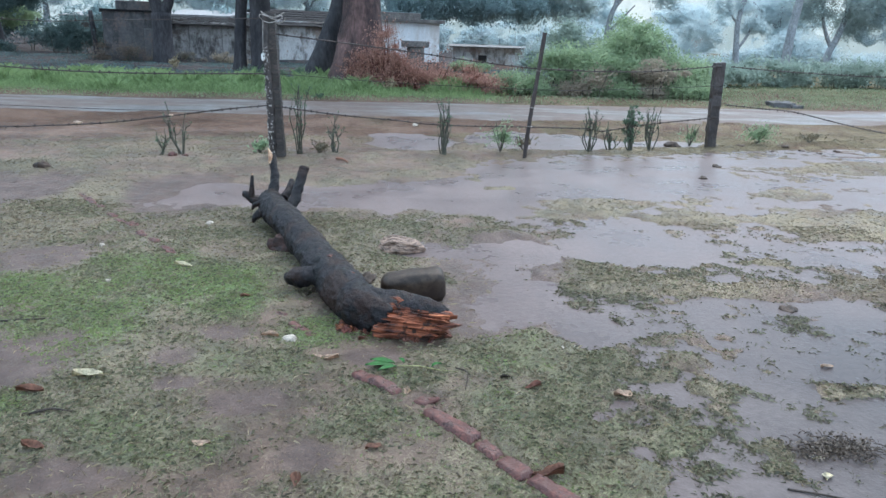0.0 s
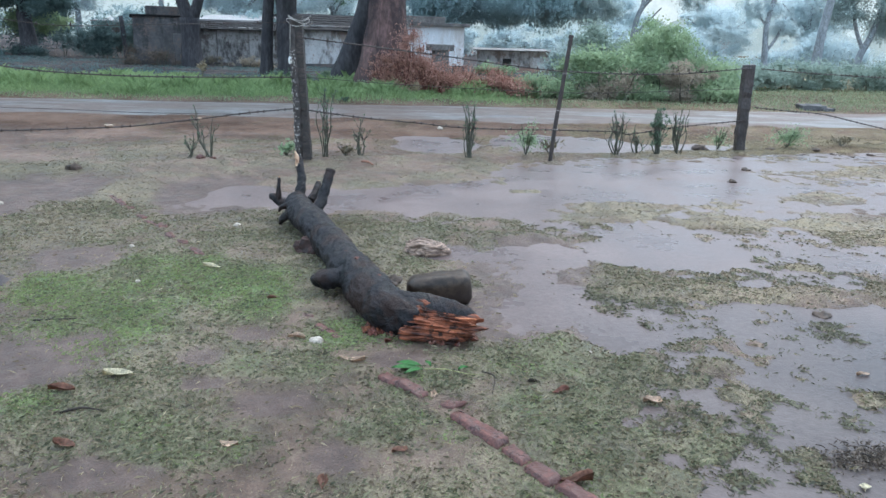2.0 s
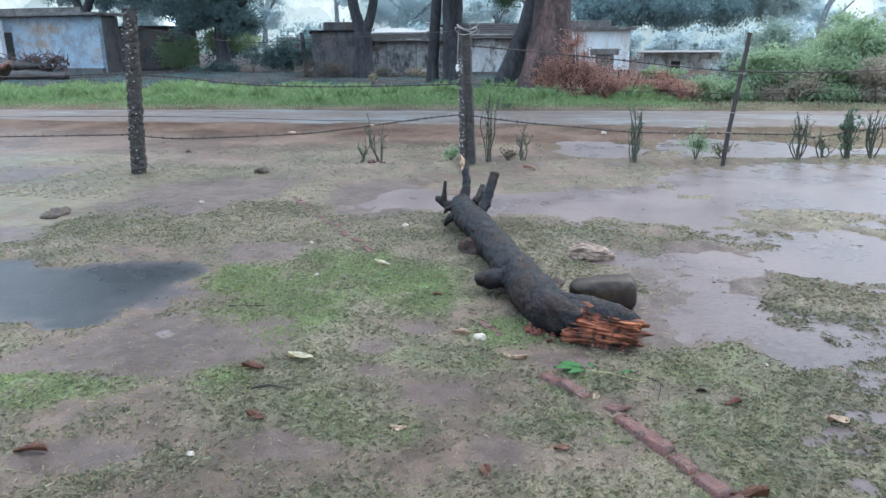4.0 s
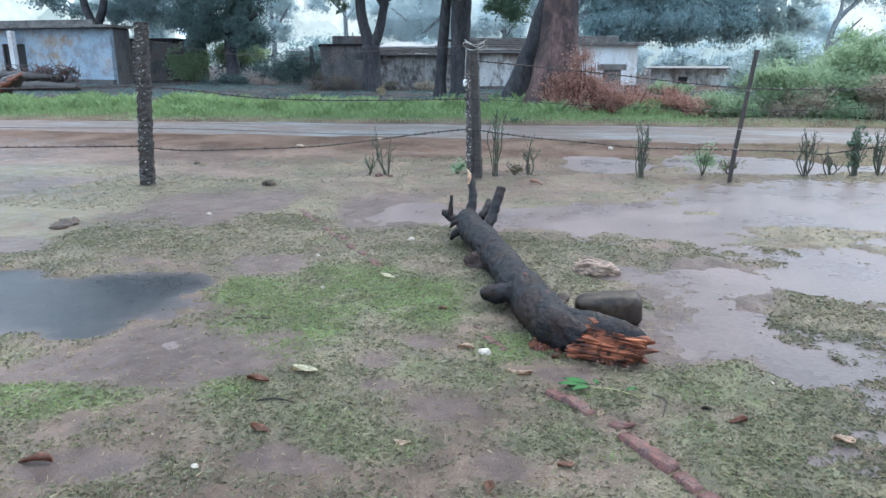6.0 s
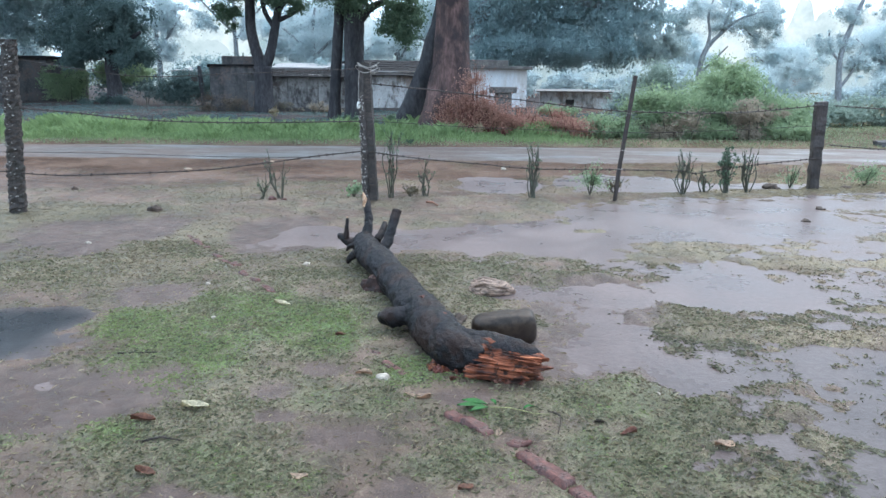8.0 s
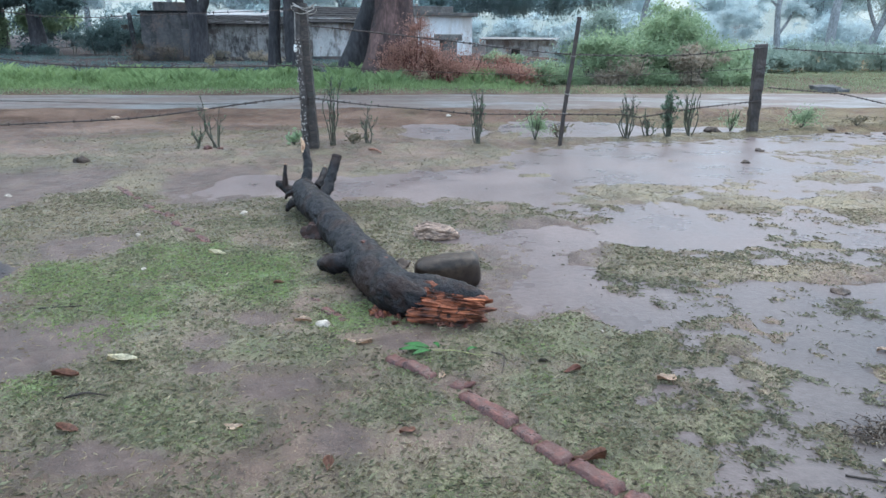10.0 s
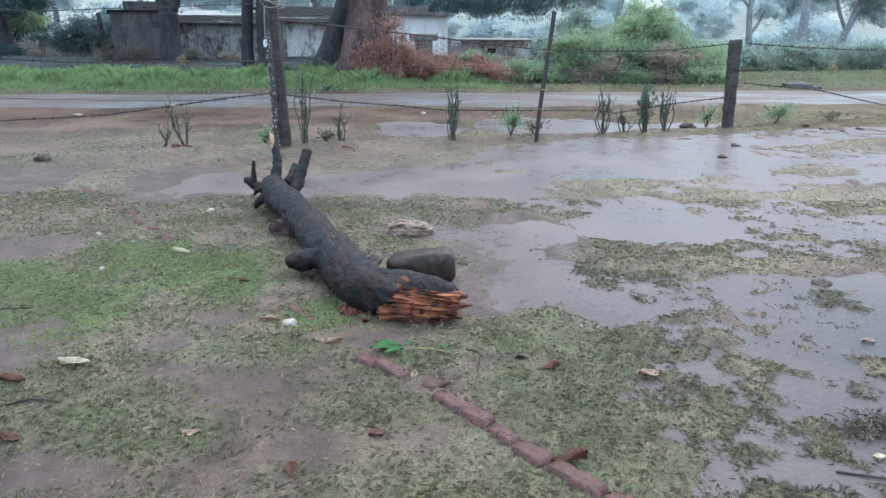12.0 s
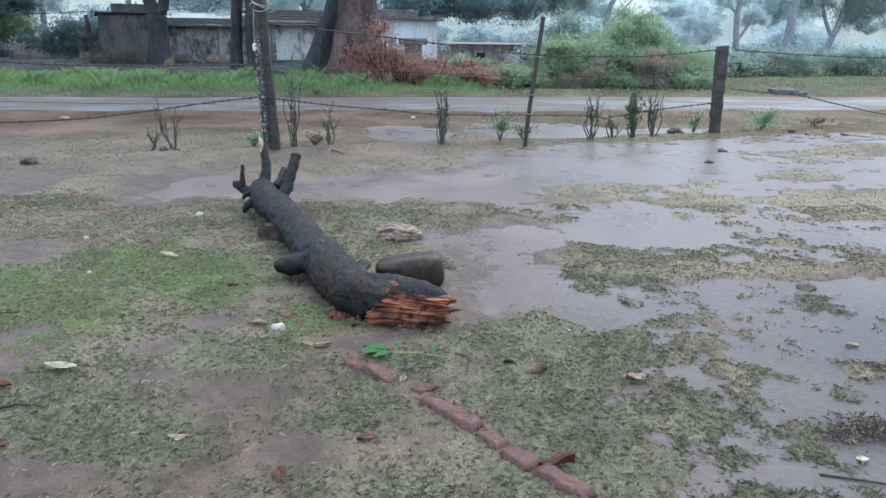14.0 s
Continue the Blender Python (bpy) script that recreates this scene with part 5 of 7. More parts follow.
def build_short_post():
    ob = thing("fence_post", (4.01, 10.83, 0), "short squared dark wooden fence post", "fence post", "posts of the wire fence")
    bm = box(-0.072, -0.07, -0.05, 0.072, 0.07, 1.27, 0.012)
    bmesh.ops.subdivide_edges(bm, edges=[e for e in bm.edges if abs(e.verts[0].co.z - e.verts[1].co.z) > 0.5], cuts=24)
    for v in bm.verts:
        f = max(v.co.z, 0) / 1.27
        v.co.x = v.co.x * (0.92 + 0.10 * f) - 0.03 * f
        if v.co.z > 1.2:
            v.co.z += 0.12 * v.co.x
    roughen(bm, 0.014, 0.09, 12)
    part("shaft", bm, M_WOODPOST, ob)
    for z in (0.48, 0.93, 1.2):
        part("wire_tie", tube([(0.084 * math.cos(a) - 0.03 * z / 1.27, 0.084 * math.sin(a), z + 0.008 * math.sin(3 * a)) for a in np.linspace(0, 6.2, 16)], [0.005] * 16, 5), M_IRON, ob)


build_short_post()


def build_pole():
    ob = thing("fence_pole", (1.02, 9.24, 0), "thin leaning rusty iron fence pole", "fence pole", "posts of the wire fence")
    part("shaft", tube([(0, 0, -0.04), (0.03, 0, 0.4), (0.095, 0, 1.0), (0.152, 0, 1.57)], [0.027, 0.027, 0.027, 0.027], 10, 0.10, 0.05, 3, step=0.06), M_IRON, ob, "", True)
    part("cap", tube([(0.150, 0, 1.552), (0.154, 0, 1.585)], [0.031, 0.031], 10), M_IRON, ob)
    for f in (0.42, 0.66, 1.12):
        x = 0.152 * f / 1.57
        part("wire_tie", tube([(x + 0.033 * math.cos(a), 0.033 * math.sin(a), f + 0.004 * math.sin(2 * a)) for a in np.linspace(0, 6.2, 10)], [0.005] * 10, 5), M_POST_PALE, ob)


build_pole()


def barbed_wire(points, label, barbs=0.115, radius=0.0075, off=-0.06):
    """Twisted strand hung through points (u, z) with a barb every few centimetres."""
    path = [along(u, z, off) for u, z in points]
    at = path[0].copy()
    ob = thing("barbed_wire", at, label, "barbed wire", "strands of the wire fence")
    bm = tube([p - at for p in path], [radius] * len(path), 6, 0.0, 0.1, 0, step=0.05)
    part("strand", bm, M_IRON, ob, "", True)
    if barbs:
        lengths = [0]
        for a, b in zip(path, path[1:]):
            lengths.append(lengths[-1] + (b - a).length)
        bm = bmesh.new()
        s, r = 0.05, random.Random(int(lengths[-1] * 100))
        while s < lengths[-1]:
            k = max(i for i in range(len(path)) if lengths[i] <= s)
            k = min(k, len(path) - 2)
            f = (s - lengths[k]) / (lengths[k + 1] - lengths[k])
            c = path[k].lerp(path[k + 1], f) - at
            for j in range(2):
                w = Vector((r.uniform(-0.6, 0.6), r.uniform(-0.4, 0.4), r.choice((-1, 1)))).normalized()
                t = tube([c - w * 0.018, c, c + w * 0.018], [0.003, 0.010, 0.003], 5)
                me = bpy.data.meshes.new("t")
                t.to_mesh(me)
                t.free()
                bm.from_mesh(me)
                bpy.data.meshes.remove(me)
            s += barbs * r.uniform(0.5, 1.5)
        tagged(part("barbed_strand", bm, M_IRON, ob), kind="stuff")
    return ob


barbed_wire([(-3.94, 0.49), (-3.4, 0.445), (-2.84, 0.45), (-1.92, 0.475), (-1.18, 0.55), (-0.6, 0.62), (-0.06, 0.665)], "sagging rusty barbed wire low between posts")
barbed_wire([(-8.5, 0.62), (-6.5, 0.52), (-3.94, 0.50)], "rusty barbed wire low beyond the concrete post")
barbed_wire([(0.05, 0.645), (0.68, 0.555), (1.47, 0.475), (2.08, 0.41), (3.34, 0.37), (4.33, 0.33), (4.47, 0.295), (5.32, 0.39), (6.5, 0.475)], "sagging rusty barbed wire low between posts")
barbed_wire([(6.6, 0.66), (7.3, 0.60), (7.97, 0.545), (8.98, 0.36), (10.0, 0.19), (11.2, 0.06)], "barbed wire drooping to the ground")
barbed_wire([(0.0, 1.46), (0.8, 1.385), (1.46, 1.32), (1.9, 1.275), (2.59, 1.20), (3.46, 1.13), (5.02, 1.115), (6.42, 1.22)], "rusty barbed wire high between posts")
barbed_wire([(6.6, 1.21), (7.83, 1.15), (9.9, 1.10), (13, 1.18)], "rusty barbed wire high past the short post")
barbed_wire([(-3.85, 1.18), (-3.24, 1.125), (-2.61, 1.05), (-1.63, 1.01), (-0.05, 1.02)], "rusty barbed wire midway between posts")
barbed_wire([(-3.85, 1.70), (-2.63, 1.52), (-1.61, 1.55), (-0.05, 1.63)], "thin high wire between posts", 0.3, 0.004)
barbed_wire([(-8.0, 0.8), (-5.47, 0.73), (-3.98, 0.71), (-2.96, 0.68), (-1.64, 0.62), (-0.6, 0.60)], "thin plain fence wire", 0, 0.0035)
barbed_wire([(0.05, 1.02), (1.5, 0.93), (3.46, 0.86), (4.6, 0.87), (6.45, 0.935)], "thin plain fence wire", 0, 0.0035)
barbed_wire([(-8.0, 1.25), (-6.0, 1.16), (-3.95, 1.18)], "rusty barbed wire beyond the concrete post")

for k, (u, z, s) in enumerate([(-2.1, 0.48, 0.05), (-1.16, 0.56, 0.03), (0.95, 0.53, 0.02), (1.35, 0.49, 0.03)]):
    snag = part("caught_leaf", blob((s, 0.012, s * 0.35), 0.012, 0.03, 300 + k, 2, 1.0), M_TAN if k < 2 else M_LITTER)
    snag.location = along(u, z - 0.008, -0.066)
    tagged(snag, "dry leaf scrap caught on barbed wire", "leaf", "scraps caught on the wire")


# ---- pruned shrubs and weeds along the fence ----
def pruned_shrub(x, y, height, stems, spread, leaves, seed, label, leaf=M_LEAF_MID, leaf_size=0.035):
    z = float(ground_height(x, y))
    ob = thing("pruned_shrub", (x, y, z), label, "shrub", "shrubs along the fence")
    r = random.Random(seed)
    blobs = []
    for k in range(stems):
        a = r.uniform(0, 2 * math.pi)
        reach = spread * r.uniform(0.1, 0.95)
        h = height * (1.0 if k == 0 else r.uniform(0.5, 0.98))
        foot = Vector((r.uniform(-0.035, 0.035), r.uniform(-0.02, 0.02), -0.02))
        top = Vector((math.cos(a) * reach, math.sin(a) * reach * 0.5, h))
        knee = foot.lerp(top, 0.4) + Vector((r.uniform(-0.03, 0.03) + 0.25 * top.x, 0, 0.0))
        neck = foot.lerp(top, 0.75) + Vector((r.uniform(-0.025, 0.025), 0, 0.0))
        stem = part("stem", tube([foot, knee, neck, top], [0.009, 0.0075, 0.006, 0.004], 6, 0.2, 0.04, seed + k, step=0.05), M_STEM, ob)
        for j in range(r.choice((2, 3, 4))):
            s = knee.lerp(top, r.uniform(0.0, 0.9))
            e = s + Vector((r.uniform(-0.08, 0.08), r.uniform(-0.04, 0.04), r.uniform(0.05, 0.13)))
            part("side_shoot", tube([s, s.lerp(e, 0.5) + Vector((0.3 * (e.x - s.x), 0, 0)), e], [0.005, 0.004, 0.002], 5), M_STEM, stem)
            blobs.append((*e, 0.025, 0.025, 0.03))
        blobs += [(*top, 0.022, 0.02, 0.04), (*neck, 0.03, 0.03, 0.05), (*knee, 0.03, 0.03, 0.06)]
    if leaves:
        leaf_cloud("leaves", blobs, int(leaves * 1.6), leaf_size * 0.75, leaf, ob, seed, 0.1)
    return ob


pruned_shrub(-3.17, 8.42, 0.60, 5, 0.24, 60, 12, "pruned shrub with spreading bare thin stems")
pruned_shrub(-3.42, 8.40, 0.24, 4, 0.10, 50, 2, "small bare sprouting shrub", M_LEAF_MID)
pruned_shrub(-1.80, 8.60, 0.82, 7, 0.18, 150, 3, "tall thin many stemmed shrub beside the double post")
pruned_shrub(-1.39, 8.77, 0.45, 5, 0.17, 60, 4, "bare spreading pruned shrub")
pruned_shrub(-0.04, 9.06, 0.68, 9, 0.20, 170, 5, "bushy pruned shrub of bare dark stems")
pruned_shrub(2.01, 9.98, 0.58, 9, 0.16, 150, 6, "pruned shrub of dark upright stems")
pruned_shrub(2.62, 10.12, 0.60, 11, 0.18, 620, 7, "leafy green pruned shrub", M_LEAF_MID, 0.05)
pruned_shrub(2.95, 10.28, 0.62, 9, 0.17, 180, 8, "pruned shrub of dark upright stems")
pruned_shrub(2.33, 10.15, 0.34, 5, 0.13, 110, 9, "low sprouting shrub at a puddle")


def weed(x, y, w, h, count, seed, label, mat=M_GRASS_BRIGHT, size=0.05):
    z = float(ground_height(x, y))
    ob = thing("weed_clump", (x, y, z), label, "weed", "weeds along the fence")
    r = random.Random(seed)
    for k in range(6):
        a = r.random() * 6.28
        part("stem", tube([(0, 0, -0.01), (w * 0.4 * math.cos(a), w * 0.3 * math.sin(a), h * 0.5), (w * 0.7 * math.cos(a), w * 0.5 * math.sin(a), h * r.uniform(0.7, 1))], [0.006, 0.005, 0.003], 5), M_STEM, ob)
    leaf_cloud("leaves", [(0, 0, h * 0.42, w, w * 0.6, h * 0.45), (w * 0.3, 0, h * 0.6, w * 0.5, w * 0.4, h * 0.35)], count, size, mat, ob, seed, 0.15)
    return ob


weed(0.72, 9.48, 0.21, 0.44, 1100, 1, "soft green weed standing in the pool", M_LEAF_BUSH, 0.034)
weed(1.05, 9.75, 0.2, 0.22, 150, 2, "thin pale weed standing in the pool", M_GRASS)
weed(-2.33, 8.80, 0.16, 0.20, 220, 3, "low green weed beside the post", M_LEAF_BUSH)
weed(4.85, 11.15, 0.30, 0.34, 1000, 4, "green weed clump beside the short post", M_LEAF_BUSH, 0.036)
weed(3.75, 11.0, 0.18, 0.38, 420, 5, "thin pale weed before the short post", M_LEAF_BUSH, 0.03)
weed(-1.6, 8.9, 0.16, 0.16, 120, 6, "low weed near the fence", M_GRASS)
weed(5.9, 11.6, 0.3, 0.16, 160, 7, "low pale weed past the post", M_GRASS)
weed(-3.0, 16.75, 0.14, 0.12, 120, 8, "small dark weed at the road's edge", M_LEAF_MID)


# ---- houses ----
H_AT, H_WAY = Vector((-1.7, 36.8, 0)), Vector((12.5, 6.0, 0)).normalized()
H_BACK = Vector((-H_WAY.y, H_WAY.x, 0))


def wall_box(u0, u1, v0, v1, z0, z1, origin, bevel=0.0, cuts=0, rough=0.0, seed=1):
    """A box in a house's own directions: u along its front, v back from it; about origin."""
    bm = box(u0, v0, z0, u1, v1, z1, bevel)
    if cuts:
        bmesh.ops.subdivide_edges(bm, edges=bm.edges[:], cuts=cuts, use_grid_fill=True)
    if rough:
        roughen(bm, rough, 0.5, seed)
    for v in bm.verts:
        v.co = H_AT + H_WAY * v.co.x + H_BACK * v.co.y + Vector((0, 0, v.co.z)) - origin
    return bm


def build_row_house():
    o = H_AT - H_WAY * 3
    house = thing("row_house", o, "long low old village house with stained limewashed walls", "house")
    part("wall", wall_box(-3.0, 1.25, 0, 0.3, -0.1, 2.10, o), M_WHITE, house, "white limewashed wall with dark streaks")
    part("wall", wall_box(0.95, 1.25, 0.3, 5.0, -0.1, 2.10, o), M_WHITE, house, "white limewashed end wall")
    part("wall", wall_box(-7.25, -3.0, 0.05, 0.35, -0.1, 1.95, o), M_PLASTER, house, "dirty white plaster wall")
    part("wall", wall_box(-11.5, -7.25, 0.0, 0.3, -0.1, 1.72, o, 0, 6, 0.05, 3), M_STAINED, house, "crumbling stained plaster wall")
    part("wall", wall_box(-11.5, 1.25, 4.7, 5.0, -0.1, 2.0, o), M_STONE, house, "back wall")
    part("roof_slab", wall_box(-3.1, 1.42, -0.28, 5.2, 2.10, 2.26, o, 0.02), M_SLAB, house, "flat cement roof slab")
    part("parapet", wall_box(-3.0, 0.2, 0.0, 0.25, 2.264, 2.55, o, 0.02), M_SLAB, house, "low cement parapet")
    part("plinth", wall_box(-11.5, 1.35, -0.12, -0.004, -0.1, 0.22, o), M_STONE, house, "dark wet plinth")
    # tiled roof with rows of tiles, sloping back
    for name, u0, u1, z0, z1 in (("tiled_roof", -7.4, -3.12, 1.72, 2.46), ("tiled_roof", -11.6, -7.42, 1.62, 1.98)):
        bm = bmesh.new()
        rows_n, n = 7, int((u1 - u0) / 0.22)
        for rr in range(rows_n):
            f0, f1 = rr / rows_n, (rr + 1.15) / rows_n
            for k in range(n):
                a, b = u0 + (u1 - u0) * k / n, u0 + (u1 - u0) * (k + 1) / n
                h = 0.012 * (k % 2) + 0.016 * noise.noise(Vector((k * 0.7, rr * 1.3, u0)))
                qs = []
                for u, f, lift in ((a, f0, 0.022), (b, f0, 0.022), (b, f1, 0.0), (a, f1, 0.0)):
                    v = -0.45 + 2.2 * f
                    z = z0 + (z1 - z0) * f + h + lift
                    qs.append(H_AT + H_WAY * u + H_BACK * v + Vector((0, 0, z)) - o)
                top = [bm.verts.new(q) for q in qs]
                low = [bm.verts.new(q - Vector((0, 0, 0.04))) for q in qs]
                bm.faces.new(top)
                bm.faces.new(low[::-1])
                for s in range(4):
                    bm.faces.new((top[s], low[s], low[(s + 1) % 4], top[(s + 1) % 4]))
        part(name, bm, M_ROOF, house, "dark mossy tiled roof")
        part("roof_back", wall_box(u0, u1, 1.75, 5.0, z1 - 0.1, z1 + 0.02, o), M_ROOF, house)
    for u in (-10.8, -9.4, -8.2, -7.1):
        part("pilaster", wall_box(u, u + 0.22, -0.1, 0.02, 0, 1.62, o, 0.02), M_STAINED, house)
    return house


build_row_house()


def build_outbuilding():
    o = H_AT - H_WAY * 12.8
    shed = thing("outbuilding", o, "low dark mossy stone outbuilding with a tank on its roof", "outbuilding")
    part("wall", wall_box(-14.15, -11.52, -0.05, 0.35, -0.1, 2.06, o, 0, 5, 0.06, 5), M_STONE, shed)
    part("wall", wall_box(-14.15, -13.8, 0.35, 4.5, -0.1, 2.0, o), M_STONE, shed)
    part("roof", wall_box(-14.25, -11.45, -0.15, 4.6, 2.06, 2.14, o, 0.02), M_ROOF, shed)
    part("tank", wall_box(-13.6, -11.5, 0.1, 1.5, 2.144, 2.5, o, 0.03), M_STONE, shed, "dark cement water tank")
    part("buttress", wall_box(-12.6, -12.2, -0.35, -0.054, -0.1, 1.4, o, 0.04), M_STONE, shed)


build_outbuilding()


def build_wash_stand():
    o = H_AT - H_WAY * 0.5 - H_BACK * 1.0
    st = thing("water_stand", o, "grey cement water stand before the white wall", "water stand")
    part("basin", wall_box(-1.12, 0.12, -1.35, -0.7, 0.95, 1.25, o, 0.06), M_SLAB, st)
    part("pedestal", wall_box(-0.85, -0.1, -1.25, -0.8, -0.05, 0.945, o, 0.03), M_SLAB, st)


build_wash_stand()


def build_blue_house():
    o = Vector((-33, 34, 0))
    house = thing("blue_house", o, "pale blue limewashed house with rust stains", "house")
    w = lambda x0, y0, z0, x1, y1, z1, bev=0.0: box(x0 - o.x, y0 - o.y, z0, x1 - o.x, y1 - o.y, z1, bev)
    part("wall", w(-34.50, 34, -0.1, -28.65, 34.3, 3.1), M_BLUE, house, "peeling pale blue front wall")
    part("wall", w(-28.95, 34.3, -0.1, -28.65, 35.6, 3.1), M_STONE, house, "stained side wall")
    part("wall", w(-44, 34, -0.1, -36.15, 34.3, 3.3), M_BLUE, house)
    part("wall", w(-44, 35.3, -0.1, -28.95, 35.6, 3.1), M_STONE, house)
    part("lintel", w(-36.15, 34, 2.3, -34.50, 34.3, 3.1), M_BLUE, house)
    # flat dark panel stands for the shade inside the open doorway
    door = part("door", w(-36.10, 34.12, -0.05, -34.55, 34.2, 2.3), M_DARK, house, "dark panel filling the shaded door opening")
    part("door_frame", w(-36.15, 34.02, -0.05, -36.05, 34.118, 2.3), M_WOODPOST, door)
    part("door_frame", w(-34.60, 34.02, -0.05, -34.50, 34.118, 2.3), M_WOODPOST, door)
    part("door_rail", w(-36.05, 34.08, 1.1, -34.60, 34.118, 1.2), M_WOODPOST, door)
    part("column", w(-34.95, 33.3, -0.1, -34.65, 33.6, 3.0, 0.03), M_WHITE, house, "pale veranda column")
    part("roof_slab", w(-44.2, 33.4, 3.12, -28.4, 35.8, 3.28, 0.03), M_SLAB, house, "flat stained roof slab")
    part("parapet", w(-44, 34.6, 3.284, -30.2, 34.85, 3.62, 0.03), M_SLAB, house, "low roof parapet")
    part("plinth", w(-44, 33.7, -0.1, -28.5, 33.996, 0.35), M_STONE, house)


build_blue_house()


def build_shed():
    o = Vector((-31.3, 40.5, 0))
    shed = thing("shed", o, "dark brick shed with a flat roof", "shed")
    part("wall", box(-2.0, -0.2, -0.1, 2.0, 0.1, 2.6), M_STONE, shed)
    part("wall", box(1.7, 0.1, -0.1, 2.0, 3.0, 2.6), M_STONE, shed)
    part("roof", box(-2.2, -0.5, 2.6, 2.3, 3.2, 2.74, 0.02), M_ROOF, shed)


build_shed()


def low_house(x, y, base, w, d, h, wall, roof, label, roof_lift=0.25):
    o = Vector((x, y, base))
    hs = thing("far_house", o, label, "house", "far houses")
    part("wall", box(-w / 2, 0, -0.2, w / 2, 0.25, h), wall, hs)
    part("wall", box(w / 2 - 0.25, 0.25, -0.2, w / 2, d, h), wall, hs)
    part("wall", box(-w / 2, 0.25, -0.2, -w / 2 + 0.25, d, h), wall, hs)
    bm = box(-w / 2 - 0.35, -0.5, h, w / 2 + 0.35, d + 0.3, h + 0.1)
    for v in bm.verts:
        if v.co.y > d / 2:
            v.co.z += roof_lift
    part("roof", bm, roof, hs)
    # dark sheet on the wall stands for the unlit window opening
    part("window", box(-w * 0.2, -0.03, h * 0.4, -w * 0.2 + 0.7, -0.004, h * 0.75), M_DARK, hs)
    part("door", box(w * 0.12, -0.03, -0.1, w * 0.12 + 0.8, -0.004, h * 0.8), M_WHITE, hs)
    return hs


low_house(3.7, 60, -1.6, 7.0, 5, 2.3, M_PLASTER, M_SLAB, "low distant house with a flat grey roof", 0.1)
low_house(-22.5, 52, 0, 9, 5, 2.0, M_DIRTY, M_TIN, "low pale house with a tin roof behind the hedge", 0.5)
low_house(-16.5, 48, 0, 4, 4, 2.2, M_DIRTY, M_TIN, "small tin roofed house behind the outbuilding", 0.4)
low_house(27, 85, 0.0, 5, 4, 2.1, M_WHITE, M_TIN, "small white hut far off", 0.2)


# ---- trees ----
def tree(name, at, limbs, bark, label, crowns=(), category="tree", group="trees along the road"):
    """limbs: (path from the foot, radii, roughness); crowns: (blobs, count, size, material, seed, droop)."""
    ob = thing(name, at, label, category, group)
    for k, (path, radii, rough) in enumerate(limbs):
        sides = 22 if max(radii) > 0.35 else (14 if max(radii) > 0.12 else 8)
        part("trunk" if k == 0 else "limb", tube(path, radii, sides, rough, max(radii) * 0.9, k + len(label), step=max(0.12, max(radii) * 0.5)), bark, ob, "", True)
    for blobs, count, size, material, seed, droop in crowns:
        leaf_cloud("crown", blobs, int(count * 3.2), size * 0.46, material, ob, seed, 0.3, droop)
    return ob


def puffs(cx, cy, cz, rx, ry, rz, n, size, seed):
    """Uneven blobs spread through a crown."""
    r = random.Random(seed)
    out = []
    while len(out) < int(n * 1.7):
        d = Vector((r.uniform(-1, 1), r.uniform(-1, 1), r.uniform(-1, 1)))
        if d.length > 1:
            continue
        s = size * 0.85 * r.uniform(0.35, 1.35)
        out.append((cx + d.x * rx, cy + d.y * ry, cz + d.z * rz, s, s, s * 0.7))
    return out


# great reddish trunk with flaring roots and a dark twin stem
tree("great_tree", (-2.5, 20.6, 0), [
    ([(-0.05, 0, -0.2), (-0.08, 0, 0.35), (-0.02, 0, 1.0), (0.0, 0, 1.9), (0.03, 0, 3.7), (0.1, 0, 7.0), (0.2, 0.2, 11)], [1.02, 0.84, 0.66, 0.54, 0.44, 0.40, 0.3], 0.16),
    ([(-0.75, 0.3, -0.2), (-0.55, 0.3, 0.3), (-0.25, 0.2, 1.0)], [0.34, 0.30, 0.2], 0.2),
    ([(0.85, -0.2, -0.2), (0.62, -0.2, 0.35), (0.3, -0.1, 1.1)], [0.32, 0.28, 0.18], 0.2),
    ([(0.25, -0.85, -0.2), (0.2, -0.62, 0.35), (0.1, -0.35, 1.2)], [0.30, 0.26, 0.18], 0.2),
    ([(-0.35, -0.75, -0.2), (-0.3, -0.6, 0.3), (-0.15, -0.35, 1.1)], [0.28, 0.24, 0.16], 0.2),
], M_TRUNK_RED, "massive reddish brown tree trunk with flaring roots", [
    # crown out of view, added to darken what the pools mirror
    (puffs(0.3, 0, 9.6, 6.5, 4.5, 3.2, 46, 1.7, 3), 14000, 0.42, M_LEAF_MID, 3, 0.5),
])
tree("leaning_tree", (-3.75, 21.6, 0), [
    ([(-0.35, 0, -0.2), (-0.15, 0, 0.4), (0.25, 0, 1.4), (0.65, 0, 2.6), (0.95, 0, 3.8), (1.2, 0, 6)], [0.46, 0.36, 0.31, 0.29, 0.27, 0.24], 0.12),
], M_TRUNK, "dark leaning trunk beside the great tree")
tree("slim_tree", (-7.5, 26.2, 0), [
    ([(-0.05, 0, -0.1), (0.0, 0, 1.0), (0.12, 0, 2.6), (0.25, 0, 4.2), (0.4, 0, 6.5)], [0.27, 0.21, 0.19, 0.18, 0.14], 0.10),
], M_TRUNK, "slim straight brown trunk before the house", [
    (puffs(-0.3, 0, 5.6, 2.6, 2.0, 0.9, 10, 0.8, 12), 2200, 0.24, M_LEAF_MID, 12, 0.6),
])
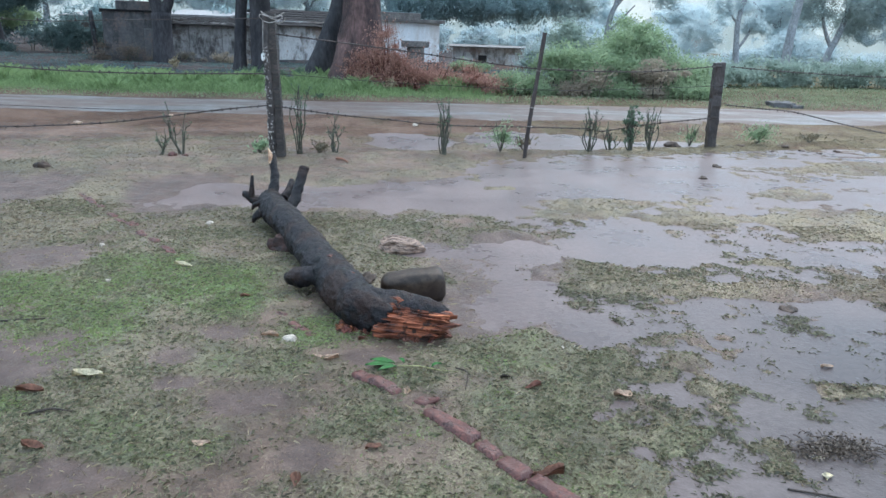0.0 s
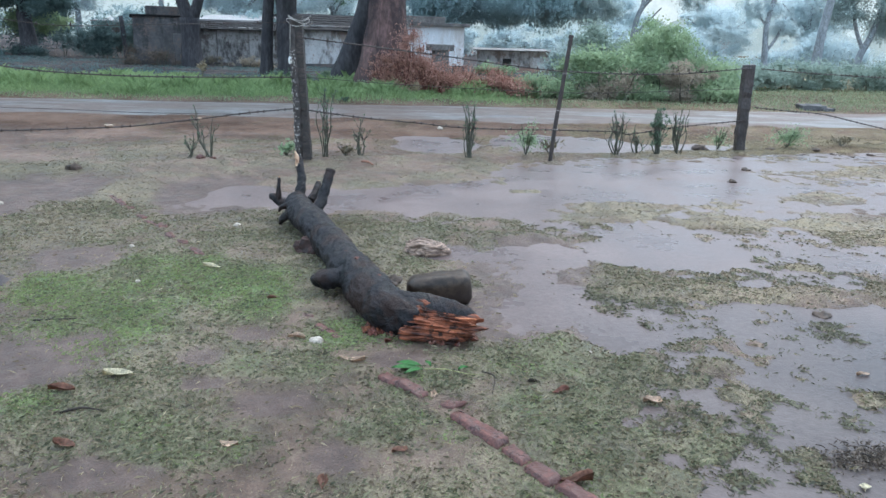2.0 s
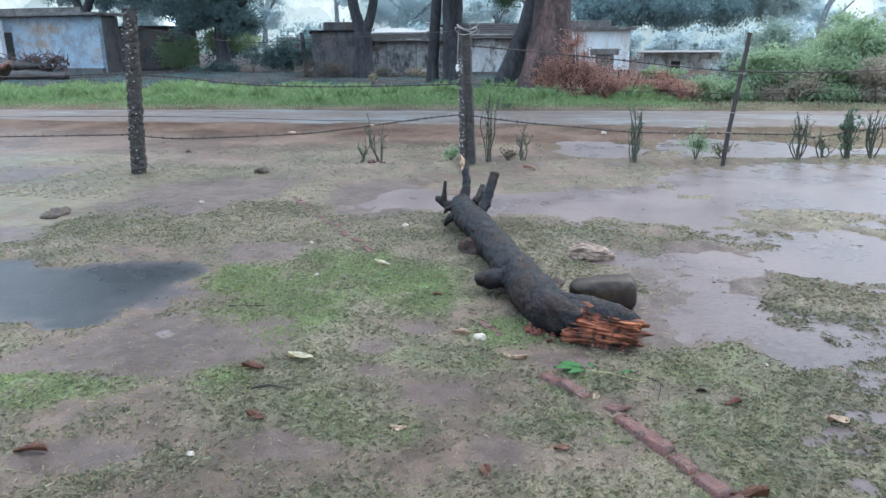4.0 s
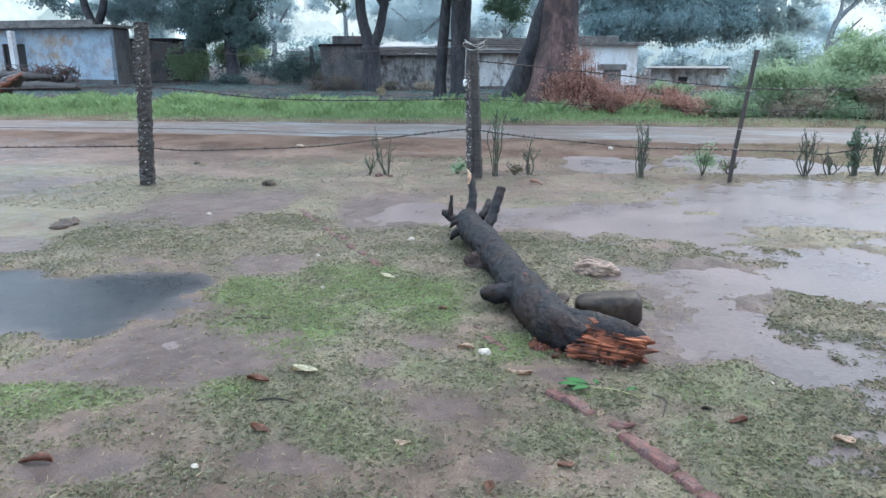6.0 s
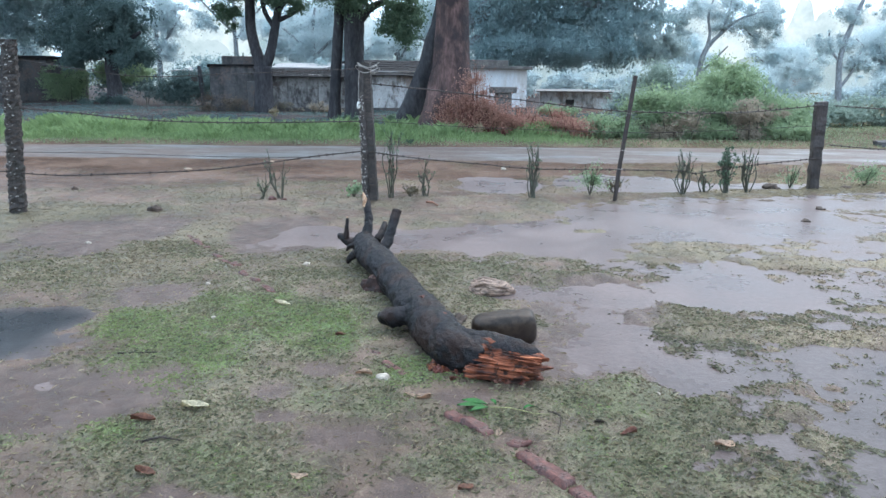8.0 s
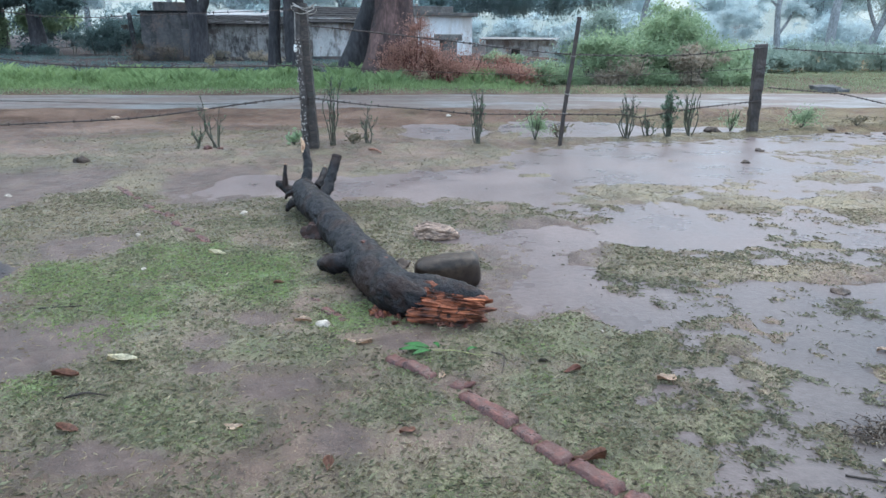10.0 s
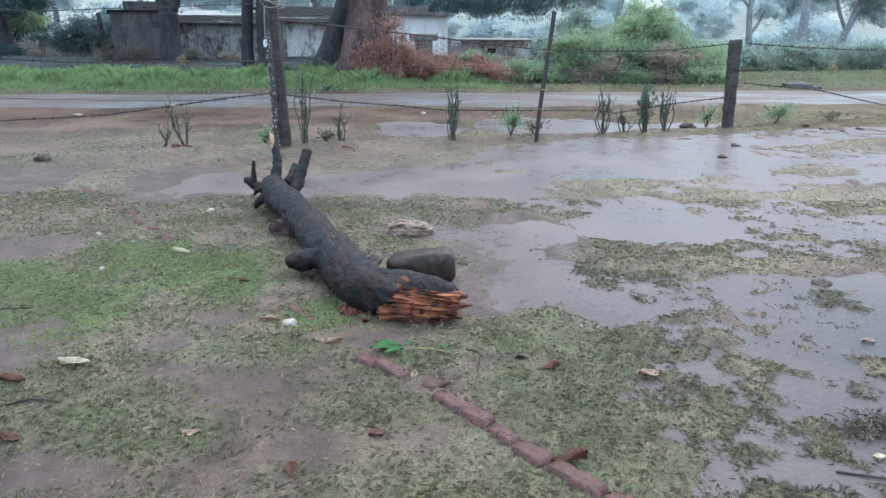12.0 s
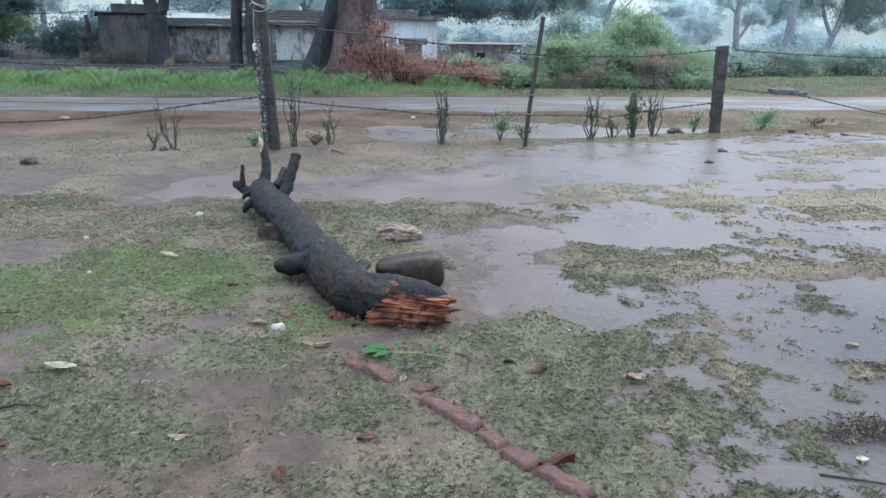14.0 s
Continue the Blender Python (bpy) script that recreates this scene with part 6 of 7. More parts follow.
tree("straight_tree", (-6.75, 26.2, 0), [
    ([(0, 0, -0.1), (0.02, 0, 0.8), (0.0, 0, 2.2), (0.02, 0, 3.5), (0.05, 0, 5.2)], [0.48, 0.39, 0.36, 0.37, 0.30], 0.10),
    ([(0.1, 0, 3.4), (0.6, 0, 4.0), (1.3, 0, 4.3)], [0.18, 0.14, 0.10], 0.1),
    ([(0.0, 0, 3.6), (-0.5, 0, 4.4), (-1.2, 0, 5.2)], [0.16, 0.13, 0.09], 0.1),
], M_TRUNK, "stout dark trunk forking below its leaves", [
    (puffs(0.6, -0.6, 4.6, 2.2, 1.4, 0.6, 12, 0.75, 21), 3600, 0.22, M_LEAF_MID, 21, 0.9),
    (puffs(1.85, -0.8, 3.7, 0.75, 0.5, 0.85, 10, 0.5, 22), 2600, 0.22, M_LEAF_MID, 22, 1.0),
    (puffs(-1.2, 0, 4.9, 1.2, 1.0, 0.35, 6, 0.5, 23), 1100, 0.22, M_LEAF_MID, 23, 0.8),
])
tree("forked_tree", (-11.9, 30.4, 0), [
    ([(0, 0, -0.1), (0.0, 0, 1.1), (0.0, 0, 2.05)], [0.46, 0.38, 0.38], 0.12),
    ([(0.0, 0, 1.95), (-0.29, 0, 2.75), (-0.46, 0, 3.75), (-0.42, 0, 5.3)], [0.30, 0.24, 0.22, 0.2], 0.10),
    ([(0.05, 0, 1.95), (0.37, 0, 2.6), (0.62, 0, 3.6), (0.83, 0, 4.4), (1.4, 0, 5.2)], [0.27, 0.21, 0.18, 0.16, 0.12], 0.10),
    ([(0.75, 0, 3.95), (1.3, 0, 4.15), (1.75, 0, 4.4)], [0.12, 0.08, 0.05], 0.10),
    ([(0.62, 0, 3.6), (0.17, 0, 4.4), (0.1, 0, 5.3)], [0.12, 0.10, 0.08], 0.10),
], M_TRUNK, "tree with a trunk that forks like a tuning fork", [
    (puffs(0.2, -0.3, 5.2, 2.6, 1.4, 0.7, 16, 0.65, 31), 4200, 0.24, M_LEAF_MID, 31, 0.8),
    # upper crown above the view, added for darker reflections
    (puffs(0.2, 0, 9.0, 4.5, 2.6, 3.0, 44, 1.3, 34), 10000, 0.42, M_LEAF_MID, 34, 0.8),
    (puffs(-1.35, -0.4, 4.1, 0.5, 0.4, 0.75, 7, 0.42, 32), 1100, 0.22, M_LEAF_MID, 32, 0.9),
    (puffs(1.3, -0.4, 4.5, 0.6, 0.4, 0.4, 4, 0.4, 33), 600, 0.22, M_LEAF_MID, 33, 0.9),
])
tree("shade_tree", (-23.0, 37.0, 0), [
    ([(-0.1, 0, -0.1), (0.0, 0, 0.8), (-0.05, 0, 2.0), (0.0, 0, 3.6)], [0.60, 0.40, 0.34, 0.28], 0.14),
    ([(0.0, 0, 2.4), (1.0, 0, 3.4), (1.8, 0, 3.9)], [0.22, 0.15, 0.08], 0.1),
    ([(0.0, 0, 2.6), (-1.0, 0, 3.8), (-1.9, 0, 4.6)], [0.22, 0.16, 0.08], 0.1),
], M_TRUNK, "dense dark shade tree with hanging leaves", [
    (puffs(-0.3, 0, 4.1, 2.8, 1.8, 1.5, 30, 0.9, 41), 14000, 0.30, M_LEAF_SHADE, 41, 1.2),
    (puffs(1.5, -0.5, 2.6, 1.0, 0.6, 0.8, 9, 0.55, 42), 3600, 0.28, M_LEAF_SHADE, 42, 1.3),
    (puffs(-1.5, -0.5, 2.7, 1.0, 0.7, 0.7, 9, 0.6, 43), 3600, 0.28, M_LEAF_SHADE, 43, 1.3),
    # unseen top crown, raised to darken the left puddle's reflection
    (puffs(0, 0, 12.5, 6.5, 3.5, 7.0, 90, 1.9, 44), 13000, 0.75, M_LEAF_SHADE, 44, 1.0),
])
tree("corner_tree", (-28.6, 42.5, 0), [
    ([(0, 0, -0.1), (0, 0, 2.5), (-0.3, 0, 4.5)], [0.35, 0.28, 0.2], 0.1),
    ([(0, 0, 2.6), (0.8, 0, 3.8), (1.2, 0, 5)], [0.2, 0.16, 0.1], 0.1),
], M_TRUNK, "leafy tree behind the blue house", [
    (puffs(-0.5, 0, 5.6, 5.8, 2.0, 2.4, 34, 1.3, 51), 12000, 0.40, M_LEAF_BLUE_HAZED, 51, 0.7),
    (puffs(3.6, -1, 2.6, 1.4, 1.2, 1.6, 14, 0.8, 52), 4200, 0.34, M_LEAF_BUSH, 52, 0.6),
])
tree("yard_tree", (-31.6, 36.5, 0), [
    ([(0, 0, -0.1), (0, 0, 2.8), (-0.3, 0, 3.6)], [0.42, 0.36, 0.34], 0.1),
    ([(-0.1, 0, 3.3), (-0.6, 0, 4.4), (-0.8, 0, 6)], [0.26, 0.22, 0.18], 0.1),
    ([(0.0, 0, 3.3), (0.6, 0, 4.3), (1.0, 0, 6)], [0.26, 0.22, 0.18], 0.1),
], M_TRUNK, "forked tree rising behind the blue house roof", [
    # unseen high crown, sized to be mirrored dark in the left puddle
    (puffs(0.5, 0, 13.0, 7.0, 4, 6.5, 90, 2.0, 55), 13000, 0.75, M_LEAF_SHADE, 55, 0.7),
    (puffs(-1.0, 2.5, 6.0, 6.5, 1.5, 2.4, 46, 1.4, 56), 9000, 0.45, M_LEAF_BLUE_HAZED, 56, 0.9),
])

# the broad dark canopy behind the white wall
tree("canopy_tree", (1.5, 50.0, -0.7), [
    ([(-7.6, 0, -0.3), (-7.5, 0, 3.0), (-6.4, 0, 6.0), (-3.5, 0, 9)], [0.8, 0.6, 0.5, 0.4], 0.12),
    ([(-7.2, 0, 4.2), (-3.5, 0, 6.0), (1.0, 0, 6.6)], [0.4, 0.28, 0.14], 0.1),
    ([(-6.0, 0, 6.3), (-1.0, 0, 7.4), (5.0, 0, 6.8)], [0.4, 0.28, 0.12], 0.1),
], M_TRUNK_HAZED, "huge spreading tree with a dense hanging canopy", [
    (puffs(0.0, 0, 8.6, 7.4, 3.5, 4.4, 90, 1.9, 61), 34000, 0.46, M_LEAF_BLUE_HAZED, 61, 1.4),
    (puffs(-0.4, -1.5, 4.2, 6.2, 2.0, 0.8, 34, 1.25, 62), 22000, 0.40, M_LEAF_BLUE_HAZED, 62, 1.6),
    (puffs(5.6, -1, 4.8, 2.2, 1.5, 1.0, 12, 0.9, 63), 4200, 0.38, M_LEAF_HAZE_PALE, 63, 1.6),
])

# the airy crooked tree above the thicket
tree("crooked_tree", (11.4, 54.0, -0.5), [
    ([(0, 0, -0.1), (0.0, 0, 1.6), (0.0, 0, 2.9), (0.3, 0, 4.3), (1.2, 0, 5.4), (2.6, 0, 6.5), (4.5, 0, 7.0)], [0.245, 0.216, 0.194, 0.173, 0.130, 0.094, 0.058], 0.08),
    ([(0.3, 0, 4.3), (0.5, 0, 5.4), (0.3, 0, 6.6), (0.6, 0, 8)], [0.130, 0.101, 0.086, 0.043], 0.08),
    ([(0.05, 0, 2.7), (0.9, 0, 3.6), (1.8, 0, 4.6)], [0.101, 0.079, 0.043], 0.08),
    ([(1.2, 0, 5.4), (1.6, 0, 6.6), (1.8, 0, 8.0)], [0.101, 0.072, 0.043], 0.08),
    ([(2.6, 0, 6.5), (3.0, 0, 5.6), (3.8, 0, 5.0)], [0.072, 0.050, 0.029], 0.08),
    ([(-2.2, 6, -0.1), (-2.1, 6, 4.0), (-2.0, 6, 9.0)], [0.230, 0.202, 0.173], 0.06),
], M_TRUNK_HAZED, "crooked airy tree with thin feathery leaves", [
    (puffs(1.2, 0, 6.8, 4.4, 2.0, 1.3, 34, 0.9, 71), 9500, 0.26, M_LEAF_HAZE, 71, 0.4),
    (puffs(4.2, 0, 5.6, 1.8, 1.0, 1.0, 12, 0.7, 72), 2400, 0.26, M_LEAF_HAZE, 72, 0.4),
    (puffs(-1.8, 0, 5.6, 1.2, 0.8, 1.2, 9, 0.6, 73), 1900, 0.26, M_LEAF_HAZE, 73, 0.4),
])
tree("roadside_tree", (17.8, 46.0, 0), [
    ([(0.15, 0, -0.1), (0.0, 0, 1.5), (-0.1, 0, 3.0), (0.2, 0, 4.6), (0.8, 0, 6.5)], [0.216, 0.180, 0.158, 0.144, 0.101], 0.08),
    ([(0.0, 0, 1.2), (0.6, 0, 2.2), (1.0, 0, 3.4)], [0.101, 0.086, 0.058], 0.08),
    ([(-0.1, 0, 2.8), (-0.7, 0, 3.6), (-0.9, 0, 4.5)], [0.086, 0.065, 0.043], 0.08),
], M_TRUNK_HAZED, "slender roadside tree with separate leaf tufts", [
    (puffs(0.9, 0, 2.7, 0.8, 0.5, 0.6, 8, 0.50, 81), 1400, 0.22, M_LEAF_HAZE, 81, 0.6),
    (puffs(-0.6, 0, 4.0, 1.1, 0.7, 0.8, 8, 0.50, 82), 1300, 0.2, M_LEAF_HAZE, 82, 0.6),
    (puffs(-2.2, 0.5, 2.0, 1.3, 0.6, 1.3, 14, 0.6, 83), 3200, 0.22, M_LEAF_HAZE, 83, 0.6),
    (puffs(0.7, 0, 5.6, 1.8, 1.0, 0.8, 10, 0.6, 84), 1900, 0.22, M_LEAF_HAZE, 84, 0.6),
])
tree("tall_trunk_tree", (21.0, 46.0, 0), [
    ([(0, 0, -0.1), (0.02, 0, 1.2), (0.1, 0, 2.8), (0.3, 0, 4.6), (0.6, 0, 8.0)], [0.331, 0.274, 0.245, 0.230, 0.180], 0.08),
], M_TRUNK_HAZED, "tall bare grey trunk by the road", [
    (puffs(0.8, 0, 8.5, 3.2, 2.0, 1.3, 14, 1.0, 91), 3000, 0.3, M_LEAF_HAZE, 91, 0.7),
])
tree("spreading_tree", (24.6, 48.0, 0), [
    ([(-0.2, 0, -0.1), (0.0, 0, 1.2), (0.5, 0, 2.6), (0.9, 0, 4.6)], [0.259, 0.216, 0.187, 0.144], 0.08),
    ([(0.1, 0, 1.6), (-0.6, 0, 3.0), (-1.0, 0, 4.5)], [0.130, 0.108, 0.072], 0.08),
], M_TRUNK_HAZED, "broad pale leaved tree by the far road", [
    (puffs(1.2, 0, 4.8, 3.6, 1.8, 2.4, 50, 1.1, 95), 13000, 0.32, M_LEAF_HAZE_PALE, 95, 0.8),
    (puffs(2.6, 0, 2.6, 1.2, 1.0, 1.0, 9, 0.7, 96), 2300, 0.28, M_LEAF_HAZE, 96, 0.8),
])


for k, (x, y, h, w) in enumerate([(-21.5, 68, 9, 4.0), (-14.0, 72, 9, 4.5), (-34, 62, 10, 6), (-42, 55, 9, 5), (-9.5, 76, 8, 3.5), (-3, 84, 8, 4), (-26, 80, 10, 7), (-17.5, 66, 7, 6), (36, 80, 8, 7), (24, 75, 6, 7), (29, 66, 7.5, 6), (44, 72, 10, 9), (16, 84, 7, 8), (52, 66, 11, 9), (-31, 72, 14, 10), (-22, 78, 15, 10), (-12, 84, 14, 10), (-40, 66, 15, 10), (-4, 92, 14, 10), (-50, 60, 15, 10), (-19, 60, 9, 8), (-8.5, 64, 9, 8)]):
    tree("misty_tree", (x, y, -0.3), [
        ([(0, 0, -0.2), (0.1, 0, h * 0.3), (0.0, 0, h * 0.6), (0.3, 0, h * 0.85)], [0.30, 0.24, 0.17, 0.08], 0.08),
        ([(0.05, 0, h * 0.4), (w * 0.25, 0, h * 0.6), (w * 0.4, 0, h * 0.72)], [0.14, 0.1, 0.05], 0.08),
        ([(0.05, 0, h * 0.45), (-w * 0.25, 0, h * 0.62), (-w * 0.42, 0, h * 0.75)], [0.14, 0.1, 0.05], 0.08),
    ], M_TRUNK_HAZED, "pale tree standing far off in the rain", [
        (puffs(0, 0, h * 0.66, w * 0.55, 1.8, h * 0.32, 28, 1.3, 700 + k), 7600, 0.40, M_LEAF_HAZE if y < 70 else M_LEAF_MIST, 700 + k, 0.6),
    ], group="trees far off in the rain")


# ---- bushes ----
def bush(name, at, blobs, count, size, material, label, seed, twigs=10, group="bushes beyond the road", wood=None):
    ob = thing(name, at, label, "bush", group)
    r = random.Random(seed)
    for k in range(twigs):
        b = blobs[k % len(blobs)]
        foot = (b[0] + r.uniform(-0.2, 0.2) * b[3], b[1] + r.uniform(-0.1, 0.1), -0.05)
        tip = (b[0] + r.uniform(-0.8, 0.8) * b[3], b[1] + r.uniform(-0.5, 0.5) * b[4], b[2] + r.uniform(0.4, 1.1) * b[5])
        part("twig", tube([foot, ((foot[0] + tip[0]) / 2 + 0.05, (foot[1] + tip[1]) / 2, tip[2] * 0.55), tip], [0.025, 0.016, 0.006], 5), wood or M_STEM, ob)
    leaf_cloud("leaves", blobs, int(count * 2.4), size * 0.72, material, ob, seed, 0.1)
    return ob


bush("withered_bush", (-0.3, 19.6, 0), puffs(0.1, 0, 0.42, 1.25, 0.5, 0.36, 18, 0.55, 1), 7200, 0.075, M_LEAF_RUST, "withered rust red brushwood heap", 1, 70, wood=M_BARK_RED)
bush("withered_bush", (-1.55, 19.35, 0), puffs(-0.15, 0, 0.80, 0.72, 0.3, 0.85, 18, 0.42, 2), 4200, 0.07, M_LEAF_RUST, "withered rust red twigs leaning on the great trunk", 2, 60, wood=M_BARK_RED)
bush("withered_bush", (-2.4, 19.2, 0), puffs(0, 0, 0.7, 0.5, 0.15, 0.7, 9, 0.35, 3), 1100, 0.07, M_LEAF_RUST, "dry red creepers at the foot of the great trunk", 3, 40, wood=M_BARK_RED)
bush("withered_bush", (0.95, 19.3, 0), puffs(0, 0, 0.30, 0.75, 0.4, 0.24, 14, 0.42, 16), 4200, 0.075, M_LEAF_RUST, "low heap of withered rust red brushwood", 16, 40, wood=M_BARK_RED)
bush("green_bush", (1.7, 19.7, 0), puffs(0, 0, 0.33, 0.75, 0.5, 0.18, 12, 0.30, 4), 4200, 0.10, M_LEAF_BUSH, "bright green low thicket by the road", 4)
bush("green_bush", (3.1, 20.3, 0), puffs(0, 0, 0.75, 0.9, 0.6, 0.55, 16, 0.45, 5), 5200, 0.11, M_LEAF_BUSH, "green tangled thicket beyond the road", 5)
bush("green_bush", (4.6, 20.6, 0), puffs(0, 0, 0.70, 0.95, 0.7, 0.5, 20, 0.45, 6), 7200, 0.11, M_LEAF_BUSH, "tall mounded green thicket by the road", 6)
bush("green_bush", (5.5, 21.2, 0), puffs(0, 0, 1.35, 0.85, 0.5, 0.65, 18, 0.42, 7), 5600, 0.11, M_LEAF_BUSH, "leafy shrub rising over the thicket", 7)
bush("green_bush", (6.2, 20.7, 0), puffs(0, 0, 0.7, 0.8, 0.6, 0.5, 14, 0.45, 8), 4800, 0.11, M_LEAF_BUSH, "green tangled thicket beyond the road", 8)
bush("brown_bush", (3.9, 19.7, 0), puffs(0, 0, 0.55, 0.6, 0.3, 0.4, 9, 0.3, 9), 1600, 0.10, M_LEAF_BROWN, "brownish half withered bush by the thicket", 9)
bush("brown_bush", (5.6, 19.9, 0), puffs(0, 0, 0.8, 0.9, 0.3, 0.35, 10, 0.3, 10), 2400, 0.10, M_LEAF_BROWN, "brownish half withered bush by the thicket", 10)
for k in range(9):
    bush("low_bush", (1.2 + 0.72 * k, 19.45 + 0.06 * k, 0), puffs(0, 0, 0.22, 0.42, 0.25, 0.16, 7, 0.28, 200 + k), 1500, 0.09, M_LEAF_BUSH if k % 3 else M_LEAF_BROWN, "low weeds at the foot of the thicket", 200 + k, 4)
for k in range(9):
    x = -46 + 5.2 * k
    bush("wild_bush", (x, 50 + 3 * math.sin(k * 2.1), 0), puffs(0, 0, 1.5, 2.3, 1.0, 1.1, 14, 1.1, 220 + k), 3800, 0.3, M_LEAF_SHADE if k % 2 else M_LEAF_BLUE_HAZED, "tall dark scrub behind the village houses", 220 + k, 5)
bush("green_bush", (5.9, 24.0, 0), puffs(0, 0, 1.35, 0.95, 0.6, 0.85, 22, 0.5, 13), 8200, 0.12, M_LEAF_BUSH, "tall rounded green shrub behind the thicket", 13)
bush("green_bush", (4.6, 26.0, 0), puffs(0, 0, 1.3, 1.1, 0.6, 0.75, 18, 0.5, 14), 6200, 0.13, M_LEAF_HEDGE, "rounded shrub behind the thicket, paled for haze", 14)
bush("green_bush", (7.2, 22.0, 0), puffs(0, 0, 0.55, 0.9, 0.6, 0.35, 16, 0.42, 15), 5200, 0.12, M_LEAF_BUSH, "green tangled thicket beyond the road", 15)
bush("green_bush", (3.0, 24.5, 0), puffs(0, 0, 0.8, 0.5, 0.5, 0.45, 10, 0.4, 11), 2400, 0.14, M_LEAF_HAZE_PALE, "green shrub behind the thicket, paled for haze", 11)
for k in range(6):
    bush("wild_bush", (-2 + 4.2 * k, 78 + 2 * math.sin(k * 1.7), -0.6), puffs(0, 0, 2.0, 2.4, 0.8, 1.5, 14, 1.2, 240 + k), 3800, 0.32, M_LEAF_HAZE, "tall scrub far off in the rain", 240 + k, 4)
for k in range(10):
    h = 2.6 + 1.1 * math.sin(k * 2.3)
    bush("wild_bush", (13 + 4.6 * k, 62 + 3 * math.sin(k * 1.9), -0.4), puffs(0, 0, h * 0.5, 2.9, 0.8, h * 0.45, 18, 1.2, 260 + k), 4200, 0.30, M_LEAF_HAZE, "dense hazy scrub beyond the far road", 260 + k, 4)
bush("green_bush", (17.3, 24.7, 0), puffs(0, 0, 1.5, 1.6, 0.8, 1.2, 24, 0.6, 17), 6200, 0.15, M_LEAF_BUSH, "tall bright green shrub by the road bend", 17)
bush("green_bush", (0.9, 31, 0), puffs(0, 0, 0.3, 1.0, 0.5, 0.15, 10, 0.3, 12), 1600, 0.16, M_LEAF_BUSH, "green shrub near the far house", 12)
for k, (x, y, w, h) in enumerate([(9.2, 26.5, 1.6, 1.0), (11.8, 27.5, 2.0, 1.05), (15.0, 28.5, 2.2, 1.2), (18.5, 29.5, 2.2, 1.15), (22, 31, 2.4, 1.3), (26, 32, 2.6, 1.3), (30, 34, 3.0, 1.5), (8.0, 24.0, 1.0, 0.8)]):
    bush("hedge_bush", (x, y, 0), puffs(0, 0, h * 0.5, w, 0.7, h * 0.38, 22, 0.45, 30 + k), 5200, 0.14, M_LEAF_HEDGE, "low hedge along the far road, colour paled for mist", 30 + k, 6)
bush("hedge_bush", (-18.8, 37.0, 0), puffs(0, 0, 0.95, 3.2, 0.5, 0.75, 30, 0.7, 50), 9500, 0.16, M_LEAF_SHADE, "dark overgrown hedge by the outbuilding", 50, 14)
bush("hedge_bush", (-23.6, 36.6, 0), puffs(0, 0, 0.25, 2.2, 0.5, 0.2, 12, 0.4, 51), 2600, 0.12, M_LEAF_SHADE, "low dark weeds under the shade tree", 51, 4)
bush("brown_bush", (-13.6, 30.3, 0), puffs(0, 0, 0.4, 1.6, 0.4, 0.4, 12, 0.4, 52), 1500, 0.08, M_LEAF_ROTTEN, "rusty dry weeds at the outbuilding wall", 52, 12)
bush("green_bush", (-28.0, 40.0, 0), puffs(0, 0, 1.3, 1.3, 0.8, 1.0, 14, 0.6, 53), 4200, 0.2, M_LEAF_BUSH, "pale green shrub by the shed", 53, 6)
bush("green_bush", (-3.2, 20.0, 0), puffs(0, -0.2, 0.12, 1.0, 0.3, 0.1, 8, 0.2, 54), 1500, 0.08, M_LEAF_BUSH, "low green weeds at the great trunk", 54, 4)
bush("green_bush", (-5.6, 24.0, 0), puffs(0, 0, 0.2, 1.6, 0.4, 0.15, 10, 0.25, 55), 1800, 0.1, M_LEAF_MID, "low green weeds before the house", 55, 4)
bush("brown_bush", (-10.0, 31.6, 0), puffs(0, 0, 0.3, 2.2, 0.4, 0.25, 12, 0.3, 56), 1600, 0.1, M_LEAF_BROWN, "dry brown weeds along the house wall", 56, 10)

for k, (x, y, z, w) in enumerate([(-8.9, 23.5, 0.32, 0.14), (-2.15, 18.85, 0.20, 0.24), (-1.55, 18.8, 0.18, 0.14)]):
    clump = thing("dry_weed", (x, y, float(ground_height(x, y))), "pale dry weed among green grass", "weed", "pale dry weeds beyond the road")
    for j in range(5):
        a = 1.3 * j
        part("stem", tube([(0, 0, -0.02), (0.3 * w * math.cos(a), 0.02, z * 0.6), (w * math.cos(a), 0.03, z * 1.1)], [0.010, 0.008, 0.005], 5), M_STEM, clump)
    leaf_cloud("dry_leaves", [(0, 0, z, w, w * 0.5, 0.13), (w * 0.5, 0, z + 0.08, w * 0.5, w * 0.4, 0.12)], 300, 0.075, M_LEAF_STRAW, clump, 90 + k, 0.1)


def build_slab():
    ob = thing("culvert_slab", (8.75, 18.9, 0), "low dark stone culvert slab at the roadside", "slab")
    part("slab", roughen(box(-0.36, -0.25, -0.05, 0.22, 0.25, 0.15, 0.02), 0.04, 0.2, 3, 3), M_STONE, ob)
    part("slab", roughen(box(0.1, -0.3, -0.05, 0.42, 0.2, 0.10, 0.02), 0.04, 0.2, 5, 3), M_STONE, ob)


build_slab()


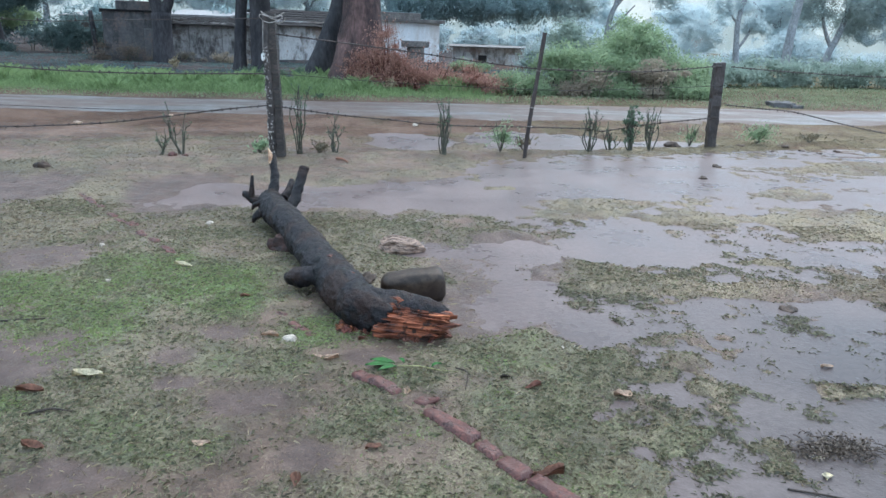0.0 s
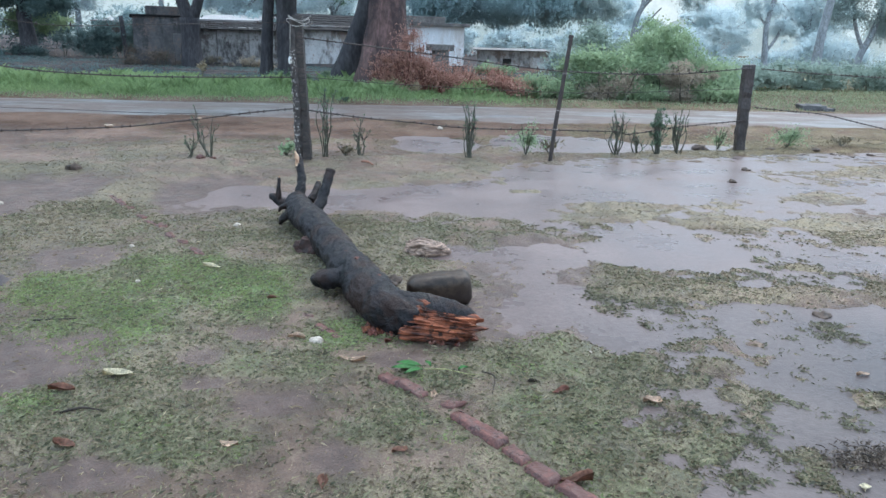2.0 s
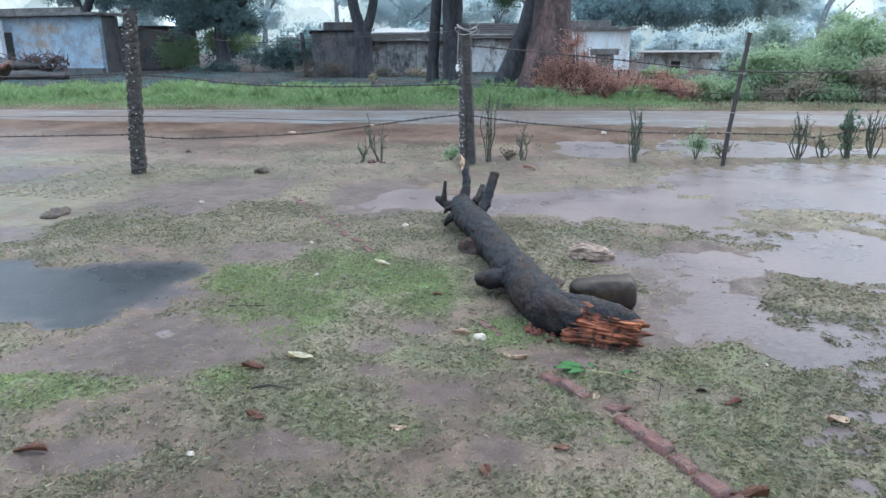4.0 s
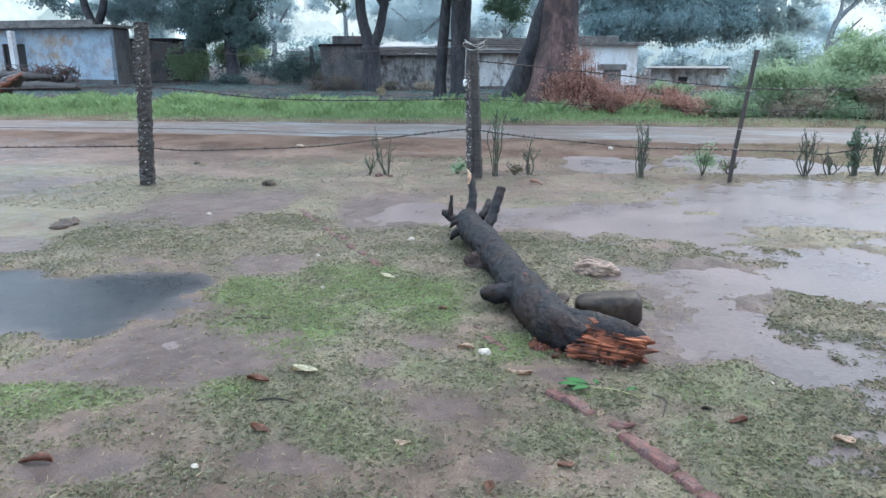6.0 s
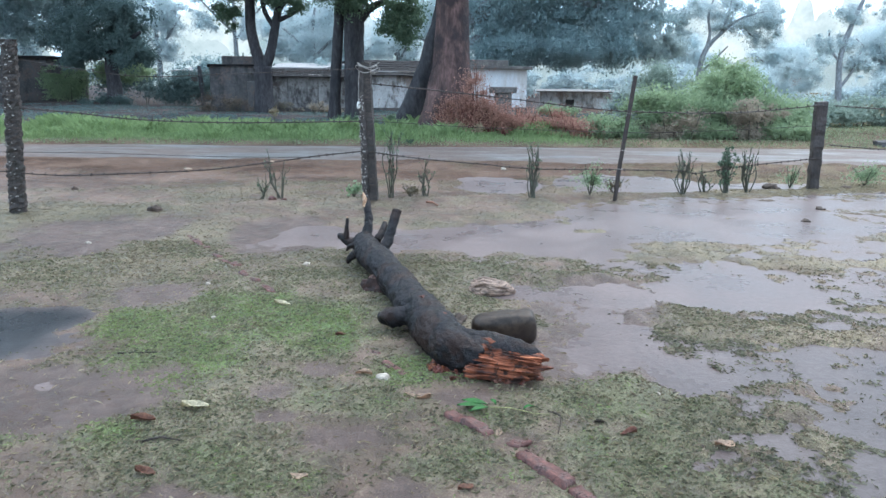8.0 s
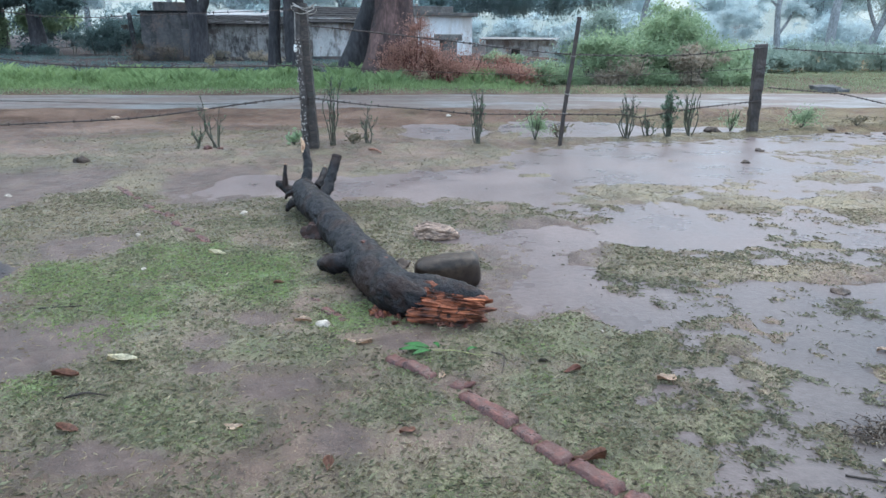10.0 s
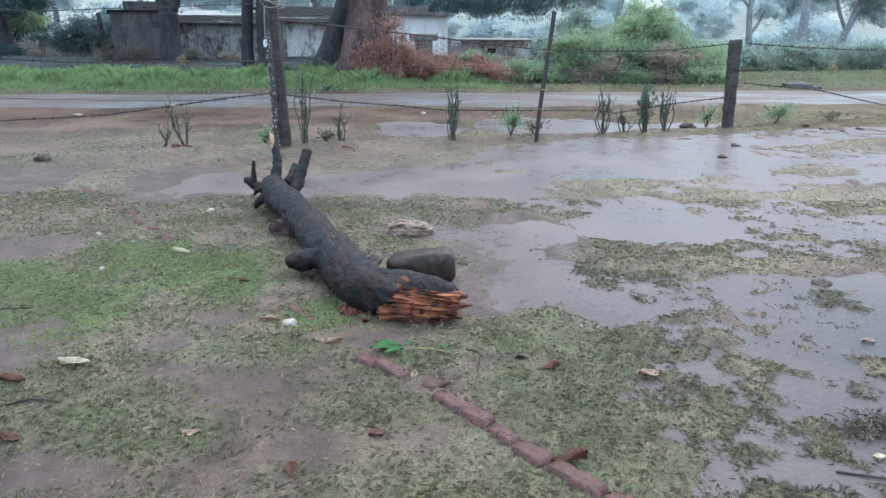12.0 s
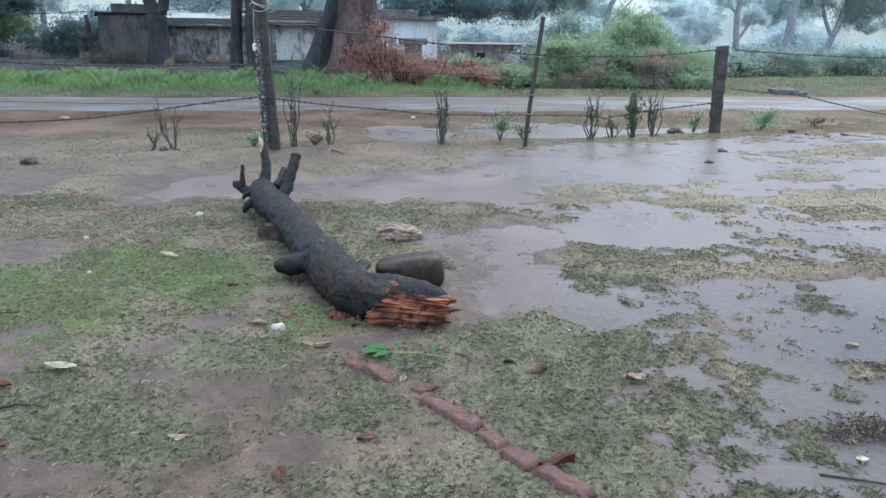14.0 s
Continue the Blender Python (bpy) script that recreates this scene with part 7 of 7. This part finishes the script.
def build_log_pile():
    r = random.Random(8)
    logs = [((-29.5, 26.2, 0.22), (-24.4, 26.6, 0.24), 0.24), ((-30, 27.0, 0.3), (-26.0, 27.0, 0.35), 0.3), ((-29.6, 26.6, 0.72), (-25.6, 27.0, 0.62), 0.22), ((-30.0, 25.6, 0.2), (-27.0, 25.7, 0.2), 0.2)]
    for k, (a, b, rad) in enumerate(logs):
        a, b = Vector(a), Vector(b)
        ob = thing("stacked_log", a, "dark wet felled log lying in a pile", "log", "log pile before the blue house")
        part("trunk", tube([Vector((0, 0, 0)), (b - a) * 0.5 + Vector((0, 0, 0.05)), b - a], [rad, rad * 0.95, rad * 0.7], 16, 0.35, 0.35, k, step=0.15), M_WOODPOST, ob, "", True)
    ob = thing("split_log", (-21.6, 19.9, 0.0), "split log with raw orange wood", "log", "log pile before the blue house")
    part("trunk", tube([(-1.3, 0.1, 0.10), (0.1, 0.05, 0.50), (1.0, 0.1, 0.95)], [0.34, 0.30, 0.16], 18, 0.35, 0.3, 5, step=0.12), M_WOODPOST, ob, "dark wet bark", True)
    part("split_face", tube([(-1.2, -0.16, 0.16), (0.1, -0.19, 0.52), (1.12, -0.06, 0.98)], [0.22, 0.22, 0.07], 14, 0.5, 0.12, 6, squash=0.6, step=0.08), M_HEART, ob, "raw orange split wood")
    ob = thing("brushwood", (-25.9, 27.0, 0.8), "heap of dry brushwood on the log pile", "brushwood", "log pile before the blue house")
    for k in range(150):
        a = r.uniform(0.1, 3.0)
        ln = r.uniform(0.4, 1.1)
        c = Vector((r.uniform(-2.6, 1.2), r.uniform(-0.3, 0.3), r.uniform(-0.35, 0.2)))
        part("twig", tube([c, c + Vector((math.cos(a) * ln * 0.5, 0, 0.2 * ln)), c + Vector((math.cos(a) * ln, r.uniform(-0.2, 0.2), 0.55 * ln * abs(math.sin(a))))], [0.030, 0.020, 0.008], 5), M_BARK_RED if k % 3 == 0 else M_WOODPOST, ob)


build_log_pile()
old_post = part("gate_post", tube([(0, 0, -0.1), (-0.05, 0, 1.0), (-0.15, 0, 2.15)], [0.13, 0.12, 0.10], 9, 0.2, 0.2, 2, step=0.2), M_TRUNK, None, "", True)
old_post.location = (-17.6, 36.4, 0)
tagged(old_post, "old leaning dark gate post in the hedge", "post")


# ---- distance: flat glowing skyline, rain haze painted into its colour ----
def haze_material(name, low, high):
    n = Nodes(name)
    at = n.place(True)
    # mottled pale emission imitates haze between the far woods
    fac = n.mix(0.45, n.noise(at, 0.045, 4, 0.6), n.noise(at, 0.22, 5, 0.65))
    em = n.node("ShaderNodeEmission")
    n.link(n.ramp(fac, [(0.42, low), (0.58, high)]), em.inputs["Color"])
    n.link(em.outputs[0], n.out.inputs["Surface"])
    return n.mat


def skyline(radius, crowns, low, high, width, material, seed, label):
    """A ring of far tree crowns, side by side, each with a lumpy outline."""
    r = np.random.default_rng(seed)
    n = 5000
    a = np.linspace(0, 2 * math.pi, n + 1)
    h = np.full(n + 1, low * 0.5)
    for k in range(crowns):
        c, w, top = r.random() * 2 * math.pi, width * (0.5 + r.random()) / radius, low + (high - low) * r.random() ** 1.4
        d = np.abs((a - c + math.pi) % (2 * math.pi) - math.pi) / w
        h = np.maximum(h, np.where(d < 1, top * np.clip(1 - d * d, 0, 1) ** 0.5, 0))
    h = h * (1 + 0.28 * (fbm(a * radius, 0 * a, 3.5, seed, 5) - 0.5) * 2)
    h[-1] = h[0]
    verts = np.stack([np.repeat(radius * np.cos(a), 2), np.repeat(radius * np.sin(a), 2), np.stack([0 * h - 3, h], 1).ravel()], 1)
    i = np.arange(n) * 2
    ob = mesh_object("backdrop", verts.tolist(), np.stack([i, i + 2, i + 3, i + 1], 1).tolist(), material)
    return tagged(ob, label, "backdrop", kind="structure")


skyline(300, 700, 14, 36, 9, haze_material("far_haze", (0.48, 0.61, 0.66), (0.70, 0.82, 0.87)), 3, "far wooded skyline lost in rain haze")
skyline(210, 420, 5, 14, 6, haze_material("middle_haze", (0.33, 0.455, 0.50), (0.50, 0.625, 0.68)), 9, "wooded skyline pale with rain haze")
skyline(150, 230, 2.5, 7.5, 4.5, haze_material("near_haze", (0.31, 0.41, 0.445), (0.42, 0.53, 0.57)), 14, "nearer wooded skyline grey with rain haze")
